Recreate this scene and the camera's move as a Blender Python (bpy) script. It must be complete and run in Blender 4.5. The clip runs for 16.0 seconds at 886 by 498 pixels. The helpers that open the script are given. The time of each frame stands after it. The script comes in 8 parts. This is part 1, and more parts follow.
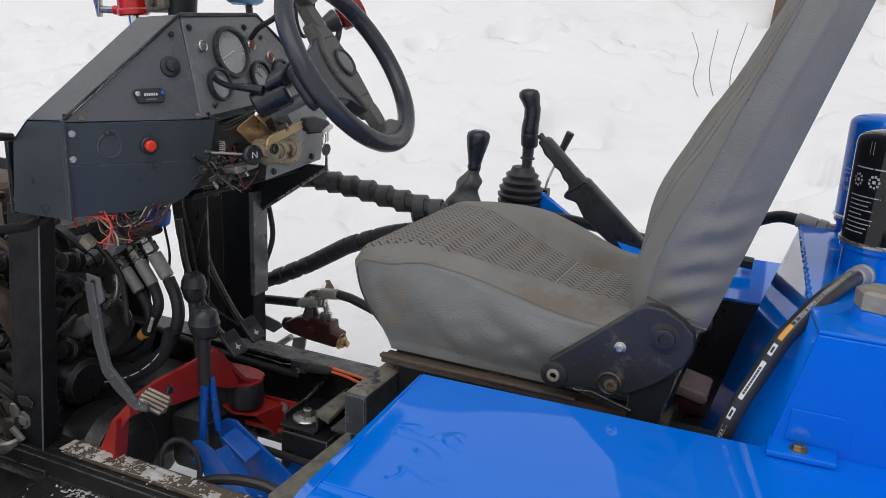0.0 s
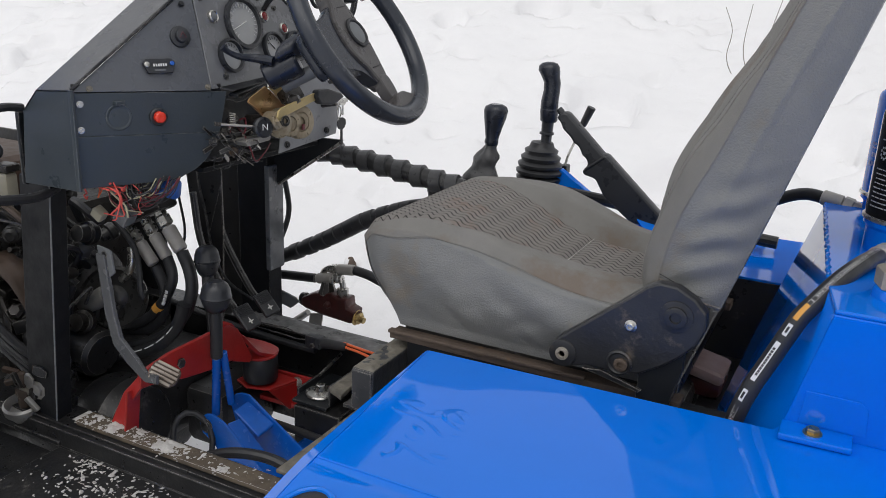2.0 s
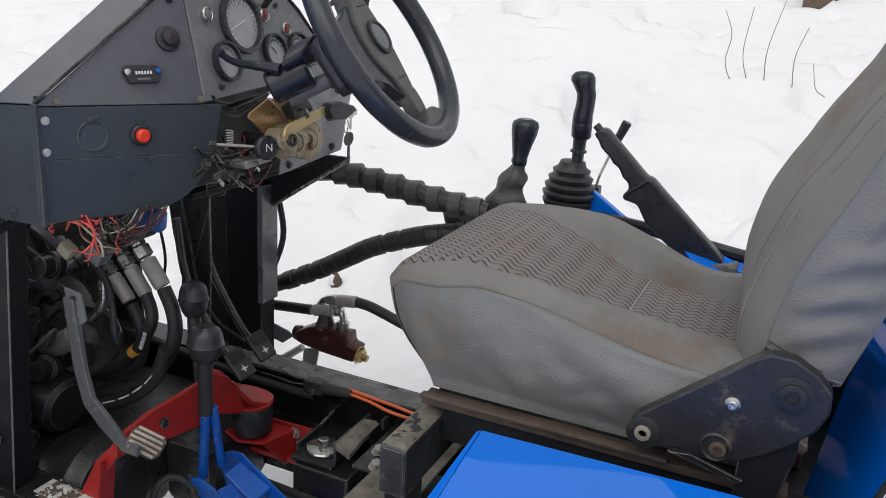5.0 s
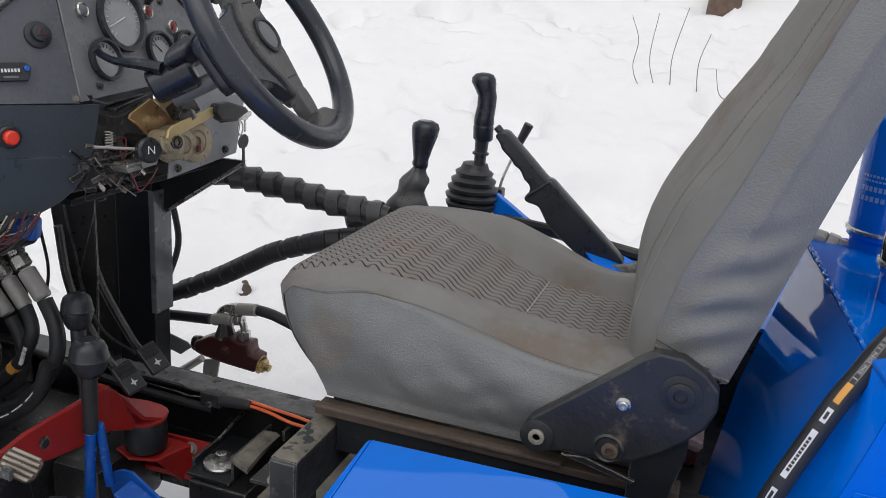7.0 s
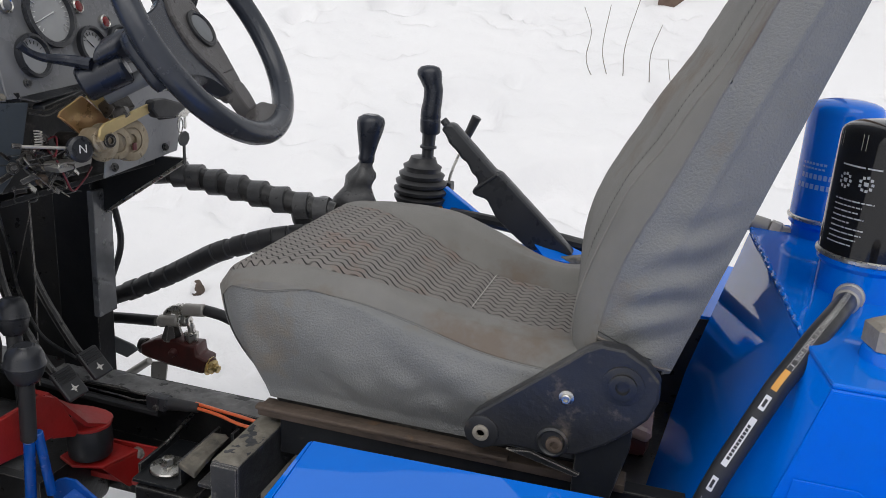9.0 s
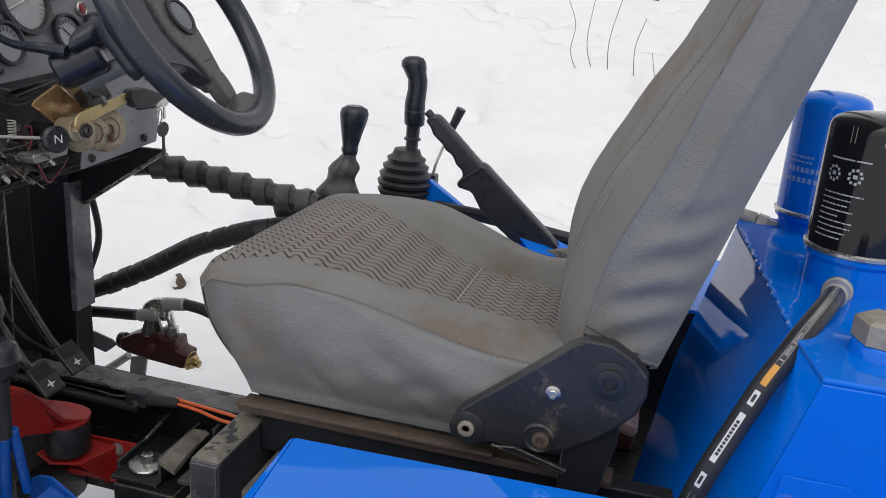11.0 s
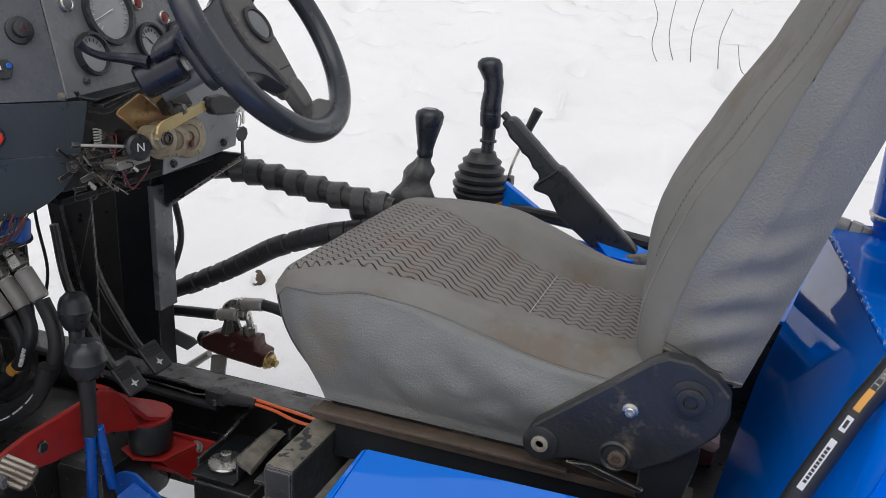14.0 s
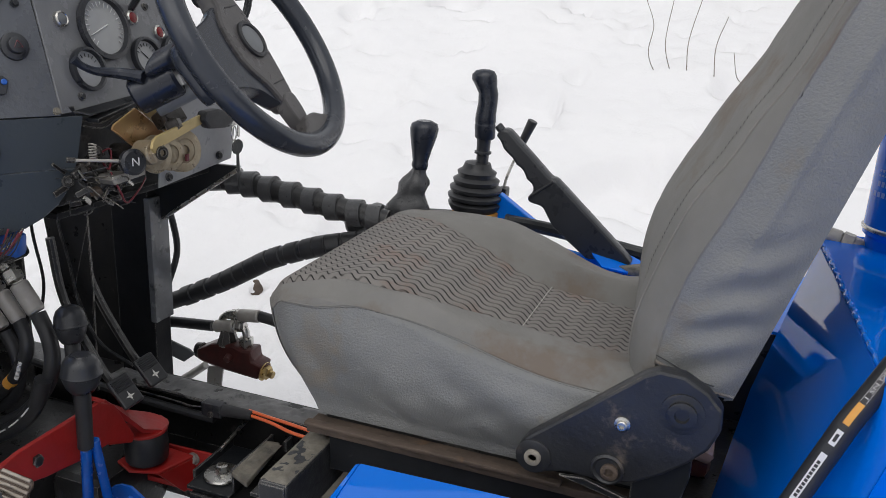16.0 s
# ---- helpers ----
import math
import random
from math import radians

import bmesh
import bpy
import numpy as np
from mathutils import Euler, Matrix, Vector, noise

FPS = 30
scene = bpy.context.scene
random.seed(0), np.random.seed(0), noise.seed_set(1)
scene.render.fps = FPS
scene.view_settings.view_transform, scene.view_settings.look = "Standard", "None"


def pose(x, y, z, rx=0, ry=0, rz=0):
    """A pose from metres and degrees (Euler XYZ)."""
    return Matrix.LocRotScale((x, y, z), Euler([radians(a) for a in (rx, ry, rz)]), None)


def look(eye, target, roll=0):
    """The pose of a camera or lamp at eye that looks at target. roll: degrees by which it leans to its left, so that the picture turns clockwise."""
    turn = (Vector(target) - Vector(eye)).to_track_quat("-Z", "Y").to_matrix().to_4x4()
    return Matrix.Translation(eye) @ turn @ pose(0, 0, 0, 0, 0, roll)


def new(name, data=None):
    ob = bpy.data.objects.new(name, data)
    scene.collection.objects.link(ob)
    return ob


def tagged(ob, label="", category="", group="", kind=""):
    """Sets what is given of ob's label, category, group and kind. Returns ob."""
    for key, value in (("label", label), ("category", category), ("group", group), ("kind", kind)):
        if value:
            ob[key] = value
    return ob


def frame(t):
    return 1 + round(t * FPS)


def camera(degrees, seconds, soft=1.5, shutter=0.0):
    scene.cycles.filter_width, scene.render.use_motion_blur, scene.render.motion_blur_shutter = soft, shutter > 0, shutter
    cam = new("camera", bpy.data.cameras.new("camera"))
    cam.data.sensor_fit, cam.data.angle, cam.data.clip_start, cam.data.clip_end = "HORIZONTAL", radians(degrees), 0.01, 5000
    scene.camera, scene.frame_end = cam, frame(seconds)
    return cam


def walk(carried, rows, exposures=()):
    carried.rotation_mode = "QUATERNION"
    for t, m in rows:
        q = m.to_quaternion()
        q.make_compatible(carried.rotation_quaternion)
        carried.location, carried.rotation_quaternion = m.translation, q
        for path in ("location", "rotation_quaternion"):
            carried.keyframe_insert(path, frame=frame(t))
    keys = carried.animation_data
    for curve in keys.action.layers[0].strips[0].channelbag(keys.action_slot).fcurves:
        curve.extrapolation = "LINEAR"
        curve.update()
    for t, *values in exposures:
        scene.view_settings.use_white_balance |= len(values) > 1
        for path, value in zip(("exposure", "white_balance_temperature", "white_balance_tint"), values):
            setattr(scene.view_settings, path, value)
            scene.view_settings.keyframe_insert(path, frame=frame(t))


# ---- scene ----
cam = camera(55.8, 16.0, soft=0.8)
PATH = [
    (0, (0.003, 0.02, 1.449), (-0.783, 1.774, 0.893), 2.5),
    (0.5, (0.024, 0.042, 1.44), (-0.76, 1.793, 0.876), 2.6),
    (1, (0.027, 0.052, 1.443), (-0.76, 1.79, 0.842), 2.6),
    (1.5, (0.031, 0.06, 1.433), (-0.799, 1.775, 0.823), 2.4),
    (2, (0.029, 0.06, 1.434), (-0.819, 1.768, 0.829), 2.4),
    (2.5, (0.025, 0.061, 1.431), (-0.834, 1.763, 0.828), 2.4),
    (3, (0.035, 0.081, 1.431), (-0.872, 1.759, 0.828), 1.9),
    (3.2, (0.041, 0.106, 1.428), (-0.928, 1.743, 0.81), 1.2),
    (3.5, (0.024, 0.135, 1.406), (-1.083, 1.671, 0.764), -0.1),
    (3.7, (-0.007, 0.163, 1.401), (-1.146, 1.668, 0.74), -0.6),
    (4, (-0.115, 0.173, 1.409), (-1.214, 1.703, 0.739), -0.0),
    (4.2, (-0.189, 0.182, 1.429), (-1.206, 1.763, 0.747), 0.8),
    (4.5, (-0.232, 0.201, 1.436), (-1.14, 1.853, 0.768), 2.2),
    (4.7, (-0.226, 0.214, 1.433), (-1.057, 1.913, 0.781), 3.2),
    (5, (-0.195, 0.234, 1.429), (-0.961, 1.978, 0.82), 3.5),
    (5.2, (-0.189, 0.23, 1.428), (-0.855, 2.019, 0.831), 3.4),
    (7.3, (-0.158, 0.286, 1.42), (-0.737, 2.109, 0.835), 4.3),
    (7.5, (-0.154, 0.29, 1.421), (-0.713, 2.119, 0.835), 4.3),
    (8, (-0.146, 0.294, 1.421), (-0.689, 2.128, 0.837), 4.2),
    (8.5, (-0.142, 0.299, 1.421), (-0.677, 2.135, 0.836), 3.8),
    (9, (-0.14, 0.302, 1.419), (-0.655, 2.141, 0.826), 3.8),
    (11.5, (-0.147, 0.323, 1.411), (-0.614, 2.168, 0.798), 4.3),
    (12, (-0.146, 0.325, 1.41), (-0.604, 2.163, 0.768), 4.3),
    (12.5, (-0.15, 0.322, 1.422), (-0.646, 2.153, 0.788), 4.0),
    (13, (-0.157, 0.324, 1.429), (-0.726, 2.135, 0.799), 3.4),
    (13.5, (-0.157, 0.336, 1.43), (-0.787, 2.126, 0.798), 2.9),
    (14, (-0.151, 0.342, 1.429), (-0.797, 2.126, 0.796), 2.9),
    (14.5, (-0.153, 0.345, 1.429), (-0.809, 2.126, 0.799), 2.9),
    (15, (-0.151, 0.342, 1.431), (-0.814, 2.121, 0.804), 3.0),
    (15.5, (-0.146, 0.345, 1.434), (-0.805, 2.127, 0.808), 2.9),
    (16, (-0.143, 0.343, 1.44), (-0.79, 2.132, 0.822), 2.7),
]
EXPOSURES = ((0.0, -0.04), (1.2, -0.02), (2.5, 0.03), (3.5, 0.09), (4.1, 0.19), (4.6, 0.19), (5.2, 0.09), (7.5, 0.06), (16.0, 0.06))
walk(cam, [(t, look(eye, target, roll)) for t, eye, target, roll in PATH], EXPOSURES)
# ---- light ----
world = bpy.data.worlds.new("overcast")
scene.world = world
world.use_nodes = True
wn, wl = world.node_tree.nodes, world.node_tree.links
sky = wn.new("ShaderNodeTexSky")
sky.sky_type, sky.sun_disc = "NISHITA", False
sky.sun_elevation, sky.sun_rotation = radians(42), radians(200)
sky.air_density, sky.dust_density = 1.0, 4.0
grey = wn.new("ShaderNodeHueSaturation")
grey.inputs["Saturation"].default_value, grey.inputs["Value"].default_value = 0.15, 0.09
cloud = wn.new("ShaderNodeMix")
cloud.data_type = "RGBA"
cloud.inputs["Factor"].default_value = 0.65
[i for i in cloud.inputs if i.identifier == "B_Color"][0].default_value = (0.88, 0.89, 0.92, 1)
wl.new(sky.outputs[0], grey.inputs["Color"])
wl.new(grey.outputs[0], [i for i in cloud.inputs if i.identifier == "A_Color"][0])
wl.new([o for o in cloud.outputs if o.identifier == "Result_Color"][0], wn["Background"].inputs["Color"])
wn["Background"].inputs["Strength"].default_value = 1.0
sun_data = bpy.data.lights.new("sun", "SUN")
sun_data.energy, sun_data.angle, sun_data.color = 0.7, radians(50), (1.0, 0.97, 0.93)
sun = new("sun", sun_data)
sun.matrix_world = look((0.6, -1.6, 6), (-0.6, 1.4, 0.8))
scene.view_settings.exposure = 0.0


# ---- materials ----
def material(name, base, rough=0.5, metal=0.0, other=None, scale=12.0, amount=0.5, grain=180.0, bump=0.15, stain=None, stain_scale=5.0, stain_cut=0.6, coat=0.0, rough_var=0.12, spec=0.5):
    """A surface with two scales of variation, fine relief, and patches of wear or dirt."""
    m = bpy.data.materials.new(name)
    m.use_nodes = True
    n, l = m.node_tree.nodes, m.node_tree.links
    p = n["Principled BSDF"]
    p.inputs["Metallic"].default_value = metal
    p.inputs["Coat Weight"].default_value = coat
    p.inputs["Coat Roughness"].default_value = 0.06
    p.inputs["Specular IOR Level"].default_value = spec
    co = n.new("ShaderNodeTexCoord")

    def noise_at(s, detail=4.0, rgh=0.6):
        t = n.new("ShaderNodeTexNoise")
        t.inputs["Scale"].default_value, t.inputs["Detail"].default_value, t.inputs["Roughness"].default_value = s, detail, rgh
        l.new(co.outputs["Object"], t.inputs["Vector"])
        return t.outputs["Fac"]

    def mixed(fac, a, b):
        x = n.new("ShaderNodeMix")
        x.data_type = "RGBA"
        l.new(fac, x.inputs["Factor"])
        for k, v in (("A", a), ("B", b)):
            sock = [i for i in x.inputs if i.identifier == k + "_Color"][0]
            if isinstance(v, tuple):
                sock.default_value = (*v, 1)
            else:
                l.new(v, sock)
        return [o for o in x.outputs if o.identifier == "Result_Color"][0]

    def ramp(sock, lo, hi, a=0.0, b=1.0):
        r = n.new("ShaderNodeMapRange")
        for k, v in (("From Min", lo), ("From Max", hi), ("To Min", a), ("To Max", b)):
            r.inputs[k].default_value = v
        l.new(sock, r.inputs["Value"])
        return r.outputs["Result"]

    other = other or tuple(c * 0.75 for c in base)
    colour = mixed(ramp(noise_at(scale), 0.35, 0.7, 0.0, amount), base, other)
    if stain:
        colour = mixed(ramp(noise_at(stain_scale, 8.0, 0.7), stain_cut, stain_cut + 0.12), colour, stain)
    l.new(colour, p.inputs["Base Color"])
    l.new(ramp(noise_at(scale * 2.3, 6.0), 0.3, 0.75, max(0.02, rough - rough_var), min(1.0, rough + rough_var)), p.inputs["Roughness"])
    if bump:
        bp = n.new("ShaderNodeBump")
        bp.inputs["Strength"].default_value, bp.inputs["Distance"].default_value = bump, 0.002
        l.new(noise_at(grain, 3.0), bp.inputs["Height"])
        l.new(bp.outputs[0], p.inputs["Normal"])
    return m


def edge_wear_and_glint(m, colour, wide=0.003, scale=26.0, cut=0.42):
    """Rubs the paint through along sharp edges, here and there; the pale rim doubles as edge highlights."""
    n, l = m.node_tree.nodes, m.node_tree.links
    p = n["Principled BSDF"]
    bev, geo, dot = n.new("ShaderNodeBevel"), n.new("ShaderNodeNewGeometry"), n.new("ShaderNodeVectorMath")
    bev.samples = 4
    bev.inputs["Radius"].default_value = wide
    dot.operation = "DOT_PRODUCT"
    l.new(bev.outputs["Normal"], dot.inputs[0])
    l.new(geo.outputs["Normal"], dot.inputs[1])
    t = n.new("ShaderNodeTexNoise")
    t.inputs["Scale"].default_value, t.inputs["Detail"].default_value, t.inputs["Roughness"].default_value = scale, 6.0, 0.7
    l.new(n["Texture Coordinate"].outputs["Object"], t.inputs["Vector"])
    rim, rub, both, mix = n.new("ShaderNodeMapRange"), n.new("ShaderNodeMapRange"), n.new("ShaderNodeMath"), n.new("ShaderNodeMix")
    rim.inputs["From Min"].default_value, rim.inputs["From Max"].default_value = 0.97, 0.86
    rub.inputs["From Min"].default_value, rub.inputs["From Max"].default_value = cut, cut + 0.16
    l.new(dot.outputs["Value"], rim.inputs["Value"])
    l.new(t.outputs["Fac"], rub.inputs["Value"])
    both.operation = "MULTIPLY"
    l.new(rim.outputs["Result"], both.inputs[0])
    l.new(rub.outputs["Result"], both.inputs[1])
    mix.data_type = "RGBA"
    l.new(both.outputs[0], mix.inputs["Factor"])
    l.new(p.inputs["Base Color"].links[0].from_socket, [i for i in mix.inputs if i.identifier == "A_Color"][0])
    [i for i in mix.inputs if i.identifier == "B_Color"][0].default_value = (*colour, 1)
    l.new([o for o in mix.outputs if o.identifier == "Result_Color"][0], p.inputs["Base Color"])


SNOW = material("snow", (0.865, 0.86, 0.87), 0.75, 0, (0.80, 0.798, 0.815), 1.3, 0.6, 60, 0.8, None)


def lumpy(m, scale, depth):
    """Adds relief of a coarser scale under the fine grain."""
    n, l = m.node_tree.nodes, m.node_tree.links
    t = n.new("ShaderNodeTexNoise")
    t.inputs["Scale"].default_value, t.inputs["Detail"].default_value, t.inputs["Roughness"].default_value = scale, 5.0, 0.62
    l.new(n["Texture Coordinate"].outputs["Object"], t.inputs["Vector"])
    bp = n.new("ShaderNodeBump")
    bp.inputs["Strength"].default_value, bp.inputs["Distance"].default_value = 0.9, depth
    l.new(t.outputs["Fac"], bp.inputs["Height"])
    l.new(n["Principled BSDF"].inputs["Normal"].links[0].from_socket, bp.inputs["Normal"])
    l.new(bp.outputs[0], n["Principled BSDF"].inputs["Normal"])


lumpy(SNOW, 7.0, 0.010)
BLUE = material("blue_enamel", (0.0, 0.170, 0.78), 0.05, 0, (0.0, 0.152, 0.70), 5, 0.6, 38, 0.045, None, rough_var=0.02, spec=0.43)
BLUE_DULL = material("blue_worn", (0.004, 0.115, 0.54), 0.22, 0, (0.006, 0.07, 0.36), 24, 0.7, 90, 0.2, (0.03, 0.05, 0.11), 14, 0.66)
BLACK = material("black_paint", (0.010, 0.0115, 0.014), 0.38, 0, (0.020, 0.022, 0.025), 9, 0.8, 130, 0.20, (0.06, 0.061, 0.063), 9, 0.67, spec=0.35)
BLACK_MATT = material("matt_black_paint", (0.008, 0.009, 0.011), 0.55, 0, (0.015, 0.016, 0.018), 11, 0.8, 120, 0.25, (0.045, 0.045, 0.046), 13, 0.67, spec=0.22)
SHROUD = material("navy_black_plastic", (0.012, 0.016, 0.027), 0.30, 0, (0.018, 0.022, 0.034), 14, 0.7, 300, 0.12)
BLACK_DARK = material("black_iron", (0.013, 0.0135, 0.015), 0.36, 0, (0.032, 0.031, 0.030), 14, 0.7, 120, 0.40, (0.11, 0.104, 0.095), 15, 0.60)
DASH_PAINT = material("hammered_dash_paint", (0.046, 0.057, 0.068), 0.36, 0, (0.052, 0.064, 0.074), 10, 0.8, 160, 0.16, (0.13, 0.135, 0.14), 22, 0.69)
# The next three greys put the dash paint's sky sheen into the base colour.
PANEL_SHEEN = material("panel_paint_sheen_in_base", (0.185, 0.189, 0.20), 0.26, 0, (0.175, 0.178, 0.183), 9, 0.8, 160, 0.2, (0.24, 0.24, 0.24), 24, 0.70)
UPPER_SHEEN = material("upper_paint_sheen_in_base", (0.104, 0.111, 0.126), 0.28, 0, (0.104, 0.109, 0.119), 8, 0.8, 160, 0.16, (0.17, 0.17, 0.172), 34, 0.64)
COWL_SHEEN = material("weathered_paint_sheen_in_base", (0.088, 0.091, 0.099), 0.24, 0, (0.11, 0.112, 0.116), 12, 0.8, 160, 0.25, (0.20, 0.195, 0.19), 18, 0.64)
PLATE_PAINT = material("scuffed_hinge_paint", (0.018, 0.019, 0.022), 0.42, 0, (0.032, 0.033, 0.036), 14, 0.8, 130, 0.35, (0.12, 0.098, 0.080), 19, 0.565)
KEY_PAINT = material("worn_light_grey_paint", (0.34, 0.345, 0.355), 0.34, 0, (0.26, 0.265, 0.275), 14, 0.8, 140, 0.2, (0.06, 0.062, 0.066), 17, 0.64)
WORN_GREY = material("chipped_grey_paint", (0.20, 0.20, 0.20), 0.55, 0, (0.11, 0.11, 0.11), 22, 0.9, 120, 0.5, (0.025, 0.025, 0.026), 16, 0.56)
# Scuffed column strip; its grey also stands in for reflected snow.
STRIP_GLEAM = material("scuffed_enamel_snow_gleam", (0.15, 0.155, 0.165), 0.22, 0, (0.10, 0.105, 0.112), 16, 0.9, 120, 0.3, (0.016, 0.017, 0.018), 15, 0.55)
# Rear lamp lens, its pink toned down for the shade it lies in.
SHADED_LENS = material("milky_pink_lens_shaded", (0.36, 0.27, 0.262), 0.14, 0, (0.26, 0.18, 0.172), 24, 0.7, 60, 0.05)
MARKER_LENS = material("clear_pink_reflector", (0.70, 0.56, 0.52), 0.14, 0, (0.58, 0.42, 0.38), 24, 0.7, 60, 0.05)
WHEEL_SKIN = material("wheel_leatherette", (0.022, 0.027, 0.038), 0.22, 0, (0.040, 0.045, 0.056), 14, 0.7, 300, 0.14, (0.09, 0.088, 0.085), 11, 0.67)
PAD_SKIN = material("hub_pad_plastic", (0.066, 0.062, 0.062), 0.34, 0, (0.085, 0.080, 0.078), 14, 0.7, 380, 0.2)
WORN_BLACK = material("worn_black_iron", (0.022, 0.024, 0.028), 0.42, 0, (0.05, 0.05, 0.052), 20, 0.8, 90, 0.6, (0.17, 0.16, 0.14), 26, 0.64)
RUBBER = material("black_rubber", (0.021, 0.022, 0.025), 0.45, 0, (0.036, 0.036, 0.038), 20, 0.7, 200, 0.12)
PLASTIC = material("black_plastic", (0.022, 0.024, 0.029), 0.34, 0, (0.034, 0.036, 0.042), 16, 0.6, 320, 0.14)
STEEL = material("zinc_steel", (0.56, 0.55, 0.52), 0.30, 0.95, (0.47, 0.46, 0.43), 30, 0.6, 200, 0.08, (0.25, 0.22, 0.18), 20, 0.68)
RUST = material("rusty_steel", (0.12, 0.088, 0.068), 0.7, 0.2, (0.065, 0.05, 0.04), 25, 0.9, 150, 0.5, (0.17, 0.10, 0.055), 18, 0.60)
DIRTY = material("dirty_flat_iron", (0.23, 0.21, 0.17), 0.75, 0, (0.10, 0.092, 0.078), 28, 0.9, 120, 0.6, (0.04, 0.04, 0.038), 16, 0.60)
GREY_PAINT = material("grey_primer", (0.16, 0.17, 0.18), 0.5, 0, (0.12, 0.125, 0.13), 8, 0.7, 140, 0.15, (0.05, 0.05, 0.055), 10, 0.66)
RED = material("red_paint", (0.42, 0.018, 0.016), 0.42, 0, (0.28, 0.014, 0.012), 14, 0.8, 120, 0.25, (0.06, 0.02, 0.018), 13, 0.63)
MAROON = material("dark_red_valve", (0.070, 0.016, 0.014), 0.40, 0.1, (0.030, 0.012, 0.011), 34, 0.8, 120, 0.3)
GOLD = material("gold_zinc", (0.46, 0.31, 0.13), 0.34, 0.45, (0.40, 0.19, 0.10), 16, 0.9, 160, 0.12)
BRASS = material("brass", (0.55, 0.42, 0.20), 0.35, 1.0, (0.38, 0.28, 0.14), 40, 0.8, 150, 0.2)
CLOTH = material("grey_cloth", (0.236, 0.229, 0.217), 0.88, 0, (0.194, 0.190, 0.180), 9, 0.8, 1100, 0.8, (0.190, 0.158, 0.132), 5, 0.50)
PALE_CLOTH = material("pale_piping", (0.25, 0.238, 0.222), 0.85, 0, (0.21, 0.20, 0.187), 30, 0.8, 900, 0.3)
VINYL = material("grey_leatherette", (0.215, 0.217, 0.214), 0.48, 0, (0.170, 0.175, 0.176), 7, 0.9, 330, 0.85, (0.200, 0.178, 0.150), 7, 0.58, spec=0.30)
FILTER_BLACK = material("gloss_black_enamel", (0.006, 0.006, 0.007), 0.10, 0, (0.009, 0.009, 0.010), 12, 0.6, 60, 0.03, rough_var=0.03)
# Dial grey is raised to include the reflection in the gauge glass.
GLASS_FACE = material("dial_face", (0.36, 0.365, 0.37), 0.10, 0, (0.30, 0.305, 0.31), 30, 0.6, 60, 0.0)
RED_LENS = material("red_button", (0.85, 0.05, 0.02), 0.3, 0, (0.75, 0.04, 0.02), 40, 0.5, 60, 0.0)
DARKRED_LENS = material("dark_red_lens", (0.22, 0.015, 0.018), 0.12, 0, (0.16, 0.01, 0.012), 40, 0.5, 60, 0.0)
ORANGE = material("orange_lens", (0.85, 0.22, 0.03), 0.2, 0, (0.75, 0.16, 0.02), 40, 0.5, 60, 0.05)
WHITE = material("white_print", (0.75, 0.75, 0.75), 0.5, 0, (0.68, 0.68, 0.68), 60, 0.5, 60, 0.0)
SOIL = material("oily_cast_iron", (0.038, 0.034, 0.031), 0.36, 0.4, (0.014, 0.013, 0.013), 26, 0.9, 90, 0.6, (0.12, 0.09, 0.065), 18, 0.65)
YELLOW_ZINC = material("yellow_zinc", (0.62, 0.48, 0.22), 0.42, 0.3, (0.50, 0.38, 0.18), 20, 0.8, 150, 0.2)
ALU = material("weathered_aluminium", (0.40, 0.39, 0.365), 0.42, 0.5, (0.33, 0.32, 0.30), 22, 0.8, 120, 0.4, (0.10, 0.08, 0.06), 16, 0.62)
RIB_STEEL = material("worn_bare_steel", (0.48, 0.43, 0.37), 0.36, 0.7, (0.30, 0.25, 0.20), 30, 0.9, 150, 0.3, (0.16, 0.11, 0.08), 24, 0.6)
PULLEY = material("grey_cast_pulley", (0.075, 0.074, 0.072), 0.34, 0.5, (0.035, 0.035, 0.035), 20, 0.8, 90, 0.4, (0.015, 0.015, 0.015), 16, 0.6)
BARK = material("bark", (0.16, 0.11, 0.085), 0.9, 0, (0.10, 0.07, 0.055), 18, 0.9, 60, 0.9)


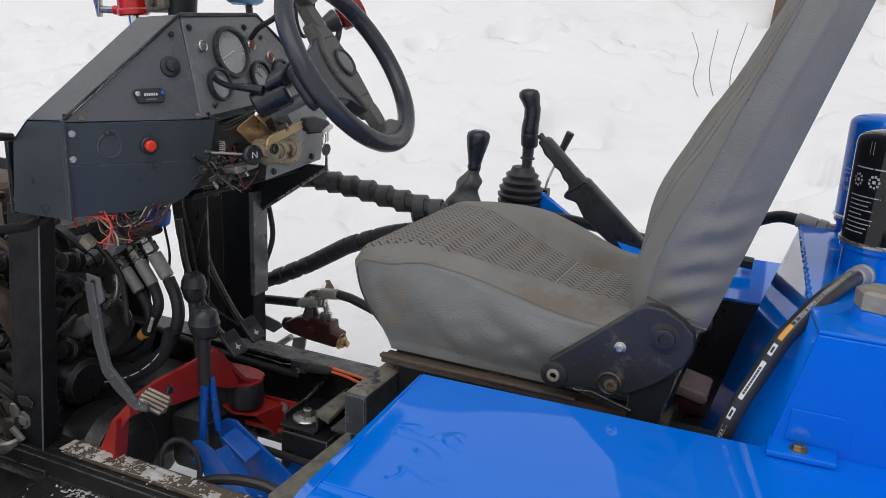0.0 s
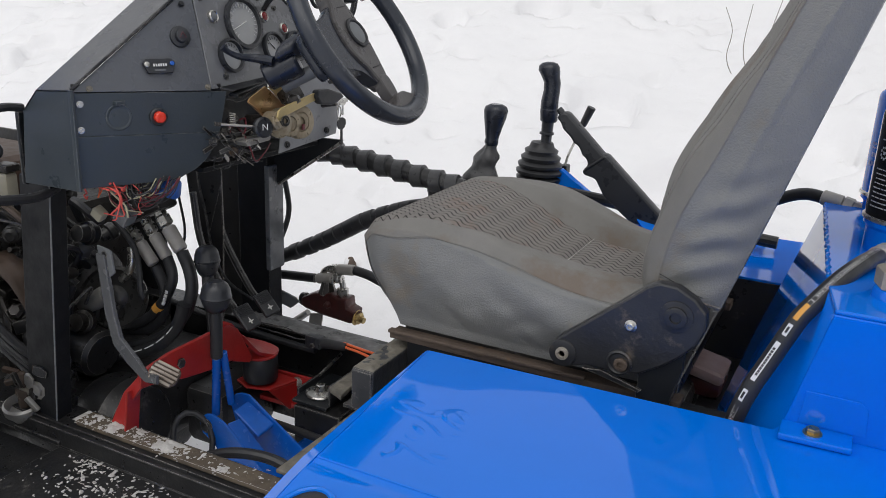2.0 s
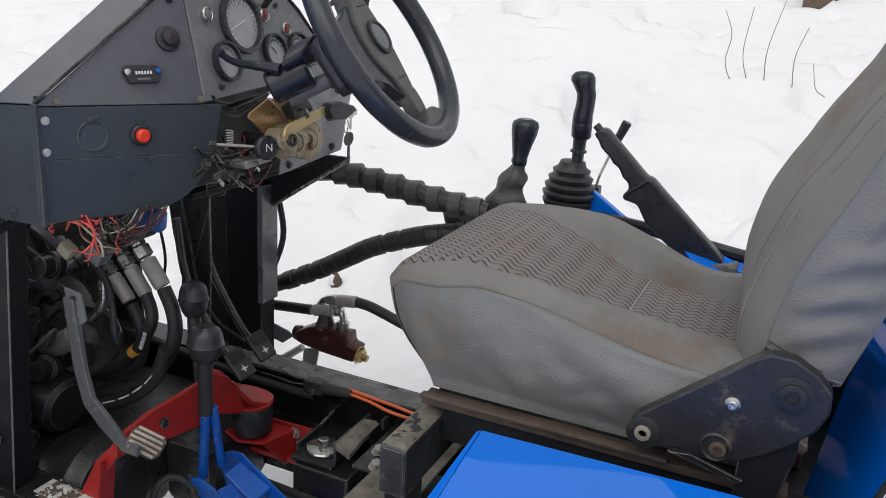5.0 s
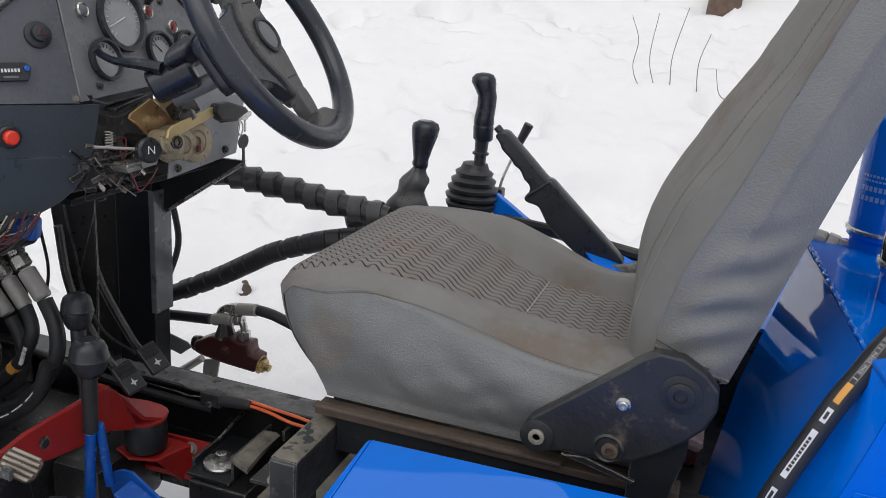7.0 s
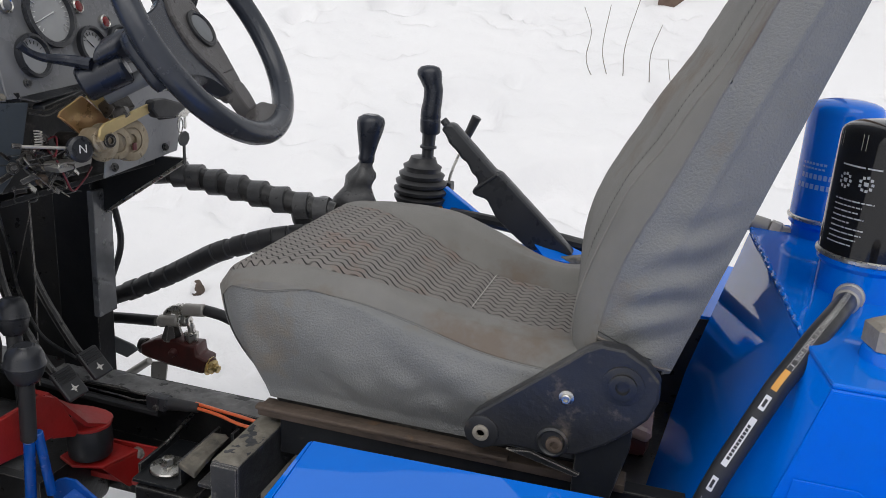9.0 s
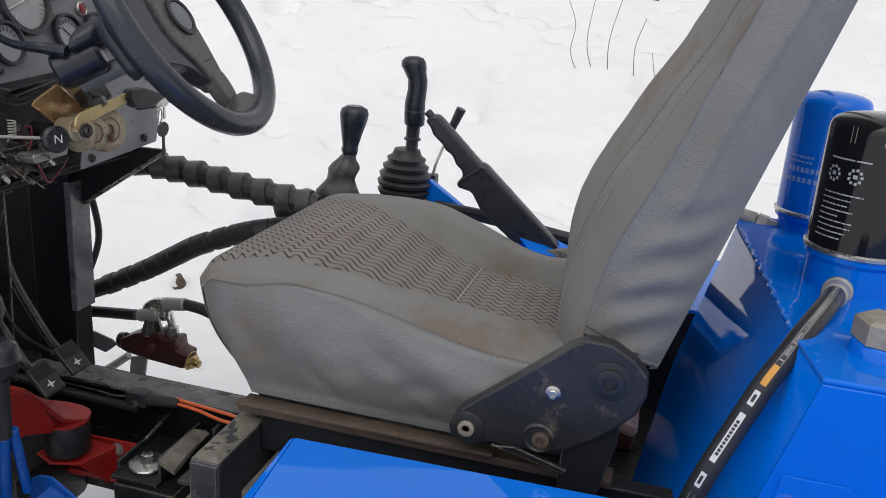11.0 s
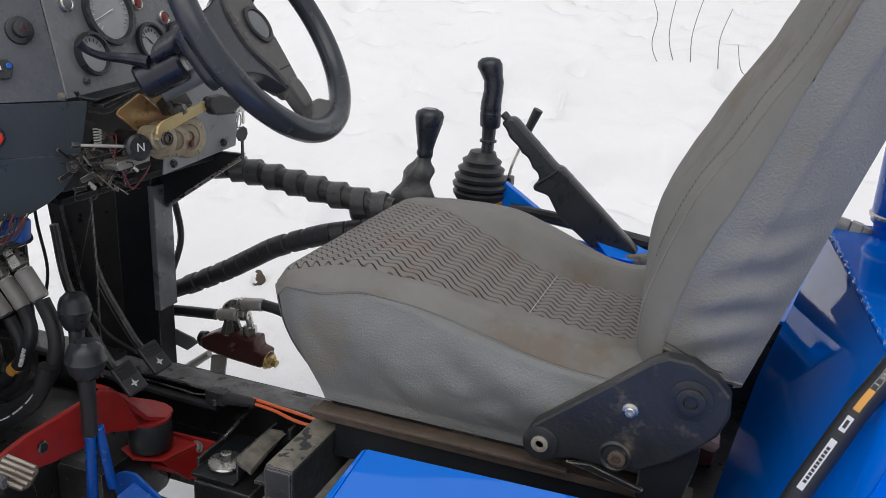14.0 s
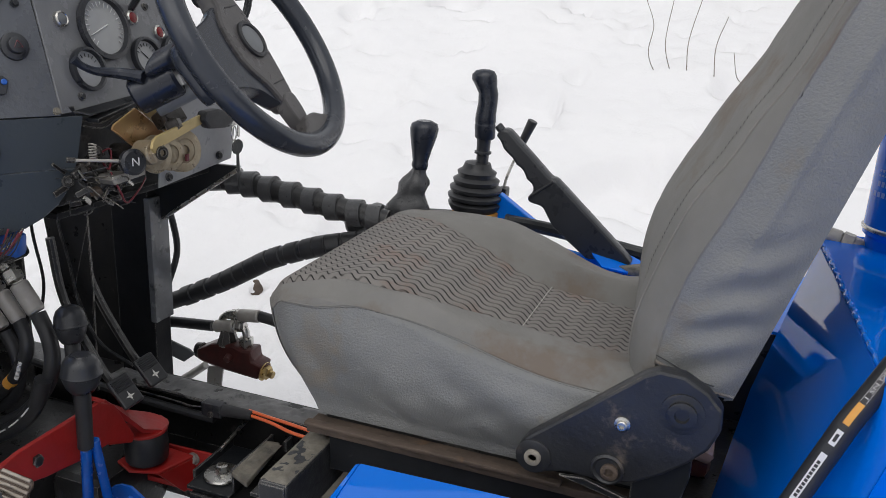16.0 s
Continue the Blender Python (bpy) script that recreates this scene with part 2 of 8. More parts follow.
def wavy_cloth():
    """Brown-grey cloth with dark wavy ribs that run along the seat."""
    m = material("wavy_cloth", (0.235, 0.218, 0.203), 0.9, 0, (0.190, 0.179, 0.170), 14, 0.8, 900, 0.4, (0.225, 0.172, 0.148), 11, 0.54)
    n, l = m.node_tree.nodes, m.node_tree.links
    p = n["Principled BSDF"]

    def calc(op, a, b=None, c=None):
        x = n.new("ShaderNodeMath")
        x.operation = op
        for k, v in enumerate((a, b, c)):
            if v is None:
                continue
            if isinstance(v, (int, float)):
                x.inputs[k].default_value = v
            else:
                l.new(v, x.inputs[k])
        return x.outputs[0]

    co = n.new("ShaderNodeTexCoord")
    sep = n.new("ShaderNodeSeparateXYZ")
    l.new(co.outputs["Object"], sep.inputs[0])
    along = calc("ADD", sep.outputs["X"], calc("MULTIPLY", sep.outputs["Z"], 0.9))
    wave = calc("MULTIPLY", calc("SINE", calc("MULTIPLY", along, 2 * math.pi / 0.0205)), 0.0050)
    row = calc("DIVIDE", calc("ADD", sep.outputs["Y"], wave), 0.0150)
    off = calc("ABSOLUTE", calc("SUBTRACT", calc("FRACT", row), 0.5))
    rib = calc("MINIMUM", 1.0, calc("MAXIMUM", 0.0, calc("SUBTRACT", 1.5, calc("DIVIDE", off, 0.115))))
    mix = n.new("ShaderNodeMix")
    mix.data_type = "RGBA"
    old = p.inputs["Base Color"].links[0].from_socket
    l.new(calc("MULTIPLY", rib, calc("ADD", 0.80, calc("MULTIPLY", calc("COSINE", calc("MULTIPLY", along, 2 * math.pi / 0.0205)), 0.35))), mix.inputs["Factor"])
    l.new(old, [i for i in mix.inputs if i.identifier == "A_Color"][0])
    [i for i in mix.inputs if i.identifier == "B_Color"][0].default_value = (0.010, 0.009, 0.009, 1)
    l.new([o for o in mix.outputs if o.identifier == "Result_Color"][0], p.inputs["Base Color"])
    bp = n.new("ShaderNodeBump")
    bp.inputs["Strength"].default_value, bp.inputs["Distance"].default_value = 0.6, 0.002
    l.new(calc("SUBTRACT", 1.0, rib), bp.inputs["Height"])
    l.new(p.inputs["Normal"].links[0].from_socket, bp.inputs["Normal"])
    l.new(bp.outputs[0], p.inputs["Normal"])
    return m


WAVY = wavy_cloth()
# Pale edge colours hold both rubbed paint and edge highlights.
for m in (BLACK, BLACK_MATT, GREY_PAINT):
    edge_wear_and_glint(m, (0.27, 0.26, 0.245), 0.003)
for m in (BLACK_DARK, WORN_BLACK, SOIL):
    edge_wear_and_glint(m, (0.34, 0.32, 0.29), 0.003, 26.0, 0.37)
edge_wear_and_glint(PLATE_PAINT, (0.15, 0.125, 0.105), 0.004, 22.0, 0.52)
for m in (DASH_PAINT, UPPER_SHEEN, COWL_SHEEN, PANEL_SHEEN):
    edge_wear_and_glint(m, (0.34, 0.345, 0.35), 0.002, 34.0, 0.46)
edge_wear_and_glint(RED, (0.20, 0.05, 0.04), 0.003)
edge_wear_and_glint(BLUE_DULL, (0.05, 0.20, 0.60), 0.003)
LOOM_BLUE = material("blue_connector_plastic", (0.012, 0.10, 0.42), 0.4, 0, (0.01, 0.07, 0.32), 30, 0.7, 120, 0.1)
PLATED = material("dull_plated_steel", (0.44, 0.38, 0.28), 0.36, 0.45, (0.30, 0.24, 0.16), 40, 0.9, 160, 0.3, (0.12, 0.09, 0.06), 30, 0.62)
TWIG = material("weathered_twig", (0.27, 0.235, 0.21), 0.85, 0, (0.18, 0.15, 0.13), 30, 0.9, 90, 0.5)
LEATHER = material("worn_black_leatherette", (0.050, 0.051, 0.054), 0.36, 0, (0.075, 0.075, 0.077), 30, 0.8, 160, 0.5)
FERRULE = material("grey_zinc_ferrule", (0.44, 0.42, 0.39), 0.40, 0.25, (0.34, 0.32, 0.29), 34, 0.8, 150, 0.3, (0.16, 0.13, 0.11), 22, 0.63)
THREAD = material("grey_thread", (0.075, 0.073, 0.070), 0.8, 0, (0.10, 0.097, 0.092), 60, 0.8, 400, 0.2)
PLANK = material("weathered_plank", (0.135, 0.105, 0.072), 0.8, 0, (0.070, 0.056, 0.042), 26, 0.9, 140, 0.8, (0.030, 0.027, 0.024), 11, 0.57)
COPPER_WIRE = material("orange_wire", (0.80, 0.17, 0.06), 0.4, 0, (0.70, 0.12, 0.04), 40, 0.5, 60, 0.0)
PINK_WIRE = material("red_wire", (0.75, 0.11, 0.09), 0.4, 0, (0.6, 0.08, 0.07), 40, 0.5, 60, 0.0)
MAROON_WIRE = material("maroon_wire", (0.16, 0.02, 0.03), 0.4, 0, (0.12, 0.015, 0.02), 40, 0.5, 60, 0.0)
PALE_WIRE = material("pale_wire", (0.46, 0.44, 0.30), 0.4, 0, (0.36, 0.34, 0.22), 40, 0.5, 60, 0.0)
CHROME = material("chrome", (0.75, 0.75, 0.76), 0.12, 1.0, (0.65, 0.65, 0.66), 30, 0.5, 60, 0.0)
BRIGHT_RED = material("bright_red_enamel", (0.55, 0.015, 0.015), 0.22, 0, (0.48, 0.012, 0.012), 12, 0.6, 60, 0.03, coat=0.3)
MIRROR = material("mirror_glass", (0.8, 0.8, 0.8), 0.03, 1.0, (0.78, 0.78, 0.78), 10, 0.3, 60, 0.0, rough_var=0.01)
AMBER_GREY = material("pale_plastic", (0.45, 0.42, 0.32), 0.5, 0, (0.35, 0.32, 0.25), 20, 0.7, 60, 0.1)
PLUG_GREY = material("dirty_cast_plug", (0.36, 0.33, 0.28), 0.5, 0.2, (0.25, 0.225, 0.19), 40, 0.9, 120, 0.4, (0.12, 0.10, 0.08), 30, 0.6)
BROWN_CAST = material("brown_cast_cover", (0.085, 0.052, 0.036), 0.6, 0.1, (0.07, 0.05, 0.035), 22, 0.8, 90, 0.5, (0.03, 0.025, 0.02), 12, 0.6)
ICE = material("old_snow", (0.60, 0.585, 0.565), 0.7, 0, (0.38, 0.36, 0.335), 60, 0.8, 260, 0.6)
LIGHT_BLUE = material("light_blue_plastic", (0.12, 0.33, 0.55), 0.35, 0, (0.1, 0.28, 0.5), 30, 0.6, 60, 0.05)
BLUE_PRINT = material("pale_blue_print", (0.25, 0.42, 0.75), 0.5, 0, (0.2, 0.38, 0.7), 60, 0.5, 60, 0.0)
GREY_PRINT = material("pale_grey_print", (0.50, 0.50, 0.50), 0.5, 0, (0.42, 0.42, 0.42), 60, 0.5, 60, 0.0)
ORANGE_PRINT = material("orange_print", (0.70, 0.33, 0.06), 0.5, 0, (0.6, 0.28, 0.05), 60, 0.5, 60, 0.0)


# ---- building blocks ----
ROOT = {}


def thing(name, at, label, category, group="", kind=""):
    ob = new(name)
    ob.empty_display_size = 0.05
    ob.location = at
    ROOT[ob] = Vector(at)
    return tagged(ob, label, category, group, kind)


def part(name, bm, mat, parent, label="", smooth=35):
    """Links a bmesh, given in world metres, as one mesh under a thing or a part."""
    origin = ROOT[parent] if parent else Vector()
    bmesh.ops.translate(bm, vec=-origin, verts=bm.verts)
    if smooth:
        limit = radians(smooth)
        for f in bm.faces:
            f.smooth = True
        for e in bm.edges:
            if len(e.link_faces) == 2:
                bend = e.calc_face_angle(0.0)
                a, b = (f.calc_area() for f in e.link_faces)
                e.smooth = bend < limit and not (bend > 0.15 and max(a, b) > 7 * min(a, b))
    me = bpy.data.meshes.new(name)
    bm.to_mesh(me)
    bm.free()
    me.materials.append(mat)
    ob = new(name, me)
    ob.parent = parent
    ROOT[ob] = origin
    if label:
        ob["label"] = label
    return ob


def structure(name, bm, mat, label, category, kind="structure", smooth=35):
    ob = part(name, bm, mat, None, "", smooth)
    return tagged(ob, label, category, "", kind)


def box(lo, hi, bevel=0.0, bm=None, turn=None):
    """A box between two corners, its edges rounded; turn: a matrix about its middle."""
    b = bmesh.new()
    lo, hi = Vector(lo), Vector(hi)
    mid, size = (lo + hi) / 2, hi - lo
    m = Matrix.Translation(mid) @ (turn or Matrix()) @ Matrix.Diagonal((*size, 1))
    bmesh.ops.create_cube(b, size=1.0, matrix=m)
    if bevel:
        bmesh.ops.bevel(b, geom=b.edges[:], offset=bevel, segments=2, profile=0.5, affect="EDGES")
    return joined(bm, b)


def joined(bm, b):
    if bm is None:
        return b
    me = bpy.data.meshes.new("tmp")
    b.to_mesh(me)
    b.free()
    bm.from_mesh(me)
    bpy.data.meshes.remove(me)
    return bm


def solid(points, push, bevel=0.0, bm=None):
    """A flat outline of 3D points, made thick along the vector push, its edges rounded."""
    b = bmesh.new()
    push = Vector(push)
    a = [b.verts.new(Vector(p)) for p in points]
    c = [b.verts.new(Vector(p) + push) for p in points]
    b.faces.new(a)
    b.faces.new(c[::-1])
    for i in range(len(a)):
        j = (i + 1) % len(a)
        b.faces.new((a[j], a[i], c[i], c[j]))
    bmesh.ops.recalc_face_normals(b, faces=b.faces)
    if bevel:
        bmesh.ops.bevel(b, geom=b.edges[:], offset=bevel, segments=2, profile=0.5, affect="EDGES")
    return joined(bm, b)


def frame_of(axis):
    z = Vector(axis).normalized()
    x = z.orthogonal().normalized() if abs(z.z) > 0.95 else Vector((0, 0, 1)).cross(z).normalized()
    return x, z.cross(x), z


def lathe(at, axis, profile, sides=24, bm=None):
    """Turned about axis from at; profile: rows of (distance along, radius)."""
    b = bmesh.new()
    x, y, z = frame_of(axis)
    at = Vector(at)
    rings = []
    for d, r in profile:
        if r < 1e-5:
            rings.append([b.verts.new(at + z * d)])
        else:
            rings.append([b.verts.new(at + z * d + (x * math.cos(a) + y * math.sin(a)) * r) for a in (math.tau * k / sides for k in range(sides))])
    for p, q in zip(rings, rings[1:]):
        for k in range(sides):
            j = (k + 1) % sides
            if len(p) == 1 and len(q) > 1:
                b.faces.new((p[0], q[k], q[j]))
            elif len(q) == 1 and len(p) > 1:
                b.faces.new((p[k], p[j], q[0]))
            elif len(p) > 1:
                b.faces.new((p[k], p[j], q[j], q[k]))
    for ring, turn in ((rings[0], -1), (rings[-1], 1)):
        if len(ring) > 1:
            b.faces.new(ring[::turn])
    bmesh.ops.recalc_face_normals(b, faces=b.faces)
    return joined(bm, b)


def rod(a, b, r, r2=None, sides=16, bm=None):
    a, b = Vector(a), Vector(b)
    n = (b - a).length
    r2 = r if r2 is None else r2
    e = min(0.15 * r, 0.1 * n)
    return lathe(a, b - a, ((0, r - e), (e, r), (n - e, r2), (n, r2 - e)), sides, bm)


def curve(points, steps=8):
    """A smooth line through the points."""
    p = [Vector(q) for q in points]
    p = [p[0] * 2 - p[1]] + p + [p[-1] * 2 - p[-2]]
    out = []
    for i in range(1, len(p) - 2):
        for k in range(steps):
            t = k / steps
            a, b, c, d = p[i - 1:i + 3]
            out.append(0.5 * (2 * b + (c - a) * t + (2 * a - 5 * b + 4 * c - d) * t * t + (3 * b - a - 3 * c + d) * t ** 3))
    out.append(p[-2])
    return out


def tube(points, r, sides=12, steps=8, bm=None, radii=None, closed=False):
    """A round hose along a smooth line; radii: a function of the share of the way."""
    line = curve(points, steps) if not closed else [Vector(q) for q in points]
    b = bmesh.new()
    rings, n = [], len(line)
    up = None
    for i, p in enumerate(line):
        if closed:
            d = line[(i + 1) % n] - line[i - 1]
        else:
            d = line[min(i + 1, n - 1)] - line[max(i - 1, 0)]
        d.normalize()
        if up is None:
            up = d.orthogonal().normalized()
        up = (up - d * up.dot(d)).normalized()
        side = d.cross(up)
        rr = radii(i / (n - 1)) if radii else r
        rings.append([b.verts.new(p + (up * math.cos(a) + side * math.sin(a)) * rr) for a in (math.tau * k / sides for k in range(sides))])
    pairs = list(zip(rings, rings[1:]))
    if closed:
        pairs.append((rings[-1], rings[0]))
    for p, q in pairs:
        for k in range(sides):
            j = (k + 1) % sides
            b.faces.new((p[k], p[j], q[j], q[k]))
    if not closed:
        b.faces.new(rings[0][::-1])
        b.faces.new(rings[-1])
    bmesh.ops.recalc_face_normals(b, faces=b.faces)
    return joined(bm, b)


def bolt(at, axis, r=0.008, h=0.006, bm=None, washer=1.35):
    """A hexagon head on its washer."""
    at, ax = Vector(at), Vector(axis).normalized()
    bm = lathe(at, ax, ((0, r * washer), (0.002, r * washer), (0.0022, 0)), 16, bm)
    return lathe(at + ax * 0.002, ax, ((0, r), (h * 0.85, r), (h, r * 0.85), (h, 0)), 6, bm)


def sheet(rows, thick, bm=None):
    """A grid of points made into a sheet with thickness."""
    b = bmesh.new()
    v = [[b.verts.new(Vector(p)) for p in r] for r in rows]
    for i in range(len(v) - 1):
        for j in range(len(v[0]) - 1):
            b.faces.new((v[i][j], v[i + 1][j], v[i + 1][j + 1], v[i][j + 1]))
    bmesh.ops.recalc_face_normals(b, faces=b.faces)
    if thick:
        bmesh.ops.solidify(b, geom=b.faces[:], thickness=thick)
    return joined(bm, b)


def smooth01(t):
    t = min(1.0, max(0.0, t))
    return t * t * (3 - 2 * t)


def lerp_table(x, rows):
    """A value read between rows of (x, value)."""
    if x <= rows[0][0]:
        return rows[0][1]
    for k in range(len(rows) - 1):
        (a, u), (b, v) = rows[k], rows[k + 1]
        if x <= b:
            pa, pu = rows[max(0, k - 1)]
            na, nv = rows[min(len(rows) - 1, k + 2)]
            m0, m1, w, t = (v - pu) / (b - pa) * (b - a), (nv - u) / (na - a) * (b - a), b - a, (x - a) / (b - a)
            return u * (2 * t ** 3 - 3 * t * t + 1) + m0 * (t ** 3 - 2 * t * t + t) + v * (3 * t * t - 2 * t ** 3) + m1 * (t ** 3 - t * t)
    return rows[-1][1]


# ---- the snow ----
def snow_height(x, y):
    bank = max(0.0, y - 2.2 - 0.15 * math.sin(x * 0.7))
    z = 0.40 * bank - 0.1 * (1 - math.exp(-bank * 1.2))
    z = min(z, 2.62 + 0.12 * (y - 9)) if y > 9 else z
    near = math.exp(-((x + 2) / 9) ** 2 - ((y - 4) / 8) ** 2)
    z += near * (0.11 * noise.noise((x * 0.6, y * 0.6, 0.3)) + 0.07 * noise.noise((x * 1.7, y * 1.7, 3.1)))
    patch = smooth01(0.45 + 2.0 * noise.noise((x * 0.8, y * 0.8, 11.0)))
    foot = math.exp(-((y - 2.6) / 0.8) ** 2)
    z += near * (0.05 + 0.07 * foot) * patch * max(0.0, noise.noise((x * 4.2, y * 4.2, 7.7)))
    z += near * (0.05 + 0.13 * foot) * patch * max(0.0, noise.noise((x * 9.5, y * 9.5, 2.7)) - 0.10)
    z -= near * 0.05 * smooth01((noise.noise((x * 5.2, y * 6.4, 21.0)) - 0.30) / 0.16)
    step = noise.noise((x * 2.4, y * 3.1, 5.5))
    z -= near * 0.13 * smooth01((step - 0.28) / 0.22)
    z += near * (0.012 + 0.022 * foot) * noise.noise((x * 17, y * 17, 1.9))
    return z


def spread(lo, hi, step, far):
    mid = [lo + step * k for k in range(int((hi - lo) / step) + 1)]
    out, d, x = [], step, mid[-1]
    while x < far:
        d *= 1.35
        x += d
        out.append(x)
    back, d, x = [], step, lo
    while x > -far:
        d *= 1.35
        x -= d
        back.append(x)
    return back[::-1] + mid + out


def build_snow():
    xs, ys = spread(-6.5, 3.0, 0.032, 900.0), spread(-1.2, 7.5, 0.032, 900.0)
    verts = [(x, y, snow_height(x, y)) for y in ys for x in xs]
    w = len(xs)
    faces = [(j * w + i, j * w + i + 1, (j + 1) * w + i + 1, (j + 1) * w + i) for j in range(len(ys) - 1) for i in range(w - 1)]
    me = bpy.data.meshes.new("ground")
    me.from_pydata(verts, [], faces)
    me.polygons.foreach_set("use_smooth", [True] * len(me.polygons))
    me.materials.append(SNOW)
    tagged(new("ground", me), "trampled white snow rising to a low bank", "snow", "", "structure")


build_snow()


# ---- chassis ----
def channel(lo, hi, open_side, name, parent, mat, t=0.006):
    """A C-section beam along x between two corners, open towards +y or -y."""
    (x0, y0, z0), (x1, y1, z1) = lo, hi
    ya, yb, s = (y0, y1, 1) if open_side > 0 else (y1, y0, -1)
    section = [(ya, z0), (yb, z0), (yb, z0 + t), (ya + s * t, z0 + t), (ya + s * t, z1 - t), (yb, z1 - t), (yb, z1), (ya, z1)]
    return part(name, solid([(x0, y, z) for y, z in section], (x1 - x0, 0, 0), 0.001), mat, parent)


chassis = thing("tractor_chassis", (-0.9, 1.36, 0.0), "black welded steel tractor chassis flecked with old snow", "chassis")
channel((-2.6, 1.075, 0.44), (0.6, 1.145, 0.545), 1, "near_rail", chassis, BLACK_DARK)
channel((-2.6, 1.62, 0.44), (0.6, 1.69, 0.592), -1, "far_rail", chassis, BLACK_DARK)

# ---- fender ----
fender = thing("rear_fender", (0.0, 0.8, 0.3), "glossy blue enamelled steel rear fender with a flat top", "fender")
Z = 0.887
top_pts = [(-0.519, 1.128, Z), (-0.012, 1.150, Z), (0.0, 1.178, Z), (0.75, 1.20, Z), (0.75, 0.786, Z), (-0.490, 0.786, Z)]
part("top_plate", solid(top_pts, (0, 0, -0.006), 0.002), BLUE, fender)


def outer_z(y):
    """Height of the outer plate, which bends down from the flat top."""
    return Z - 0.15 * max(0.0, 0.777 - y) + (0.0 if y > 0.80 else -0.0035 * math.exp(-((y - 0.777) / 0.010) ** 2) * (y < 0.7865))


part("outer_plate", sheet([[(x + 0.04 * (0.786 - y) * (x < 0), y, outer_z(y)) for y in (0.7855, 0.781, 0.777, 0.772, 0.766, 0.758, 0.74, 0.60, 0.42)] for x in (-0.490, -0.30, 0.0, 0.30, 0.75)], 0.004), BLUE, fender, "bent outer plate", 60)
part("front_lip", solid([(-0.5195, 1.128, Z - 0.0005), (-0.4905, 0.786, Z - 0.0005), (-0.489, 0.74, outer_z(0.74)), (-0.477, 0.42, outer_z(0.42)), (-0.497, 0.42, outer_z(0.42) - 0.009), (-0.510, 0.74, outer_z(0.74) - 0.009), (-0.512, 0.786, Z - 0.009), (-0.526, 1.129, Z - 0.005)], (0, 0, -0.005), 0.0012), BLUE, fender, "rolled front edge")
part("front_plate", solid([(-0.527, 1.128, Z - 0.008), (-0.513, 0.785, Z - 0.012), (-0.511, 0.74, outer_z(0.74) - 0.012), (-0.498, 0.42, outer_z(0.42) - 0.012), (-0.59, 0.42, 0.35), (-0.60, 1.115, 0.70), (-0.56, 1.118, 0.78)], (0.006, 0, 0), 0.002), BLUE, fender)
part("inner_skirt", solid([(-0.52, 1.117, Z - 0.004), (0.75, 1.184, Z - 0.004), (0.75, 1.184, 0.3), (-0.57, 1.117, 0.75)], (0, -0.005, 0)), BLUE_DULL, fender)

# ---- tank ----
tank = thing("hydraulic_tank", (0.3, 1.4, 0.7), "welded blue steel hydraulic oil tank behind the seat", "tank")
T = 1.065
A, B, C, D, E2 = (0.020, 1.25, T), (-0.015, 1.74, T), (-0.085, 1.62, 0.85), (-0.13, 1.42, 0.70), (-0.115, 1.16, 0.70)
N, NB = (0.035, 1.140, T), (-0.004, 1.166, 0.885)
part("front_panel", solid([A, B, C, D, E2], (0.008, 0, -0.002), 0.002), BLUE, tank)
part("corner_panel", solid([N, A, E2, NB], (0.006, 0.006, 0), 0.002), BLUE, tank)
part("side_panel", solid([N, NB, (0.8, 1.166, 0.885), (0.8, 1.140, T)], (0, 0.006, 0), 0.003), BLUE, tank)
part("top_panel", solid([(0.02, 1.25, T), (-0.015, 1.74, T), (0.0, 1.80, T), (0.8, 1.80, T), (0.8, 1.140, T), (0.035, 1.140, T)], (0, 0, 0.006), 0.002), BLUE, tank)

# ---- filters ----
def oil_filter(name, at, r, z0, z1, mat, label, base_r):
    f = thing(name, (*at, T), label, "filter")
    part("mount", lathe((*at, T), (0, 0, 1), ((0, base_r), (z0 - T - 0.012, base_r), (z0 - T - 0.006, r), (z0 - T, r)), 40), BLUE, f)
    h = z1 - z0
    part("seal_ring", lathe((*at, z0), (0, 0, 1), ((0, r), (0.002, r + 0.003), (0.006, r + 0.003), (0.008, r)), 40), STEEL, f, "bright rolled rim")
    part("can", lathe((*at, z0 + 0.008), (0, 0, 1), ((0, r), (0.02, r), (h - 0.026, r), (h - 0.020, r - 0.0008), (h - 0.015, r - 0.003), (h - 0.011, r - 0.008), (h - 0.007, r - 0.018), (h - 0.004, r - 0.035), (h - 0.003, 0)), 48), mat, f)
    return f


black_filter = oil_filter("oil_filter", (0.113, 1.475), 0.063, 1.118, 1.292, FILTER_BLACK, "glossy black spin-on oil filter with white print on the tank", 0.058)
blue_filter = oil_filter("oil_filter", (0.098, 1.755), 0.056, 1.098, 1.29, BLUE, "blue spin-on oil filter with a steel rim on the tank", 0.05)

# ---- seat ----
YC = 1.51
seat = thing("driver_seat", (-0.45, YC, 0.80), "grey cloth and leatherette car seat on rusty rails", "seat")
TOP = ((-0.77, 0.996), (-0.735, 1.022), (-0.69, 1.037), (-0.62, 1.043), (-0.54, 1.020), (-0.46, 0.983), (-0.38, 0.957), (-0.28, 0.944), (-0.13, 0.942))
BOLSTER = ((-0.77, 0.0), (-0.70, 0.004), (-0.58, 0.014), (-0.48, 0.032), (-0.40, 0.044), (-0.30, 0.047), (-0.13, 0.050))
HALF = ((-0.77, 0.214), (-0.62, 0.196), (-0.52, 0.164), (-0.42, 0.128), (-0.30, 0.121), (-0.13, 0.121))
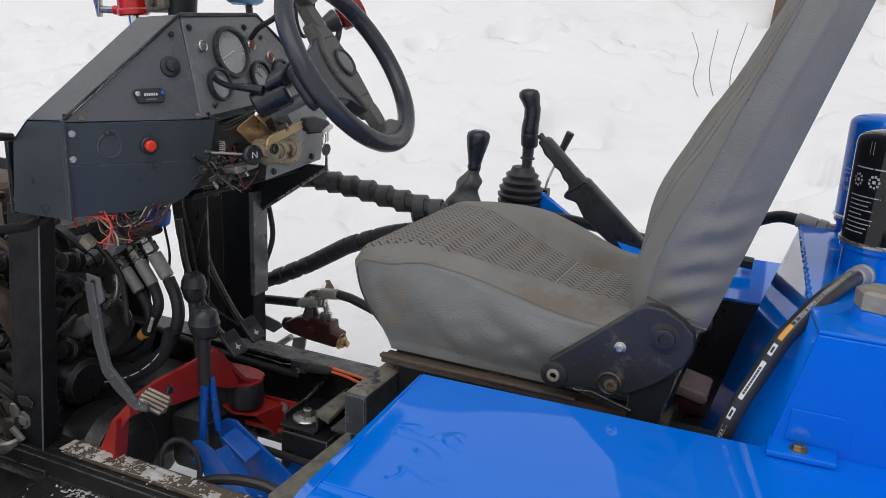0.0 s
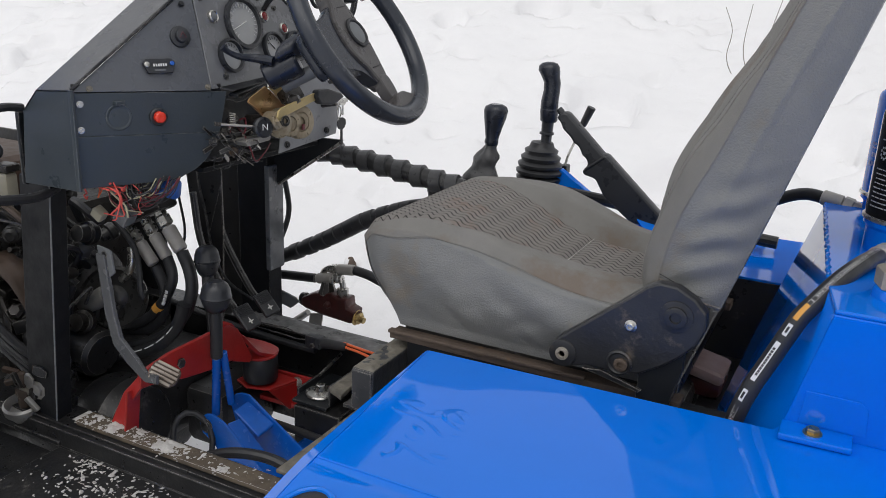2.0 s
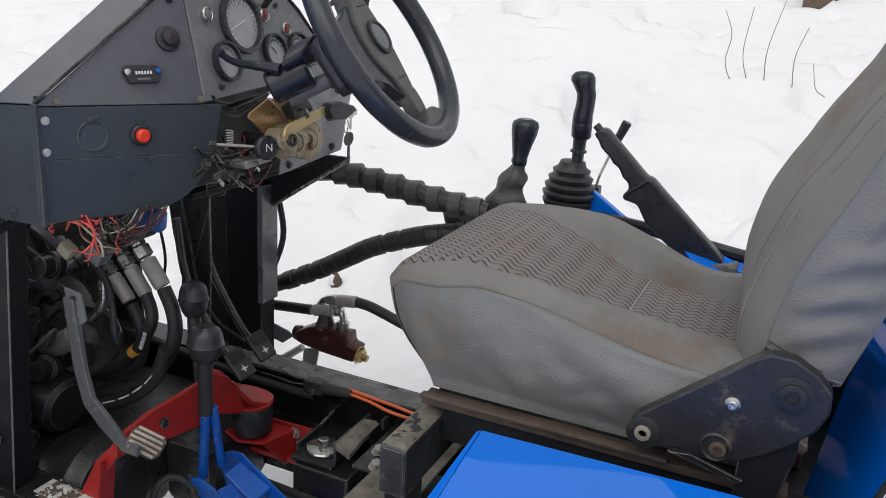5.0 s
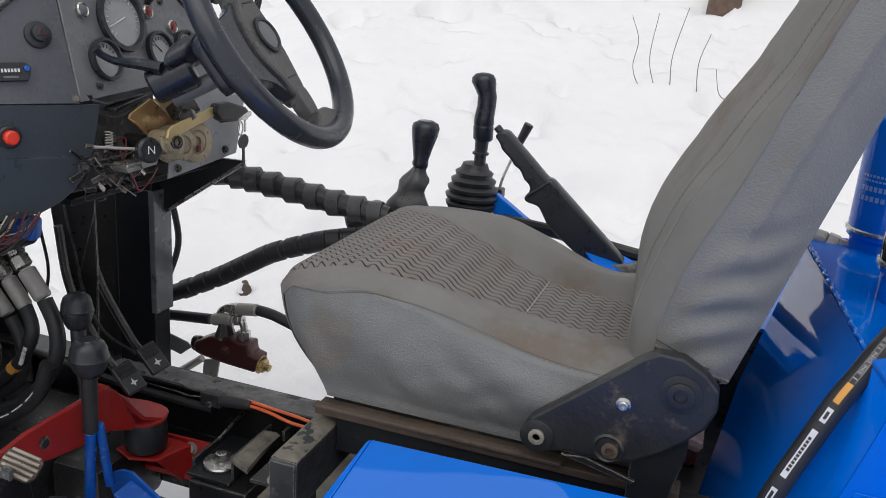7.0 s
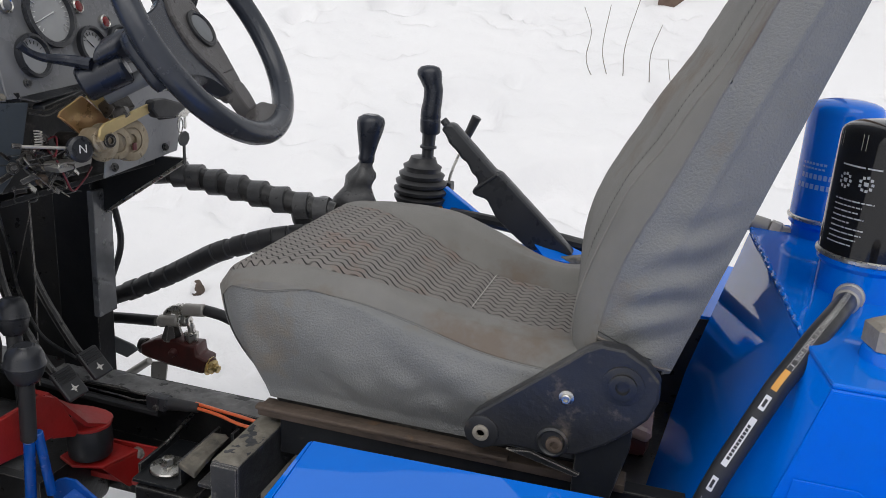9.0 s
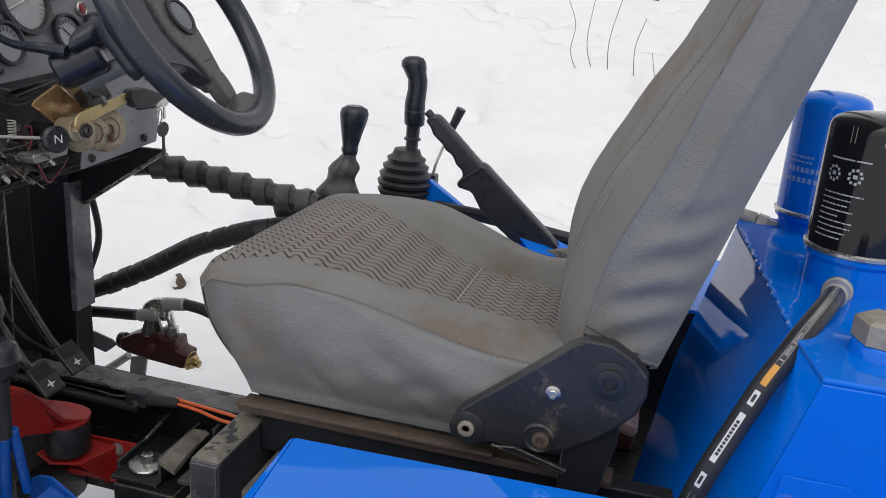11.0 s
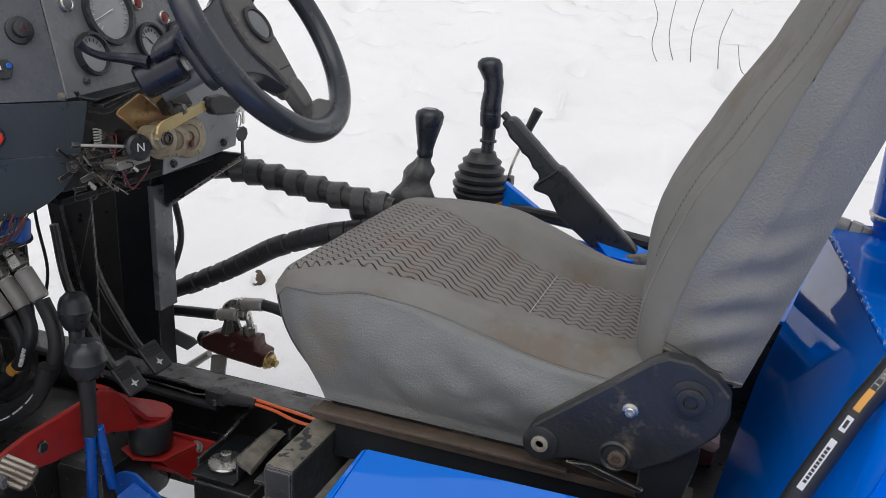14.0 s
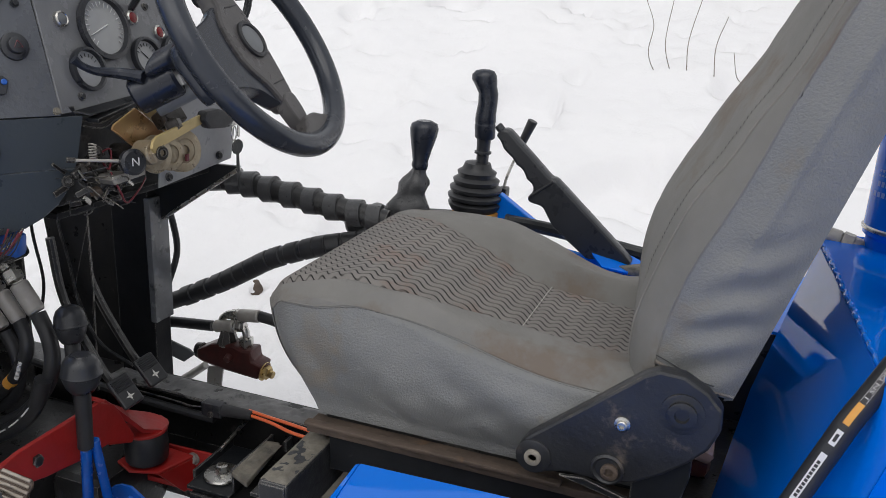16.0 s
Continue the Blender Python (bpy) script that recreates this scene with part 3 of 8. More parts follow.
HALF_FAR = ((-0.77, 0.205), (-0.72, 0.178), (-0.66, 0.142), (-0.58, 0.118), (-0.50, 0.110), (-0.42, 0.112), (-0.34, 0.132), (-0.13, 0.136))
HEM = ((0.0, 0.95), (0.1, 1.03), (0.2, 1.07), (0.3, 1.01), (0.4, 0.955), (0.5, 0.935), (0.6, 0.95), (0.7, 0.965), (0.8, 0.97), (1.0, 0.97))
FAR_RISE = ((-0.77, 0.0), (-0.69, -0.008), (-0.62, -0.011), (-0.56, -0.002), (-0.50, 0.007), (-0.45, 0.009), (-0.38, 0.008), (-0.30, 0.0))
CREASES = (((-0.531, 0.955), (-0.455, 0.872), 0.018, 0.0040), ((-0.640, 0.965), (-0.530, 0.905), 0.024, 0.0030), ((-0.445, 0.893), (-0.350, 0.938), 0.012, 0.0024),
           ((-0.489, 0.957), (-0.370, 0.905), 0.020, 0.0036), ((-0.420, 0.985), (-0.300, 0.955), 0.014, 0.0028), ((-0.655, 0.950), (-0.610, 0.880), 0.018, 0.0022),
           ((-0.560, 0.905), (-0.520, 0.862), 0.010, 0.0024), ((-0.420, 0.880), (-0.390, 0.860), 0.008, 0.0024))


def creased(x, z):
    """How deep the loose side cover is drawn in along its creases."""
    deep = 0.0
    for (ax, az), (bx, bz), wide, depth in CREASES:
        dx, dz = bx - ax, bz - az
        k = ((x - ax) * dx + (z - az) * dz) / (dx * dx + dz * dz)
        d = abs((x - ax) * dz - (z - az) * dx) / math.hypot(dx, dz) / wide
        ends = smooth01((k + 0.25) / 0.4) * smooth01((1.25 - k) / 0.4)
        deep += depth * ends * (math.exp(-d * d) - 0.55 * math.exp(-(d - 1.7) ** 2))
    return deep


def cushion_point(u, v):
    """u: along, 0 front to 1 rear; v: across, within 0.5 of the middle the insert, to 1 the bolster; beyond that the sides hang down."""
    s, hem = math.copysign(1, v), lerp_table(min(1, max(0, u)), HEM)
    if 0.85 < abs(v) <= 1:
        v = s * (0.85 + (hem - 0.85) * (abs(v) - 0.85) / 0.15)
    elif abs(v) > 1:
        v = s * (hem + (2 - hem) * (abs(v) - 1))
    over = min(1.0, max(-u, u - 1, abs(v) - 1, 0.0))
    uu, av = min(1, max(0, u)), min(1, abs(v))
    x = -0.765 + 0.575 * uu
    half = 0.243 - 0.022 * max(0, 1 - uu / 0.10) ** 2
    ins = min(lerp_table(x, HALF if s < 0 else HALF_FAR), half - 0.035)
    off = ins * av / 0.5 if av <= 0.5 else ins + (half - ins) * (av - 0.5) / 0.5
    corner = max(0, off / half - 0.75) / 0.25
    x += 0.030 * corner ** 2 * max(0, 1 - uu / 0.2)
    z = lerp_table(x, TOP) + lerp_table(x, BOLSTER) * smooth01((off - ins) / 0.04)
    if v > 0:
        z += lerp_table(x, FAR_RISE) * smooth01((off - ins) / 0.06)
        z -= 0.024 * smooth01((off - ins) / 0.05) * math.exp(-((uu - 0.74) / 0.17) ** 2)
    z -= 0.026 * smooth01((off / half - 0.80) / 0.2) ** 1.5 + 0.012 * smooth01((0.06 - uu) / 0.06)
    z -= 0.005 * math.exp(-(abs(off - ins) / 0.005) ** 2) + 0.004 * math.exp(-(abs(x + 0.412) / 0.005) ** 2) * (av < 0.5)
    low = z + (0.846 - z) * over
    puff = math.sin(math.pi * over) * smooth01(uu / 0.2)
    side = s * (0.017 * (0.2 + 0.8 * smooth01(uu / 0.28)) * math.sin(math.pi * min(1, over * 1.12)) - 0.012 * over + 0.0035 * math.sin(x * 27 - over * 5) * puff - 0.55 * creased(x, low) * smooth01(over * 6) * smooth01(uu / 0.12) + 0.0022 * noise.noise((x * 34, low * 34, 3.0)) * puff)
    front = 0.085 * over - 0.02 * math.sin(math.pi * over)
    if abs(v) >= 1:
        x += front * max(0, 1 - uu / 0.20) ** 1.2
    elif u < 0:
        x += front
        side *= av ** 10
    else:
        side = 0.0
    z = low
    return Vector((x, YC + s * off + side, z))


def split_grid(us, vs, point, kind):
    """Builds one smooth skin of points, and gives its faces out by kind."""
    out = {}
    for i in range(len(us) - 1):
        for j in range(len(vs) - 1):
            k = kind((us[i] + us[i + 1]) / 2, (vs[j] + vs[j + 1]) / 2)
            if k is None:
                continue
            b, cache = out.setdefault(k, (bmesh.new(), {}))
            quad = []
            for a, c in ((i, j), (i + 1, j), (i + 1, j + 1), (i, j + 1)):
                if (a, c) not in cache:
                    cache[a, c] = b.verts.new(point(us[a], vs[c]))
                quad.append(cache[a, c])
            b.faces.new(quad)
    for b, _ in out.values():
        bmesh.ops.remove_doubles(b, verts=b.verts, dist=0.0002)
        bmesh.ops.recalc_face_normals(b, faces=b.faces)
    return {k: b for k, (b, _) in out.items()}


def cushion_kind(u, v):
    if (u < 0 or u > 1) and abs(v) > 1:
        return None
    if abs(v) > 1:
        return "near_side" if v < 0 else "far_side"
    if u < -0.10 or u > 1:
        return "front" if u < 0 else "rear"
    return "insert" if abs(v) < 0.5 and u > 0 else "top"


us = [-1 + k / 10 for k in range(10)] + [k / 110 for k in range(111)] + [1 + k / 4 for k in range(1, 5)]
vs = [-2 + k / 40 for k in range(40)] + [-1 + k / 40 for k in range(81)] + [1 + k / 14 for k in range(1, 15)]
skins = split_grid(us, vs, cushion_point, cushion_kind)
cushion = part("cushion", skins["top"], CLOTH, seat, "plain grey cloth bolsters", 60)
for k in ("near_side", "far_side", "front", "rear"):
    part("side_cover", skins[k], VINYL, cushion, "smooth grey leatherette side", 60)
part("seat_insert", skins["insert"], WAVY, cushion, "cloth insert with dark wavy lines", 60)
for s in (-1, 1):
    part("welt", tube([cushion_point(k / 50, s * 0.993) for k in range(51)], 0.0012, 6, 1), CLOTH, cushion, "sewn edge welt")
    bm = None
    for k in range(70):
        bm = rod(cushion_point(k / 70, s * 1.006) + Vector((0, s * 0.0003, 0)), cushion_point((k + 0.72) / 70, s * 1.006) + Vector((0, s * 0.0003, 0)), 0.00045, sides=4, bm=bm)
    tagged(part("seam_stitches", bm, THREAD, cushion, "dark seam stitches"), kind="stuff")
part("cross_seam", tube([cushion_point(0.614, v / 20) + Vector((0, 0, 0.0010)) for v in range(-10, 11)], 0.0005, 6, 1), ICE, cushion, "pale cross seam")

FACE = ((0.95, -0.252), (1.035, -0.262), (1.100, -0.262), (1.165, -0.247), (1.250, -0.205), (1.296, -0.181), (1.350, -0.148), (1.430, -0.109), (1.55, -0.052), (1.70, 0.004))
FLANK = ((0.95, -0.240), (1.038, -0.245), (1.098, -0.232), (1.156, -0.213), (1.205, -0.194), (1.260, -0.160), (1.308, -0.136), (1.359, -0.106), (1.397, -0.089), (1.55, -0.028), (1.70, 0.025))
SEAM = ((0.95, -0.214), (1.018, -0.208), (1.067, -0.202), (1.130, -0.186), (1.175, -0.168), (1.225, -0.146), (1.277, -0.126), (1.324, -0.109), (1.398, -0.079), (1.55, -0.019), (1.70, 0.032))


def back_point(u, v):
    """u: height 0 to 1; v: across, within 0.5 the insert, to 1 the bolster; the sides run backwards from a sewn edge."""
    over = min(1.0, max(abs(v) - 1, 0.0))
    uu, av, s = min(1, max(0, u)), min(1, abs(v)), math.copysign(1, v)
    z = 0.955 + 0.70 * uu if abs(v) <= 1 else 1.020 + 0.635 * uu
    half = 0.238 - 0.02 * smooth01((z - 1.45) / 0.2)
    ins = 0.125 + 0.01 * uu
    off = ins * av / 0.5 if av <= 0.5 else ins + (half - ins) * (av - 0.5) / 0.5
    face, flank, seam = lerp_table(z, FACE), lerp_table(z, FLANK), lerp_table(z, SEAM)
    crest = half - 0.060
    if off <= crest:
        x = face + (flank - face) * (off / crest if s < 0 else max(0.0, (off - 0.10) / (crest - 0.05)) ** 1.6)
    else:
        k = (off - crest) / (half - crest)
        x = flank + (seam - flank) * k ** 1.7
    x += 0.0035 * math.exp(-(abs(off - ins) / 0.004) ** 2) + 0.0012 * noise.noise((z * 40, off * 60, s))
    side = 0.0
    if over:
        rear = -0.117 + 0.31 * (z - 0.986)
        x += (rear - 0.010 * over - x) * over
        z -= 0.034 * over
        loose = math.sin(math.pi * over) * smooth01(over * 4)
        wave = math.sin((z - 0.30 * x) * 128 + 2.2 * noise.noise((x * 16, z * 9, 1.0)))
        side = 0.009 * loose + 0.0042 * wave * loose * smooth01((1.235 - z) / 0.10) + 0.0035 * math.exp(-((over - 0.42 - 0.06 * math.sin(z * 9)) / 0.07) ** 2) * smooth01((z - 1.06) / 0.12) + 0.0025 * noise.noise((x * 22, z * 13, 6.0)) * loose - 0.014 * over ** 2
    return Vector((x, YC + s * (off + side), z))


def back_kind(u, v):
    if u < 0 or u > 1:
        return None
    if abs(v) > 1:
        return "near_side" if v < 0 else "far_side"
    return "insert" if abs(v) < 0.5 else "top"


us = [k / 110 for k in range(111)]
vs = [-2 + k / 36 for k in range(36)] + [-1.0001] + [-1 + k / 36 for k in range(73)] + [1.0001] + [1 + k / 16 for k in range(1, 17)]
skins = split_grid(us, vs, back_point, back_kind)
back = part("backrest", skins["top"], CLOTH, seat, "plain grey cloth bolsters", 60)
for k in ("near_side", "far_side"):
    part("side_cover", skins[k], VINYL, back, "smooth grey leatherette side", 60)
part("back_insert", skins["insert"], CLOTH, back, "cloth insert with dark wavy edge", 60)
for s in (-1, 1):
    part("welt", tube([back_point(k / 50, s * 1.0001) + Vector((-0.001, 0, 0)) for k in range(51)], 0.0013, 6, 1), CLOTH, back, "sewn edge welt")
    part("piping", tube([back_point(k / 50, s * 0.76) + Vector((-0.0006, 0, 0)) for k in range(3, 51)], 0.0014, 6, 1), PALE_CLOTH, back, "pale piping along the bolster")
    bm = None
    for k in range(110):
        bm = rod(back_point(k / 110, s * 0.49) + Vector((-0.0005, 0, 0)), back_point((k + 0.55) / 110, s * 0.486) + Vector((-0.0005, 0, 0)), 0.0005, sides=4, bm=bm)
    tagged(part("stitching", bm, THREAD, back, "dull grey seam stitches"), kind="stuff")
part("hem", tube([back_point(0, -1.001 - k / 16.02) + Vector((0, -0.001, 0.004)) for k in range(17)], 0.0020, 6, 1), CLOTH, back, "sewn lower hem")
part("hem_stitch", tube([back_point(0, -1.001 - k / 16.02) + Vector((0, -0.0016, 0.012)) for k in range(17)], 0.0007, 6, 1), RUBBER, back, "dark hem thread")
part("back_panel", solid([back_point(0, -2), back_point(0, 2), back_point(1, 2), back_point(1, -2)], (-0.01, 0, -0.003)), VINYL, back)

PLATE = ((-0.348, 0.873), (-0.355, 0.893), (-0.344, 0.912), (-0.276, 0.970), (-0.217, 1.022), (-0.199, 1.032), (-0.171, 1.031), (-0.143, 1.016), (-0.126, 0.998), (-0.124, 0.973), (-0.134, 0.946), (-0.156, 0.922), (-0.18, 0.902), (-0.212, 0.882), (-0.248, 0.875), (-0.293, 0.876), (-0.33, 0.865))
plate = part("recliner_plate", solid([(x, 1.228, z) for x, z in PLATE], (0, 0.022, 0), 0.004), PLATE_PAINT, seat, "scuffed black steel hinge plate")
part("rail", box((-0.664, 1.255, 0.826), (-0.15, 1.29, 0.838), 0.002), RUST, seat, "rusty seat rail")
part("rail", box((-0.69, 1.73, 0.828), (-0.15, 1.765, 0.845), 0.002), RUST, seat, "rusty seat rail")

# ---- dashboard ----
dash = thing("dashboard", (-1.2, 1.35, 1.0), "black painted steel dashboard with gauges and bolted panels", "dashboard")
P = dict(a=(-1.270, 1.053, 1.229), e=(-1.309, 1.053, 1.190), b=(-1.183, 1.053, 1.236), c=(-1.185, 1.053, 1.058), d=(-1.325, 1.053, 1.055))
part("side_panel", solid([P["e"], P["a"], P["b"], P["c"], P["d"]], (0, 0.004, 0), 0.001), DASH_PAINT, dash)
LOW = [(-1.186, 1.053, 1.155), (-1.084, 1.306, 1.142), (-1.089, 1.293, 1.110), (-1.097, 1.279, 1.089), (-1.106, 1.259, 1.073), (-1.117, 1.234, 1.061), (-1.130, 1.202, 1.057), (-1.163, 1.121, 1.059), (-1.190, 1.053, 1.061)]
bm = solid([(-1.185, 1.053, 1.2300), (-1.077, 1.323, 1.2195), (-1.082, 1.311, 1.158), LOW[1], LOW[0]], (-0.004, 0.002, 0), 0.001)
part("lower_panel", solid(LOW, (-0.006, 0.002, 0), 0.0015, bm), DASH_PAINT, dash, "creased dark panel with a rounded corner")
# Upper, instrument and cowl panels: greys lightened to stand in for reflected sky.
part("upper_panel", solid([(-1.183, 1.055, 1.2318), (-1.087, 1.292, 1.2225), (-1.138, 1.30, 1.41)], (-0.004, 0.002, 0), 0.001), UPPER_SHEEN, dash)
part("instrument_panel", solid([(-1.085, 1.292, 1.225), (-1.136, 1.302, 1.412), (-1.136, 1.535, 1.414), (-1.122, 1.60, 1.36), (-1.085, 1.70, 1.235)], (-0.004, 0, 0), 0.001), PANEL_SHEEN, dash)
part("cowl", solid([P["a"], P["b"], (-1.138, 1.30, 1.414), (-1.24, 1.30, 1.405)], (0, 0, -0.004), 0.001), COWL_SHEEN, dash)
part("cowl_shoulder", solid([P["e"], P["a"], (-1.27, 1.30, 1.232), (-1.309, 1.30, 1.192)], (0.003, 0, -0.003), 0.001), COWL_SHEEN, dash)
part("cowl_top", solid([(-1.138, 1.30, 1.414), (-1.138, 1.535, 1.416), (-1.24, 1.535, 1.405), (-1.24, 1.30, 1.405)], (0, 0, -0.004), 0.001), COWL_SHEEN, dash)
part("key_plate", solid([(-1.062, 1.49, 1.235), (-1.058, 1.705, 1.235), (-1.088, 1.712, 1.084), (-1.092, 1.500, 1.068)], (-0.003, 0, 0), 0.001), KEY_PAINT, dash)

# ---- steering wheel ----
WE, WA = radians(34.1), radians(3.5)
WN = Vector((math.cos(WE) * math.cos(WA), math.sin(WA), math.sin(WE) * math.cos(WA)))
WU = Vector((-math.sin(WE), 0, math.cos(WE)))
WS = WU.cross(WN)
WC = Vector((-0.850, 1.444, 1.338))
wheel = thing("steering_wheel", WC, "black car steering wheel with moulded spokes", "steering wheel")


def on_wheel(a, r, up=0.0):
    """a: degrees from the top of the rim towards the far side."""
    return WC + WU * (r * math.cos(radians(a))) + WS * (r * math.sin(radians(a))) + WN * up


part("rim", tube([on_wheel(k * 5, 0.1750) for k in range(72)], 0.0182, 16, closed=True), WHEEL_SKIN, wheel)


DW = (on_wheel(171, 1.0) - WC).normalized()
SW = WN.cross(DW).normalized()
if SW.y > 0:
    SW = -SW


def wheel_block(outline, lo, hi, bevel):
    """A moulding in the wheel's plane; outline: rows of (down along the long spokes, out to the near side)."""
    ring = [Vector((a, b, 0)) for a, b in outline]
    n = len(ring)
    fine = []
    for i in range(n):
        p0, p1, p2, p3 = ring[i - 1], ring[i], ring[(i + 1) % n], ring[(i + 2) % n]
        for t in (0.0, 0.25, 0.5, 0.75):
            fine.append(p1.lerp(p2, t) + 0.5 * t * (1 - t) * ((p2 - p0) * (1 - t) - (p3 - p1) * t - (p2 - p1) * (1 - 2 * t)))
    return solid([WC + DW * (q.x * 0.945) + SW * (q.y * 0.92) + WN * lo for q in fine], WN * (hi - lo), bevel)


hub = part("hub_pad", wheel_block(((-0.105, -0.022), (-0.060, -0.040), (0.0, -0.044), (0.060, -0.036), (0.105, -0.022), (0.112, 0.014), (0.070, 0.030), (0.035, 0.052), (0.0, 0.060), (-0.045, 0.052), (-0.075, 0.030), (-0.110, 0.016)), -0.040, -0.010, 0.006), PAD_SKIN, wheel, "broad moulded hub pad")
part("horn_ring", lathe(WC + WN * -0.012 - SW * 0.004 + DW * -0.006, WN, ((0, 0.030), (0.006, 0.030), (0.008, 0.027), (0.007, 0.024), (0.004, 0.023), (0.004, 0)), 32), RUBBER, hub)
part("horn_face", lathe(WC + WN * -0.008 - SW * 0.004 + DW * -0.006, WN, ((0, 0.0225), (0.001, 0.0225), (0.002, 0)), 32), GREY_PAINT, hub)
for s in (-1, 1):
    part("spoke", wheel_block(((s * 0.095, -0.024), (s * 0.150, -0.018), (s * 0.152, 0.012), (s * 0.095, 0.018)), -0.030, -0.008, 0.004), PAD_SKIN, wheel)
    part("spoke_foot", wheel_block(((s * 0.138, -0.018), (s * 0.146, -0.040), (s * 0.158, -0.070), (s * 0.172, -0.066), (s * 0.170, -0.035), (s * 0.172, 0.0), (s * 0.174, 0.022), (s * 0.176, 0.046), (s * 0.163, 0.050), (s * 0.152, 0.026), (s * 0.140, 0.012)), -0.020, 0.004, 0.004), PAD_SKIN, wheel, "soft rubber spoke end")


def wheel_bowl(outline, levels):
    """A closed rounded moulding under the hub; levels: rows of (height along the axis, scale of the outline)."""
    n = len(outline)
    ring = []
    for i in range(n):
        p0, p1, p2, p3 = [Vector((*outline[(i + k) % n], 0)) for k in (-1, 0, 1, 2)]
        for t in (0.0, 0.25, 0.5, 0.75):
            ring.append(p1.lerp(p2, t) + 0.5 * t * (1 - t) * ((p2 - p0) * (1 - t) - (p3 - p1) * t - (p2 - p1) * (1 - 2 * t)))
    mid = sum(ring, Vector()) / len(ring)
    bm = bmesh.new()
    rows = [[bm.verts.new(WC + DW * (mid.x + (q.x - mid.x) * s) + SW * (mid.y + (q.y - mid.y) * s) + WN * h) for q in ring] for h, s in levels]
    m = len(ring)
    for a, b in zip(rows, rows[1:]):
        for i in range(m):
            bm.faces.new((a[i], a[(i + 1) % m], b[(i + 1) % m], b[i]))
    bm.faces.new(rows[0][::-1])
    bm.faces.new(rows[-1])
    bmesh.ops.recalc_face_normals(bm, faces=bm.faces)
    return bm


part("hub_shell", wheel_bowl(((-0.070, 0.020), (-0.056, 0.070), (-0.046, 0.120), (-0.034, 0.176), (0.012, 0.182), (0.052, 0.172), (0.046, 0.125), (0.052, 0.082), (0.068, 0.044), (0.096, 0.018), (0.108, -0.006), (0.060, -0.024), (-0.020, -0.028)), ((-0.016, 0.975), (-0.018, 1.0), (-0.026, 1.0), (-0.035, 0.95), (-0.042, 0.84), (-0.046, 0.62), (-0.047, 0.3))), WHEEL_SKIN, wheel, "dark smooth hub underside and spoke")
for a in (-0.062, 0.066):
    part("pad_groove", rod(WC + DW * a - SW * 0.022 - WN * 0.0098, WC + DW * a + SW * 0.012 - WN * 0.0098, 0.0011, sides=6), RUBBER, hub)

# ---- steering column ----
column = thing("steering_column", WC - WN * 0.3, "steering column with a black switch cover and indicator stalk", "steering column")
SC = Vector((-0.985, 1.382, 1.261))
CD = Vector((0.73, 0.50, 0.47)).normalized()
TUBE = Vector((-0.985, 1.392, 1.235))
part("shaft", rod(TUBE - CD * 0.012, TUBE + CD * 0.088, 0.0135, 0.0135, 20), GREY_PAINT, column, "grey steel column tube")
part("shaft_collar", rod(TUBE + CD * 0.060, TUBE + CD * 0.074, 0.0165, 0.0165, 20), SOIL, column)
part("upper_shaft", rod(WC - WN * 0.04, TUBE + CD * 0.080, 0.017, 0.015, 20), GREY_PAINT, column)
cover = part("switch_cover", lathe(SC - CD * 0.040 + Vector((0, 0, 0.004)), CD, ((0, 0.006), (0.001, 0.023), (0.005, 0.0275), (0.066, 0.0285), (0.072, 0.026), (0.074, 0.016), (0.074, 0)), 28), SHROUD, column)
part("cover_hood", solid([SC + Vector((0.004, y, z)) for y, z in ((-0.040, 0.022), (-0.034, 0.042), (-0.014, 0.056), (0.014, 0.060), (0.040, 0.050), (0.050, 0.026), (0.024, 0.012), (-0.016, 0.012))], CD * 0.046, 0.007), SHROUD, cover)
part("hood_slot", box(SC + Vector((0.012, -0.002, 0.054)), SC + Vector((0.030, 0.030, 0.063)), 0.003, turn=Matrix.Rotation(radians(-20), 4, "Y")), RUBBER, cover)
part("stalk", tube([SC + Vector((0.0, -0.030, 0.020)), (-1.020, 1.345, 1.284), (-1.040, 1.318, 1.288), (-1.050, 1.302, 1.296), (-1.056, 1.292, 1.306)], 0.006, 10, radii=lambda s: 0.0095 - 0.004 * smooth01(s * 1.5) + 0.0018 * smooth01((s - 0.8) * 5)), SHROUD, column)
part("clamp", box((-1.020, 1.405, 1.196), (-0.992, 1.455, 1.222), 0.004, turn=Matrix.Rotation(radians(-36), 4, "Y")), SOIL, column)
part("joint", lathe((-0.985, 1.42, 1.200), (0.3, -0.9, 0.2), ((0, 0.010), (0.004, 0.013), (0.02, 0.013), (0.022, 0.008)), 6), SOIL, column)

# ---- pump lever bracket below the column ----
lever_box = thing("hand_throttle_bracket", (-1.03, 1.38, 1.16), "gold zinc-plated bracket with a hand lever below the column", "lever")
part("cover_plate", solid([(-1.030, y, z) for y, z in ((1.328, 1.202), (1.333, 1.209), (1.381, 1.228), (1.389, 1.224), (1.449, 1.180), (1.447, 1.172), (1.408, 1.138), (1.400, 1.140), (1.394, 1.152))], (-0.005, 0.002, 0), 0.0015), GOLD, lever_box, "iridescent gold cover plate")
part("plate_flange", solid([(-1.030, 1.387, 1.226), (-1.030, 1.450, 1.180), (-1.010, 1.458, 1.186), (-1.010, 1.395, 1.232)], (0.001, 0.002, 0.002), 0.0008), YELLOW_ZINC, lever_box, "bent bright flange")
part("plate_lip", solid([(-1.030, 1.330, 1.203), (-1.030, 1.396, 1.153), (-1.018, 1.394, 1.149), (-1.018, 1.328, 1.199)], (0, -0.001, -0.002), 0.0008), GOLD, lever_box)
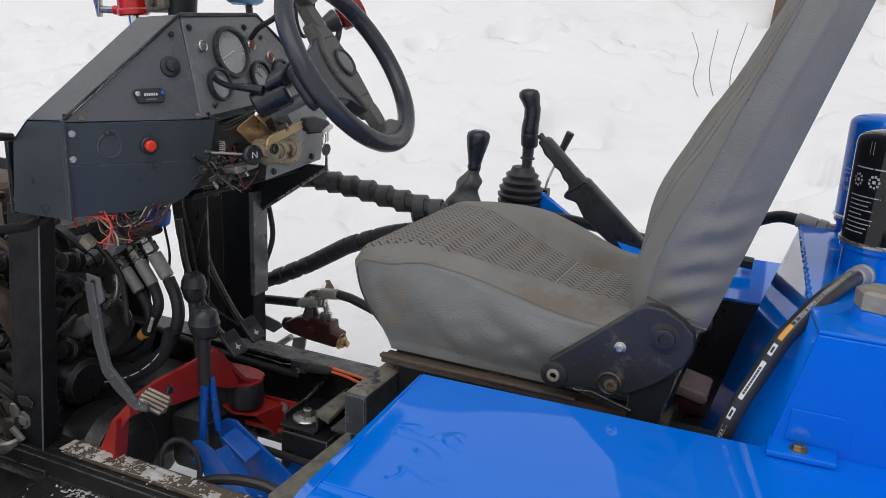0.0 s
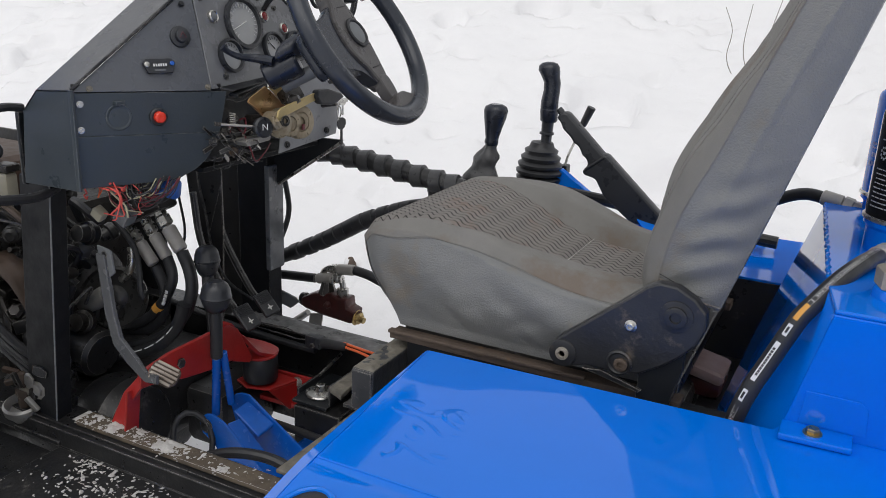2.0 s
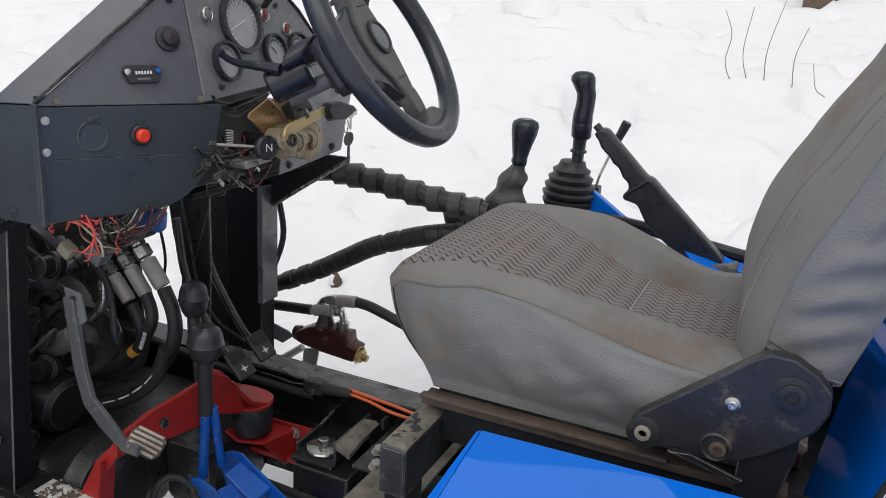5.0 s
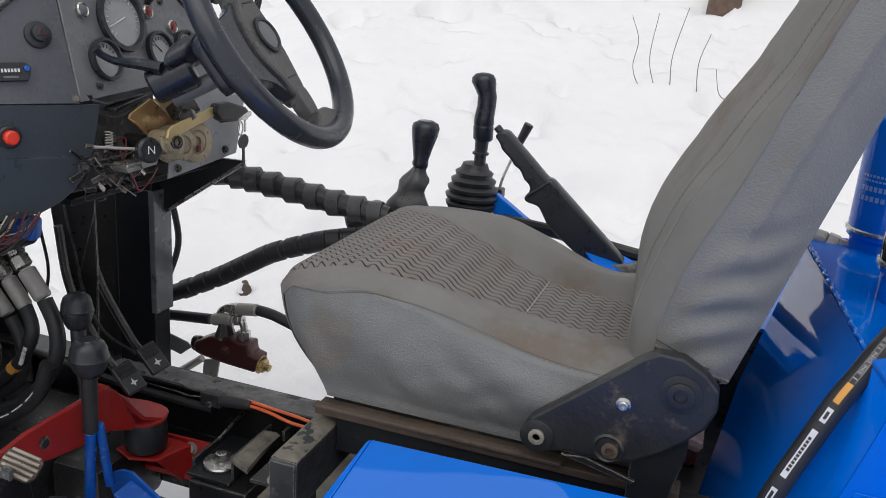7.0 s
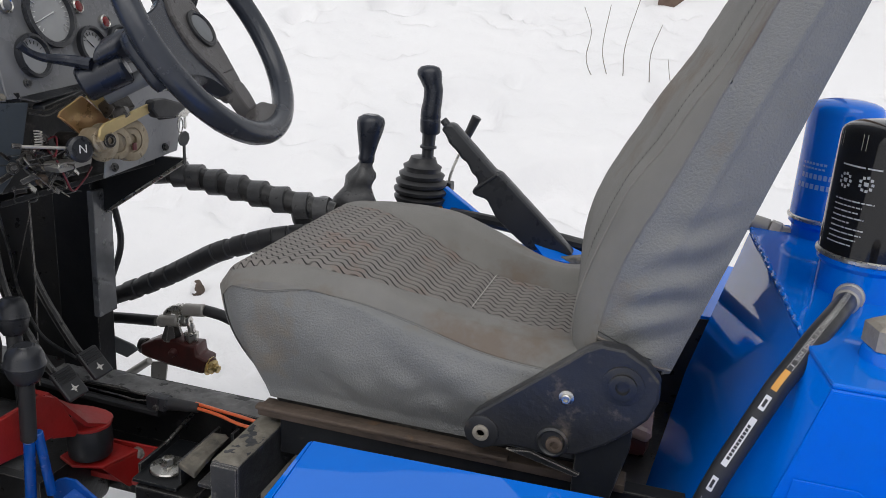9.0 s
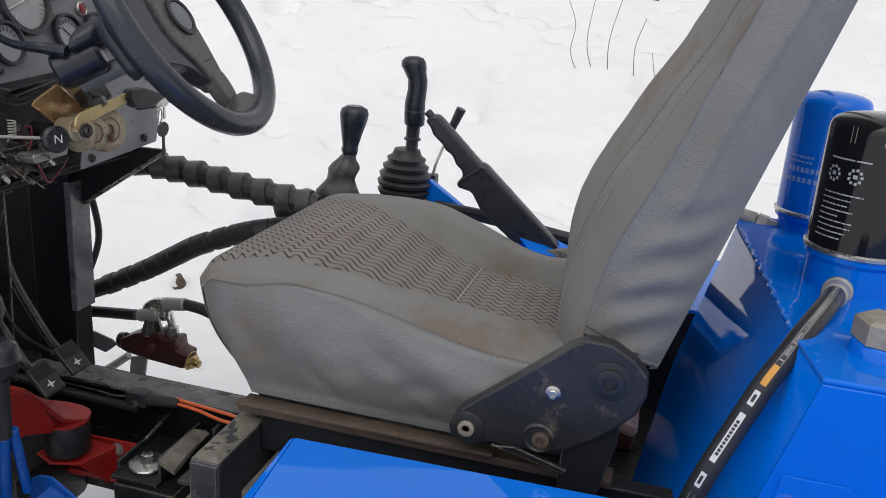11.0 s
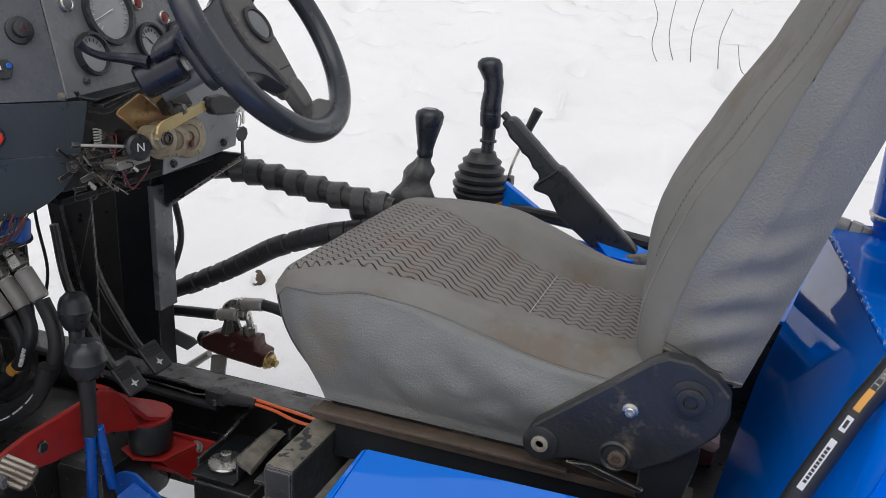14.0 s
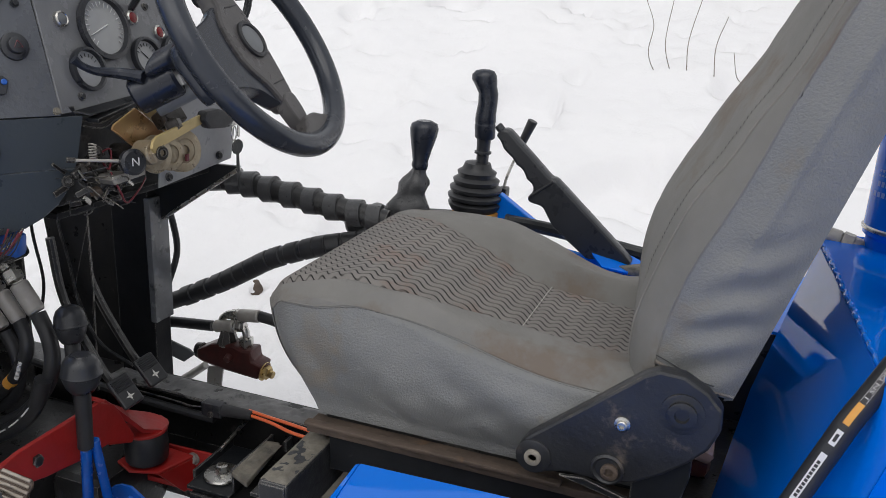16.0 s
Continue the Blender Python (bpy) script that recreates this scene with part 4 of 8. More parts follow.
arm = part("hand_lever", solid([(-0.970, y, z) for y, z in ((1.342, 1.178), (1.346, 1.189), (1.356, 1.195), (1.468, 1.214), (1.476, 1.200), (1.372, 1.179), (1.362, 1.170), (1.348, 1.170))], (-0.005, 0, 0), 0.0012), YELLOW_ZINC, lever_box, "flat brass-coloured lever")
part("lever_pad", solid([(-0.962, y, z) for y, z in ((1.458, 1.205), (1.464, 1.219), (1.500, 1.219), (1.548, 1.206), (1.560, 1.197), (1.520, 1.184), (1.474, 1.189))], (-0.016, 0, 0), 0.004), RUBBER, arm)
AX = Vector((1, -0.22, 0.12)).normalized()
BOSS = Vector((-0.985, 1.364, 1.167))
part("pivot_boss", lathe(BOSS - AX * 0.030, AX, ((0, 0.019), (0.034, 0.019), (0.036, 0.016), (0.036, 0.012)), 28), PLATED, lever_box)
part("pivot_nut", lathe(BOSS + AX * 0.004, AX, ((0, 0.0155), (0.010, 0.0155), (0.012, 0.013), (0.012, 0.010)), 6), PLATED, lever_box)
part("pivot_bush", lathe(BOSS + AX * 0.010, AX, ((0, 0.0105), (0.010, 0.0105), (0.011, 0.009), (0.011, 0.0055), (0.004, 0.005), (0.004, 0)), 20), SOIL, lever_box)
for y, z, x, r in ((1.380, 1.160, -1.000, 0.025), (1.392, 1.157, -1.008, 0.030), (1.422, 1.152, -1.004, 0.026), (1.452, 1.153, -1.000, 0.034), (1.458, 1.152, -1.012, 0.036)):
    part("pivot_disc", lathe((x, y, z), AX, ((0, r * 0.55), (0, r * 0.92), (0.001, r), (0.004, r), (0.005, r * 0.92), (0.005, r * 0.6), (0.002, r * 0.55)), 30), PLATED, lever_box, "plated steel disc")
part("disc_hub", lathe((-1.004, 1.452, 1.153), AX, ((0, 0.020), (0.008, 0.020), (0.010, 0.016), (0.010, 0.009), (0.004, 0.008), (0.004, 0)), 24), PLATED, lever_box)
part("red_clip", box((-0.991, 1.444, 1.138), (-0.988, 1.452, 1.150), 0.001), MAROON_WIRE, lever_box)
part("return_plate", solid([(-1.03, y, z) for y, z in ((1.44, 1.15), (1.46, 1.19), (1.50, 1.185), (1.505, 1.14), (1.47, 1.125))], (0.004, 0, 0), 0.001), SOIL, lever_box)
part("panel_bar", solid([(-1.060, y, z) for y, z in ((1.335, 1.208), (1.335, 1.214), (1.424, 1.231), (1.424, 1.224))], (-0.022, 0, 0), 0.001), BLACK, lever_box)
part("support", rod(BOSS - AX * 0.028, BOSS - AX * 0.098, 0.012, 0.012, 14), SOIL, lever_box)

carb = thing("choke_linkage", (-1.07, 1.32, 1.12), "small spring-loaded cable linkage with a black knob", "linkage")
part("knob", lathe((-1.005, 1.333, 1.156), (0.9, -0.35, 0.15), ((-0.02, 0.008), (0, 0.010), (0.002, 0.019), (0.012, 0.020), (0.015, 0.016), (0.015, 0)), 24), PLASTIC, carb)
for a, b, w in (((0, 0.006), (0, -0.006), 0), ((1, 0.006), (1, -0.006), 0), ((0, 0.006), (1, -0.006), 0)):
    px = lambda q: Vector((-0.9895, 1.3275, 1.1590)) + Vector((0.36, 0.92, 0)) * (0.010 * (q[0] - 0.5)) + Vector((0, 0, 1)) * q[1]
    part("knob_mark", rod(px(a), px(b), 0.0009, sides=6), WHITE, carb)
part("push_rod", rod((-1.05, 1.262, 1.166), (-1.012, 1.325, 1.158), 0.0024), FERRULE, carb)
coil = [(-1.060 + 0.0055 * math.cos(k * 0.9), 1.318 + 0.0055 * math.sin(k * 0.9), 1.156 + 0.0006 * k) for k in range(40)]
part("return_spring", tube(coil, 0.0011, 6, 1), FERRULE, carb)
for x, y, z, r, h, mat in ((-1.085, 1.318, 1.135, 0.013, 0.030, SOIL), (-1.080, 1.345, 1.160, 0.011, 0.026, SOIL), (-1.090, 1.365, 1.130, 0.015, 0.024, SOIL), (-1.085, 1.392, 1.118, 0.010, 0.034, PULLEY), (-1.075, 1.335, 1.100, 0.009, 0.020, RUST), (-1.085, 1.290, 1.125, 0.009, 0.026, BLACK_DARK)):
    part("housing", lathe((x, y, z), (0.7, -0.5, 0.25), ((-h * 0.5, r * 0.6), (-h * 0.4, r), (0, r), (0.002, r * 0.75), (h * 0.4, r * 0.7), (h * 0.5, r * 0.4), (h * 0.5, 0)), random.choice((6, 14, 18))), mat, carb)
part("rod_end", rod((-1.053, 1.258, 1.167), (-1.046, 1.268, 1.1655), 0.0042, sides=10), SOIL, carb)
part("base_plate", solid([(-1.050, y, z) for y, z in ((1.341, 1.120), (1.350, 1.126), (1.420, 1.123), (1.418, 1.114), (1.347, 1.111))], (-0.030, 0, 0), 0.001), ALU, carb, "pale bent bracket plate")
turns = [(-1.055 + 0.005 * math.cos(k * 0.9), 1.345 + 0.0008 * k, 1.120 + 0.005 * math.sin(k * 0.9)) for k in range(44)]
part("spring", tube(turns, 0.0013, 6, 1), STEEL, carb)
random.seed(5)
for k in range(26):
    c = Vector((random.uniform(-1.10, -1.055), random.uniform(1.275, 1.42), random.uniform(1.078, 1.15)))
    s = Vector((random.uniform(0.0010, 0.003), random.uniform(0.006, 0.016), random.uniform(0.002, 0.006)))
    part(random.choice(("bracket", "tab", "clip")), box(c - s, c + s, 0.001, turn=Euler([random.uniform(-0.9, 0.9) for _ in range(3)]).to_matrix().to_4x4()), random.choice((SOIL, STEEL, SOIL, DIRTY, BLACK_DARK, SOIL, BLACK_DARK)), carb)
for k in range(16):
    y0 = random.uniform(1.27, 1.38)
    pts = [(-1.075, y0, random.uniform(1.09, 1.15))]
    for q in range(3):
        p = pts[-1]
        pts.append((random.uniform(-1.10, -1.04), p[1] + random.uniform(-0.03, 0.05), max(1.072, p[2] + random.uniform(-0.03, 0.02))))
    part("wire", tube(pts, random.choice((0.0008, 0.0011, 0.0014)), 6, 5), random.choice((MAROON_WIRE, RUBBER, RUBBER, SOIL, RUBBER, MAROON_WIRE, BLACK_DARK, AMBER_GREY if k % 3 == 0 else SOIL)), carb)
part("maroon_wire", tube([(-1.06, 1.352, 1.130), (-1.05, 1.358, 1.10), (-1.05, 1.372, 1.078), (-1.05, 1.40, 1.092), (-1.06, 1.43, 1.105)], 0.0016, 6), MAROON_WIRE, carb)

# ---- small things on the dashboard ----
IPN = Vector((0.965, 0.0, 0.263))
IPX = lambda y, z: Vector((-1.085 - 0.051 * (z - 1.225) / 0.187, y, z))


def dial(name, y, z, r, label, needle=None):
    g = part(name, lathe(IPX(y, z) - IPN * 0.004, IPN, ((0, r * 1.02), (0.010, r * 1.12), (0.015, r * 1.10), (0.016, r * 0.95), (0.008, r * 0.90), (0.008, 0)), 40), PLASTIC, dash, label)
    part("dial_face", lathe(IPX(y, z) + IPN * 0.0045, IPN, ((0, r * 0.90), (0.0005, r * 0.9), (0.0006, 0)), 40), GLASS_FACE, g)
    up, side = Vector((-0.263, 0, 0.965)), Vector((0, 1, 0))
    c = IPX(y, z) + IPN * 0.0062
    if needle is not None:
        d = side * math.cos(radians(needle)) + up * math.sin(radians(needle))
        part("needle", rod(c - d * r * 0.2, c + d * r * 0.72, 0.0012, 0.0007, 6), WHITE, g)
        bm = None
        for k in range(22):
            a = radians(225 - k * 270 / 21)
            e = side * math.cos(a) + up * math.sin(a)
            bm = rod(c + e * r * (0.70 if k % 2 else 0.64), c + e * r * 0.82, 0.0007, 0.0007, 4, bm)
        part("scale_marks", bm, WHITE, g)
    else:
        bm = None
        for k in range(7):
            a = radians(150 - k * 20)
            e = side * math.cos(a) + up * math.sin(a)
            bm = rod(c + e * r * 0.6, c + e * r * 0.78, 0.0007, 0.0007, 4, bm)
        part("scale_marks", bm, RUBBER, g)
        d = side * -0.6 + up * 0.6
        part("needle", rod(c - d * r * 0.1, c + d * r * 0.6, 0.0010, 0.0006, 6), RUBBER, g)
    return g


dial("speedometer", 1.419, 1.341, 0.047, "large round speedometer", 200)
dial("gauge", 1.361, 1.282, 0.030, "small round gauge")
dial("gauge", 1.497, 1.290, 0.030, "small round gauge")
dial("gauge", 1.572, 1.290, 0.030, "small round gauge")
for y, z, mat in ((1.338, 1.355, GREY_PAINT), (1.489, 1.353, DARKRED_LENS), (1.545, 1.328, DARKRED_LENS)):
    lamp = part("indicator_lamp", lathe(IPX(y, z), IPN, ((0, 0.012), (0.006, 0.012), (0.008, 0.010), (0.006, 0.008), (0.005, 0)), 20), STEEL, dash)
    part("lens", lathe(IPX(y, z) + IPN * 0.004, IPN, ((0, 0.0085), (0.003, 0.0085), (0.005, 0.005), (0.0055, 0)), 20), mat, lamp)
for y, z in ((1.316, 1.390), (1.483, 1.390), (1.53, 1.37), (1.337, 1.245)):
    part("screw", bolt(IPX(y, z), IPN, 0.005, 0.004), BLACK, dash)
UPN = Vector((0.875, -0.36, 0.30)).normalized()
LON = Vector((0.925, -0.375, 0.02)).normalized()
for p in ((-1.172, 1.083, 1.236), (-1.091, 1.287, 1.229), (-1.136, 1.275, 1.378)):
    part("screw", bolt(p, UPN, 0.0042, 0.003), DIRTY if p[2] < 1.3 else BLACK, dash)
for p in ((-1.179, 1.066, 1.211), (-1.180, 1.065, 1.166)):
    part("screw", bolt(p, LON, 0.0045, 0.004), STEEL, dash)
hz = part("hazard_switch", lathe((-1.128, 1.259, 1.320), UPN, ((-0.002, 0.020), (0.004, 0.019), (0.006, 0.014), (0.006, 0.012), (0.014, 0.0115), (0.015, 0.009), (0.015, 0)), 28), PLASTIC, dash, "round hazard warning switch")
hc = Vector((-1.128, 1.259, 1.320)) + UPN * 0.0155
side_h = Vector((0, 0, 1)).cross(UPN).normalized()
up_h = UPN.cross(side_h)
tri = [hc + up_h * 0.006, hc - up_h * 0.004 + side_h * 0.006, hc - up_h * 0.004 - side_h * 0.006]
part("warning_triangle", tube([*tri, tri[0]], 0.0006, 4, 1), MAROON_WIRE, hz)
hm = Vector((-1.133, 1.206, 1.269)) + UPN * 0.001


def on_panel(c, a, b):
    return c + side_h * a + up_h * b


meter = part("hour_meter", solid([on_panel(hm, a, b) for a, b in ((-0.030, 0.006), (-0.024, 0.013), (0.024, 0.013), (0.031, 0.006), (0.024, -0.013), (-0.022, -0.013))], UPN * 0.006, 0.001), PLASTIC, dash, "small black hour meter with a blue screw")
part("counter_window", solid([on_panel(hm + UPN * 0.0062, a, b) for a, b in ((-0.014, 0.006), (0.016, 0.006), (0.016, -0.003), (-0.014, -0.003))], UPN * 0.0008), RUBBER, meter)
for k in range(6):
    part("digit_bar", solid([on_panel(hm + UPN * 0.0071, -0.012 + 0.0045 * k + a, b) for a, b in ((0, 0.004), (0.0028, 0.004), (0.0028, -0.001), (0, -0.001))], UPN * 0.0004), WHITE, meter)
part("label_bar", solid([on_panel(hm + UPN * 0.0062, a, b) for a, b in ((-0.010, -0.006), (0.010, -0.006), (0.010, -0.009), (-0.010, -0.009))], UPN * 0.0005), GREY_PAINT, meter)
part("screw", lathe(on_panel(hm, -0.023, 0.003) + UPN * 0.006, UPN, ((0, 0.005), (0.002, 0.005), (0.003, 0.003), (0.003, 0)), 16), STEEL, meter)
part("blue_screw", lathe(on_panel(hm, 0.024, 0.004) + UPN * 0.006, UPN, ((0, 0.0042), (0.002, 0.0042), (0.003, 0.003), (0.003, 0)), 16), BLUE_DULL, meter, "bright blue screw cap")
btn = part("button_collar", lathe((-1.129, 1.194, 1.180), LON, ((-0.002, 0.0165), (0.004, 0.0165), (0.006, 0.014), (0.006, 0.010), (0.004, 0)), 28), PLASTIC, dash)
part("red_button", lathe((-1.129, 1.194, 1.180), LON, ((0.002, 0.0105), (0.013, 0.0105), (0.016, 0.008), (0.0165, 0)), 24), RED_LENS, btn, "bright red push button")
cap = part("socket_cap", lathe((-1.1555, 1.128, 1.184), LON, ((-0.004, 0.0235), (0.0006, 0.0235), (0.0014, 0.0225), (0.0014, 0.0195), (0.0008, 0.0185), (0.0008, 0)), 40), DASH_PAINT, dash, "round socket cover painted over")
part("cap_hinge", box((-1.160, 1.119, 1.206), (-1.1495, 1.139, 1.213), 0.001), DASH_PAINT, cap)
part("panel_seam", solid([(-1.186, 1.058, 1.245), (-1.084, 1.314, 1.234), (-1.082, 1.317, 1.200), (-1.186, 1.058, 1.208)], LON * -0.004), BLACK_MATT, dash)
part("side_flange", box((-1.188, 1.0505, 1.058), (-1.178, 1.0565, 1.236), 0.0015), DASH_PAINT, dash)
part("inner_shell", solid([(-1.30, 1.062, 1.075), (-1.20, 1.062, 1.075), (-1.135, 1.24, 1.075), (-1.20, 1.30, 1.075), (-1.20, 1.69, 1.075), (-1.32, 1.69, 1.075)], (0, 0, 0.10)), BLACK_DARK, dash)
part("inner_cowl", solid([(-1.11, 1.305, 1.232), (-1.148, 1.305, 1.402), (-1.235, 1.305, 1.398), (-1.32, 1.305, 1.232)], (0, 0.225, 0)), BLACK_DARK, dash)
part("cowl_right", solid([(-1.136, 1.535, 1.416), (-1.122, 1.60, 1.362), (-1.085, 1.703, 1.237), (-1.26, 1.703, 1.237), (-1.25, 1.535, 1.405)], (0, -0.003, -0.004), 0.001), DASH_PAINT, dash)
part("inner_backing", box((-1.137, 1.300, 1.078), (-1.118, 1.50, 1.238), 0.002), BLACK_DARK, dash)
part("panel_lip", tube([IPX(1.300, 1.412), IPX(1.535, 1.415), IPX(1.60, 1.362), IPX(1.702, 1.237)], 0.004, 8, 1), BLACK, dash)
for z, r, m in ((1.214, 0.0012, SOIL), (1.206, 0.0015, BLACK_DARK)):
    part("edge_cable", tube([(-1.085, 1.33, z - 0.004), (-1.078, 1.36, z - 0.010), (-1.074, 1.39, z), (-1.072, 1.42, z + 0.012), (-1.08, 1.46, z + 0.02)], r, 8, 6), m, dash)
part("edge_lip", solid([(-1.083, 1.310, 1.228), (-1.083, 1.48, 1.240), (-1.066, 1.48, 1.236), (-1.066, 1.33, 1.222)], (0, 0, -0.003), 0.001), BLACK, dash, "chipped folded lower lip of the panel")
for y, z in ((1.52, 1.085), (1.665, 1.098), (1.65, 1.215)):
    part("plate_screw", bolt((-1.087 + 0.2 * (z - 1.08) * 0.9, y, z), (0.98, 0, 0.2), 0.006, 0.004), BLACK, dash)
lock = part("ignition_lock", rod((-1.085, 1.640, 1.165), (-1.045, 1.648, 1.172), 0.013, 0.012, 20), PLASTIC, dash)
part("lock_face", rod((-1.046, 1.648, 1.172), (-1.040, 1.649, 1.173), 0.010, 0.010, 20), STEEL, lock)
keys = thing("ignition_keys", (-1.06, 1.69, 1.13), "steel ignition keys hanging from a ring", "keys")
ring = [(-1.062, 1.686 + 0.008 * math.cos(k * math.tau / 20), 1.140 + 0.014 * math.sin(k * math.tau / 20)) for k in range(20)]
part("ring", tube(ring, 0.0013, 6, closed=True), STEEL, keys)
part("key_in_lock", box((-1.045, 1.640, 1.166), (-1.035, 1.684, 1.176), 0.002), STEEL, keys)
KEY = ((-0.005, 0.016), (0.006, 0.016), (0.016, 0.010), (0.018, 0.000), (0.012, -0.009), (0.004, -0.012), (0.005, -0.046), (0.000, -0.050), (-0.004, -0.044), (-0.003, -0.012), (-0.012, -0.009), (-0.018, 0.000), (-0.015, 0.010))
for d, dz, dy in ((0.0, 0.0, 0.0), (0.006, 0.052, -0.004)):
    part("key", solid([(-1.058 + d, 1.688 + dy + y * (0.8 if d else 1.0), 1.112 + dz + z * (0.6 if d else 1.0)) for y, z in KEY], (0.0025, 0, 0), 0.0006), STEEL if d else BLACK, keys)

for a, b in ((P["b"], (-1.138, 1.30, 1.414)), ((-1.138, 1.30, 1.414), (-1.138, 1.535, 1.416))):
    part("cowl_seam", rod(Vector(a) + Vector((0.002, -0.001, 0.001)), Vector(b) + Vector((0.002, -0.001, 0.001)), 0.0028, sides=8), BLACK, dash, "dark folded edge of the cowl")

# ---- steel work under the dashboard ----
bulkhead = thing("bulkhead", (-1.4, 1.70, 0.52), "black sheet steel bulkhead and column under the dashboard", "bulkhead")
part("sheet", solid([(-1.53, 1.70, 1.06), (-1.545, 1.70, 0.86), (-1.522, 1.70, 0.75), (-1.53, 1.70, 0.69), (-1.50, 1.70, 0.545), (-1.36, 1.70, 0.545), (-1.36, 1.70, 1.06)], (0, 0.004, 0)), BLACK_DARK, bulkhead)
part("near_sheet", solid([(-1.385, 1.50, 1.06), (-1.365, 1.50, 0.905), (-1.345, 1.50, 0.833), (-1.350, 1.50, 0.78), (-1.33, 1.52, 0.62), (-1.30, 1.52, 0.62), (-1.27, 1.50, 0.87), (-1.27, 1.50, 1.06)], (0, 0.004, 0)), BLACK_DARK, bulkhead)
part("column", box((-1.365, 1.665, 0.545), (-1.270, 1.715, 1.06), 0.003), BLACK_MATT, bulkhead)
# Snow reflected along the column is painted as a grey, scuffed strip.
part("gleam_strip", box((-1.276, 1.660, 0.72), (-1.262, 1.717, 0.99), 0.002), STRIP_GLEAM, bulkhead, "worn strip along the column, grey with painted snow reflection")
part("gusset", solid([(-1.275, 1.69, 1.07), (-1.072, 1.70, 1.072), (-1.24, 1.70, 0.955), (-1.275, 1.69, 0.935)], (0, 0.008, 0), 0.001), BLACK, bulkhead)
part("gusset_edge", rod((-1.073, 1.700, 1.068), (-1.262, 1.700, 0.940), 0.004), STEEL, bulkhead, "bare bright edge")
part("floor_strip", box((-1.30, 1.30, 1.055), (-1.135, 1.69, 1.066), 0.002), BLACK_MATT, bulkhead)
for pts in ([(-1.40, 1.495, 1.05), (-1.395, 1.49, 0.95), (-1.375, 1.485, 0.86), (-1.38, 1.48, 0.80)], [(-1.335, 1.495, 1.06), (-1.33, 1.49, 0.98), (-1.31, 1.488, 0.90), (-1.295, 1.488, 0.82), (-1.25, 1.485, 0.75), (-1.18, 1.49, 0.715)]):
    part("cable", tube(pts, 0.0030, 8), BLACK, bulkhead, "glossy black control cable")
part("black_hose", tube([(-1.285, 1.73, 0.99), (-1.270, 1.74, 0.92), (-1.268, 1.745, 0.85), (-1.285, 1.725, 0.77)], 0.007, 8), RUBBER, bulkhead)

bulkhead.location += Vector((0.010, 0.002, 0.0))

# ---- wiring under the dashboard ----
loom = thing("wiring_loom", (-1.27, 1.25, 1.0), "tangle of orange, red and pale wires under the dashboard", "wires")
random.seed(11)
for k in range(18):
    x, y, z = random.uniform(-1.235, -1.165), random.uniform(1.105, 1.150), 1.066
    a, pts = random.uniform(0, 6.28), [(x, y, z)]
    for q in range(6):
        a += random.uniform(-1.3, 1.3)
        x, y = min(-1.150, max(-1.245, x + 0.028 * math.cos(a))), min(1.165, max(1.095, y + random.uniform(-0.01, 0.01)))
        z = min(1.058, max(1.000, z - 0.005 + 0.015 * math.sin(a)))
        pts.append((x, y, z))
    part("wire", tube(pts, random.choice((0.0010, 0.0013, 0.0018)), 6, 6), random.choice((COPPER_WIRE, PINK_WIRE, PINK_WIRE, PINK_WIRE, MAROON_WIRE, RUBBER, PALE_WIRE)), loom)
for k in range(20):
    x, y = random.uniform(-1.205, -1.150), random.uniform(1.150, 1.195)
    reach, sag = random.uniform(0.035, 0.085), random.uniform(0.010, 0.055)
    pts = [(x, y, 1.066), (x + reach * 0.15, y - 0.006, 1.06 - sag * 0.8), (x + reach * 0.45, y - 0.004, 1.06 - sag), (x + reach * 0.8, y + 0.012, 1.06 - sag * 0.6), (x + reach, y + 0.025, 1.068)]
    part("wire", tube(pts, random.choice((0.0009, 0.0012, 0.0015)), 6, 6), random.choice((PALE_WIRE, RUBBER, RUBBER, PALE_WIRE, RUBBER, MAROON_WIRE, COPPER_WIRE)), loom)
part("connector", box((-1.180, 1.215, 1.020), (-1.125, 1.240, 1.056), 0.006, turn=Euler((0.1, 0.18, 0.2)).to_matrix().to_4x4()), LOOM_BLUE, loom, "blue plastic connector")
part("connector_plug", box((-1.265, 1.14, 0.975), (-1.240, 1.16, 0.997), 0.003, turn=Euler((0.3, 0.7, 0.2)).to_matrix().to_4x4()), AMBER_GREY, loom)
part("terminal_block", box((-1.215, 1.15, 0.972), (-1.185, 1.18, 1.000), 0.003, turn=Euler((0.2, 0.6, 0.1)).to_matrix().to_4x4()), GREY_PAINT, loom)

# ---- hydraulic hoses with crimped ends ----
def crimped_hose(pts, r, label, mat=RUBBER, end=0.06, tip=0.02):
    h = thing("hydraulic_hose", pts[0], label, "hose", "hydraulic hoses")
    part("hose", tube(pts[1:], r, 14), mat, h)
    a, d = Vector(pts[0]), (Vector(pts[1]) - Vector(pts[0])).normalized()
    part("ferrule", lathe(a + d * tip, d, ((0, r * 0.95), (0.003, r * 1.16), (end - 0.004, r * 1.16), (end, r * 1.02)), 20), FERRULE, h)
    part("nut", lathe(a - d * 0.008, d, ((0, r * 1.0), (0.002, r * 1.22), (tip + 0.002, r * 1.22), (tip + 0.005, r * 0.85)), 6), STEEL, h)
    part("stub", lathe(a - d * 0.03, d, ((0, r * 0.85), (0.008, r * 0.85), (0.010, r * 1.05), (0.020, r * 1.05), (0.022, r * 0.75)), 6), STEEL, h)
    return h


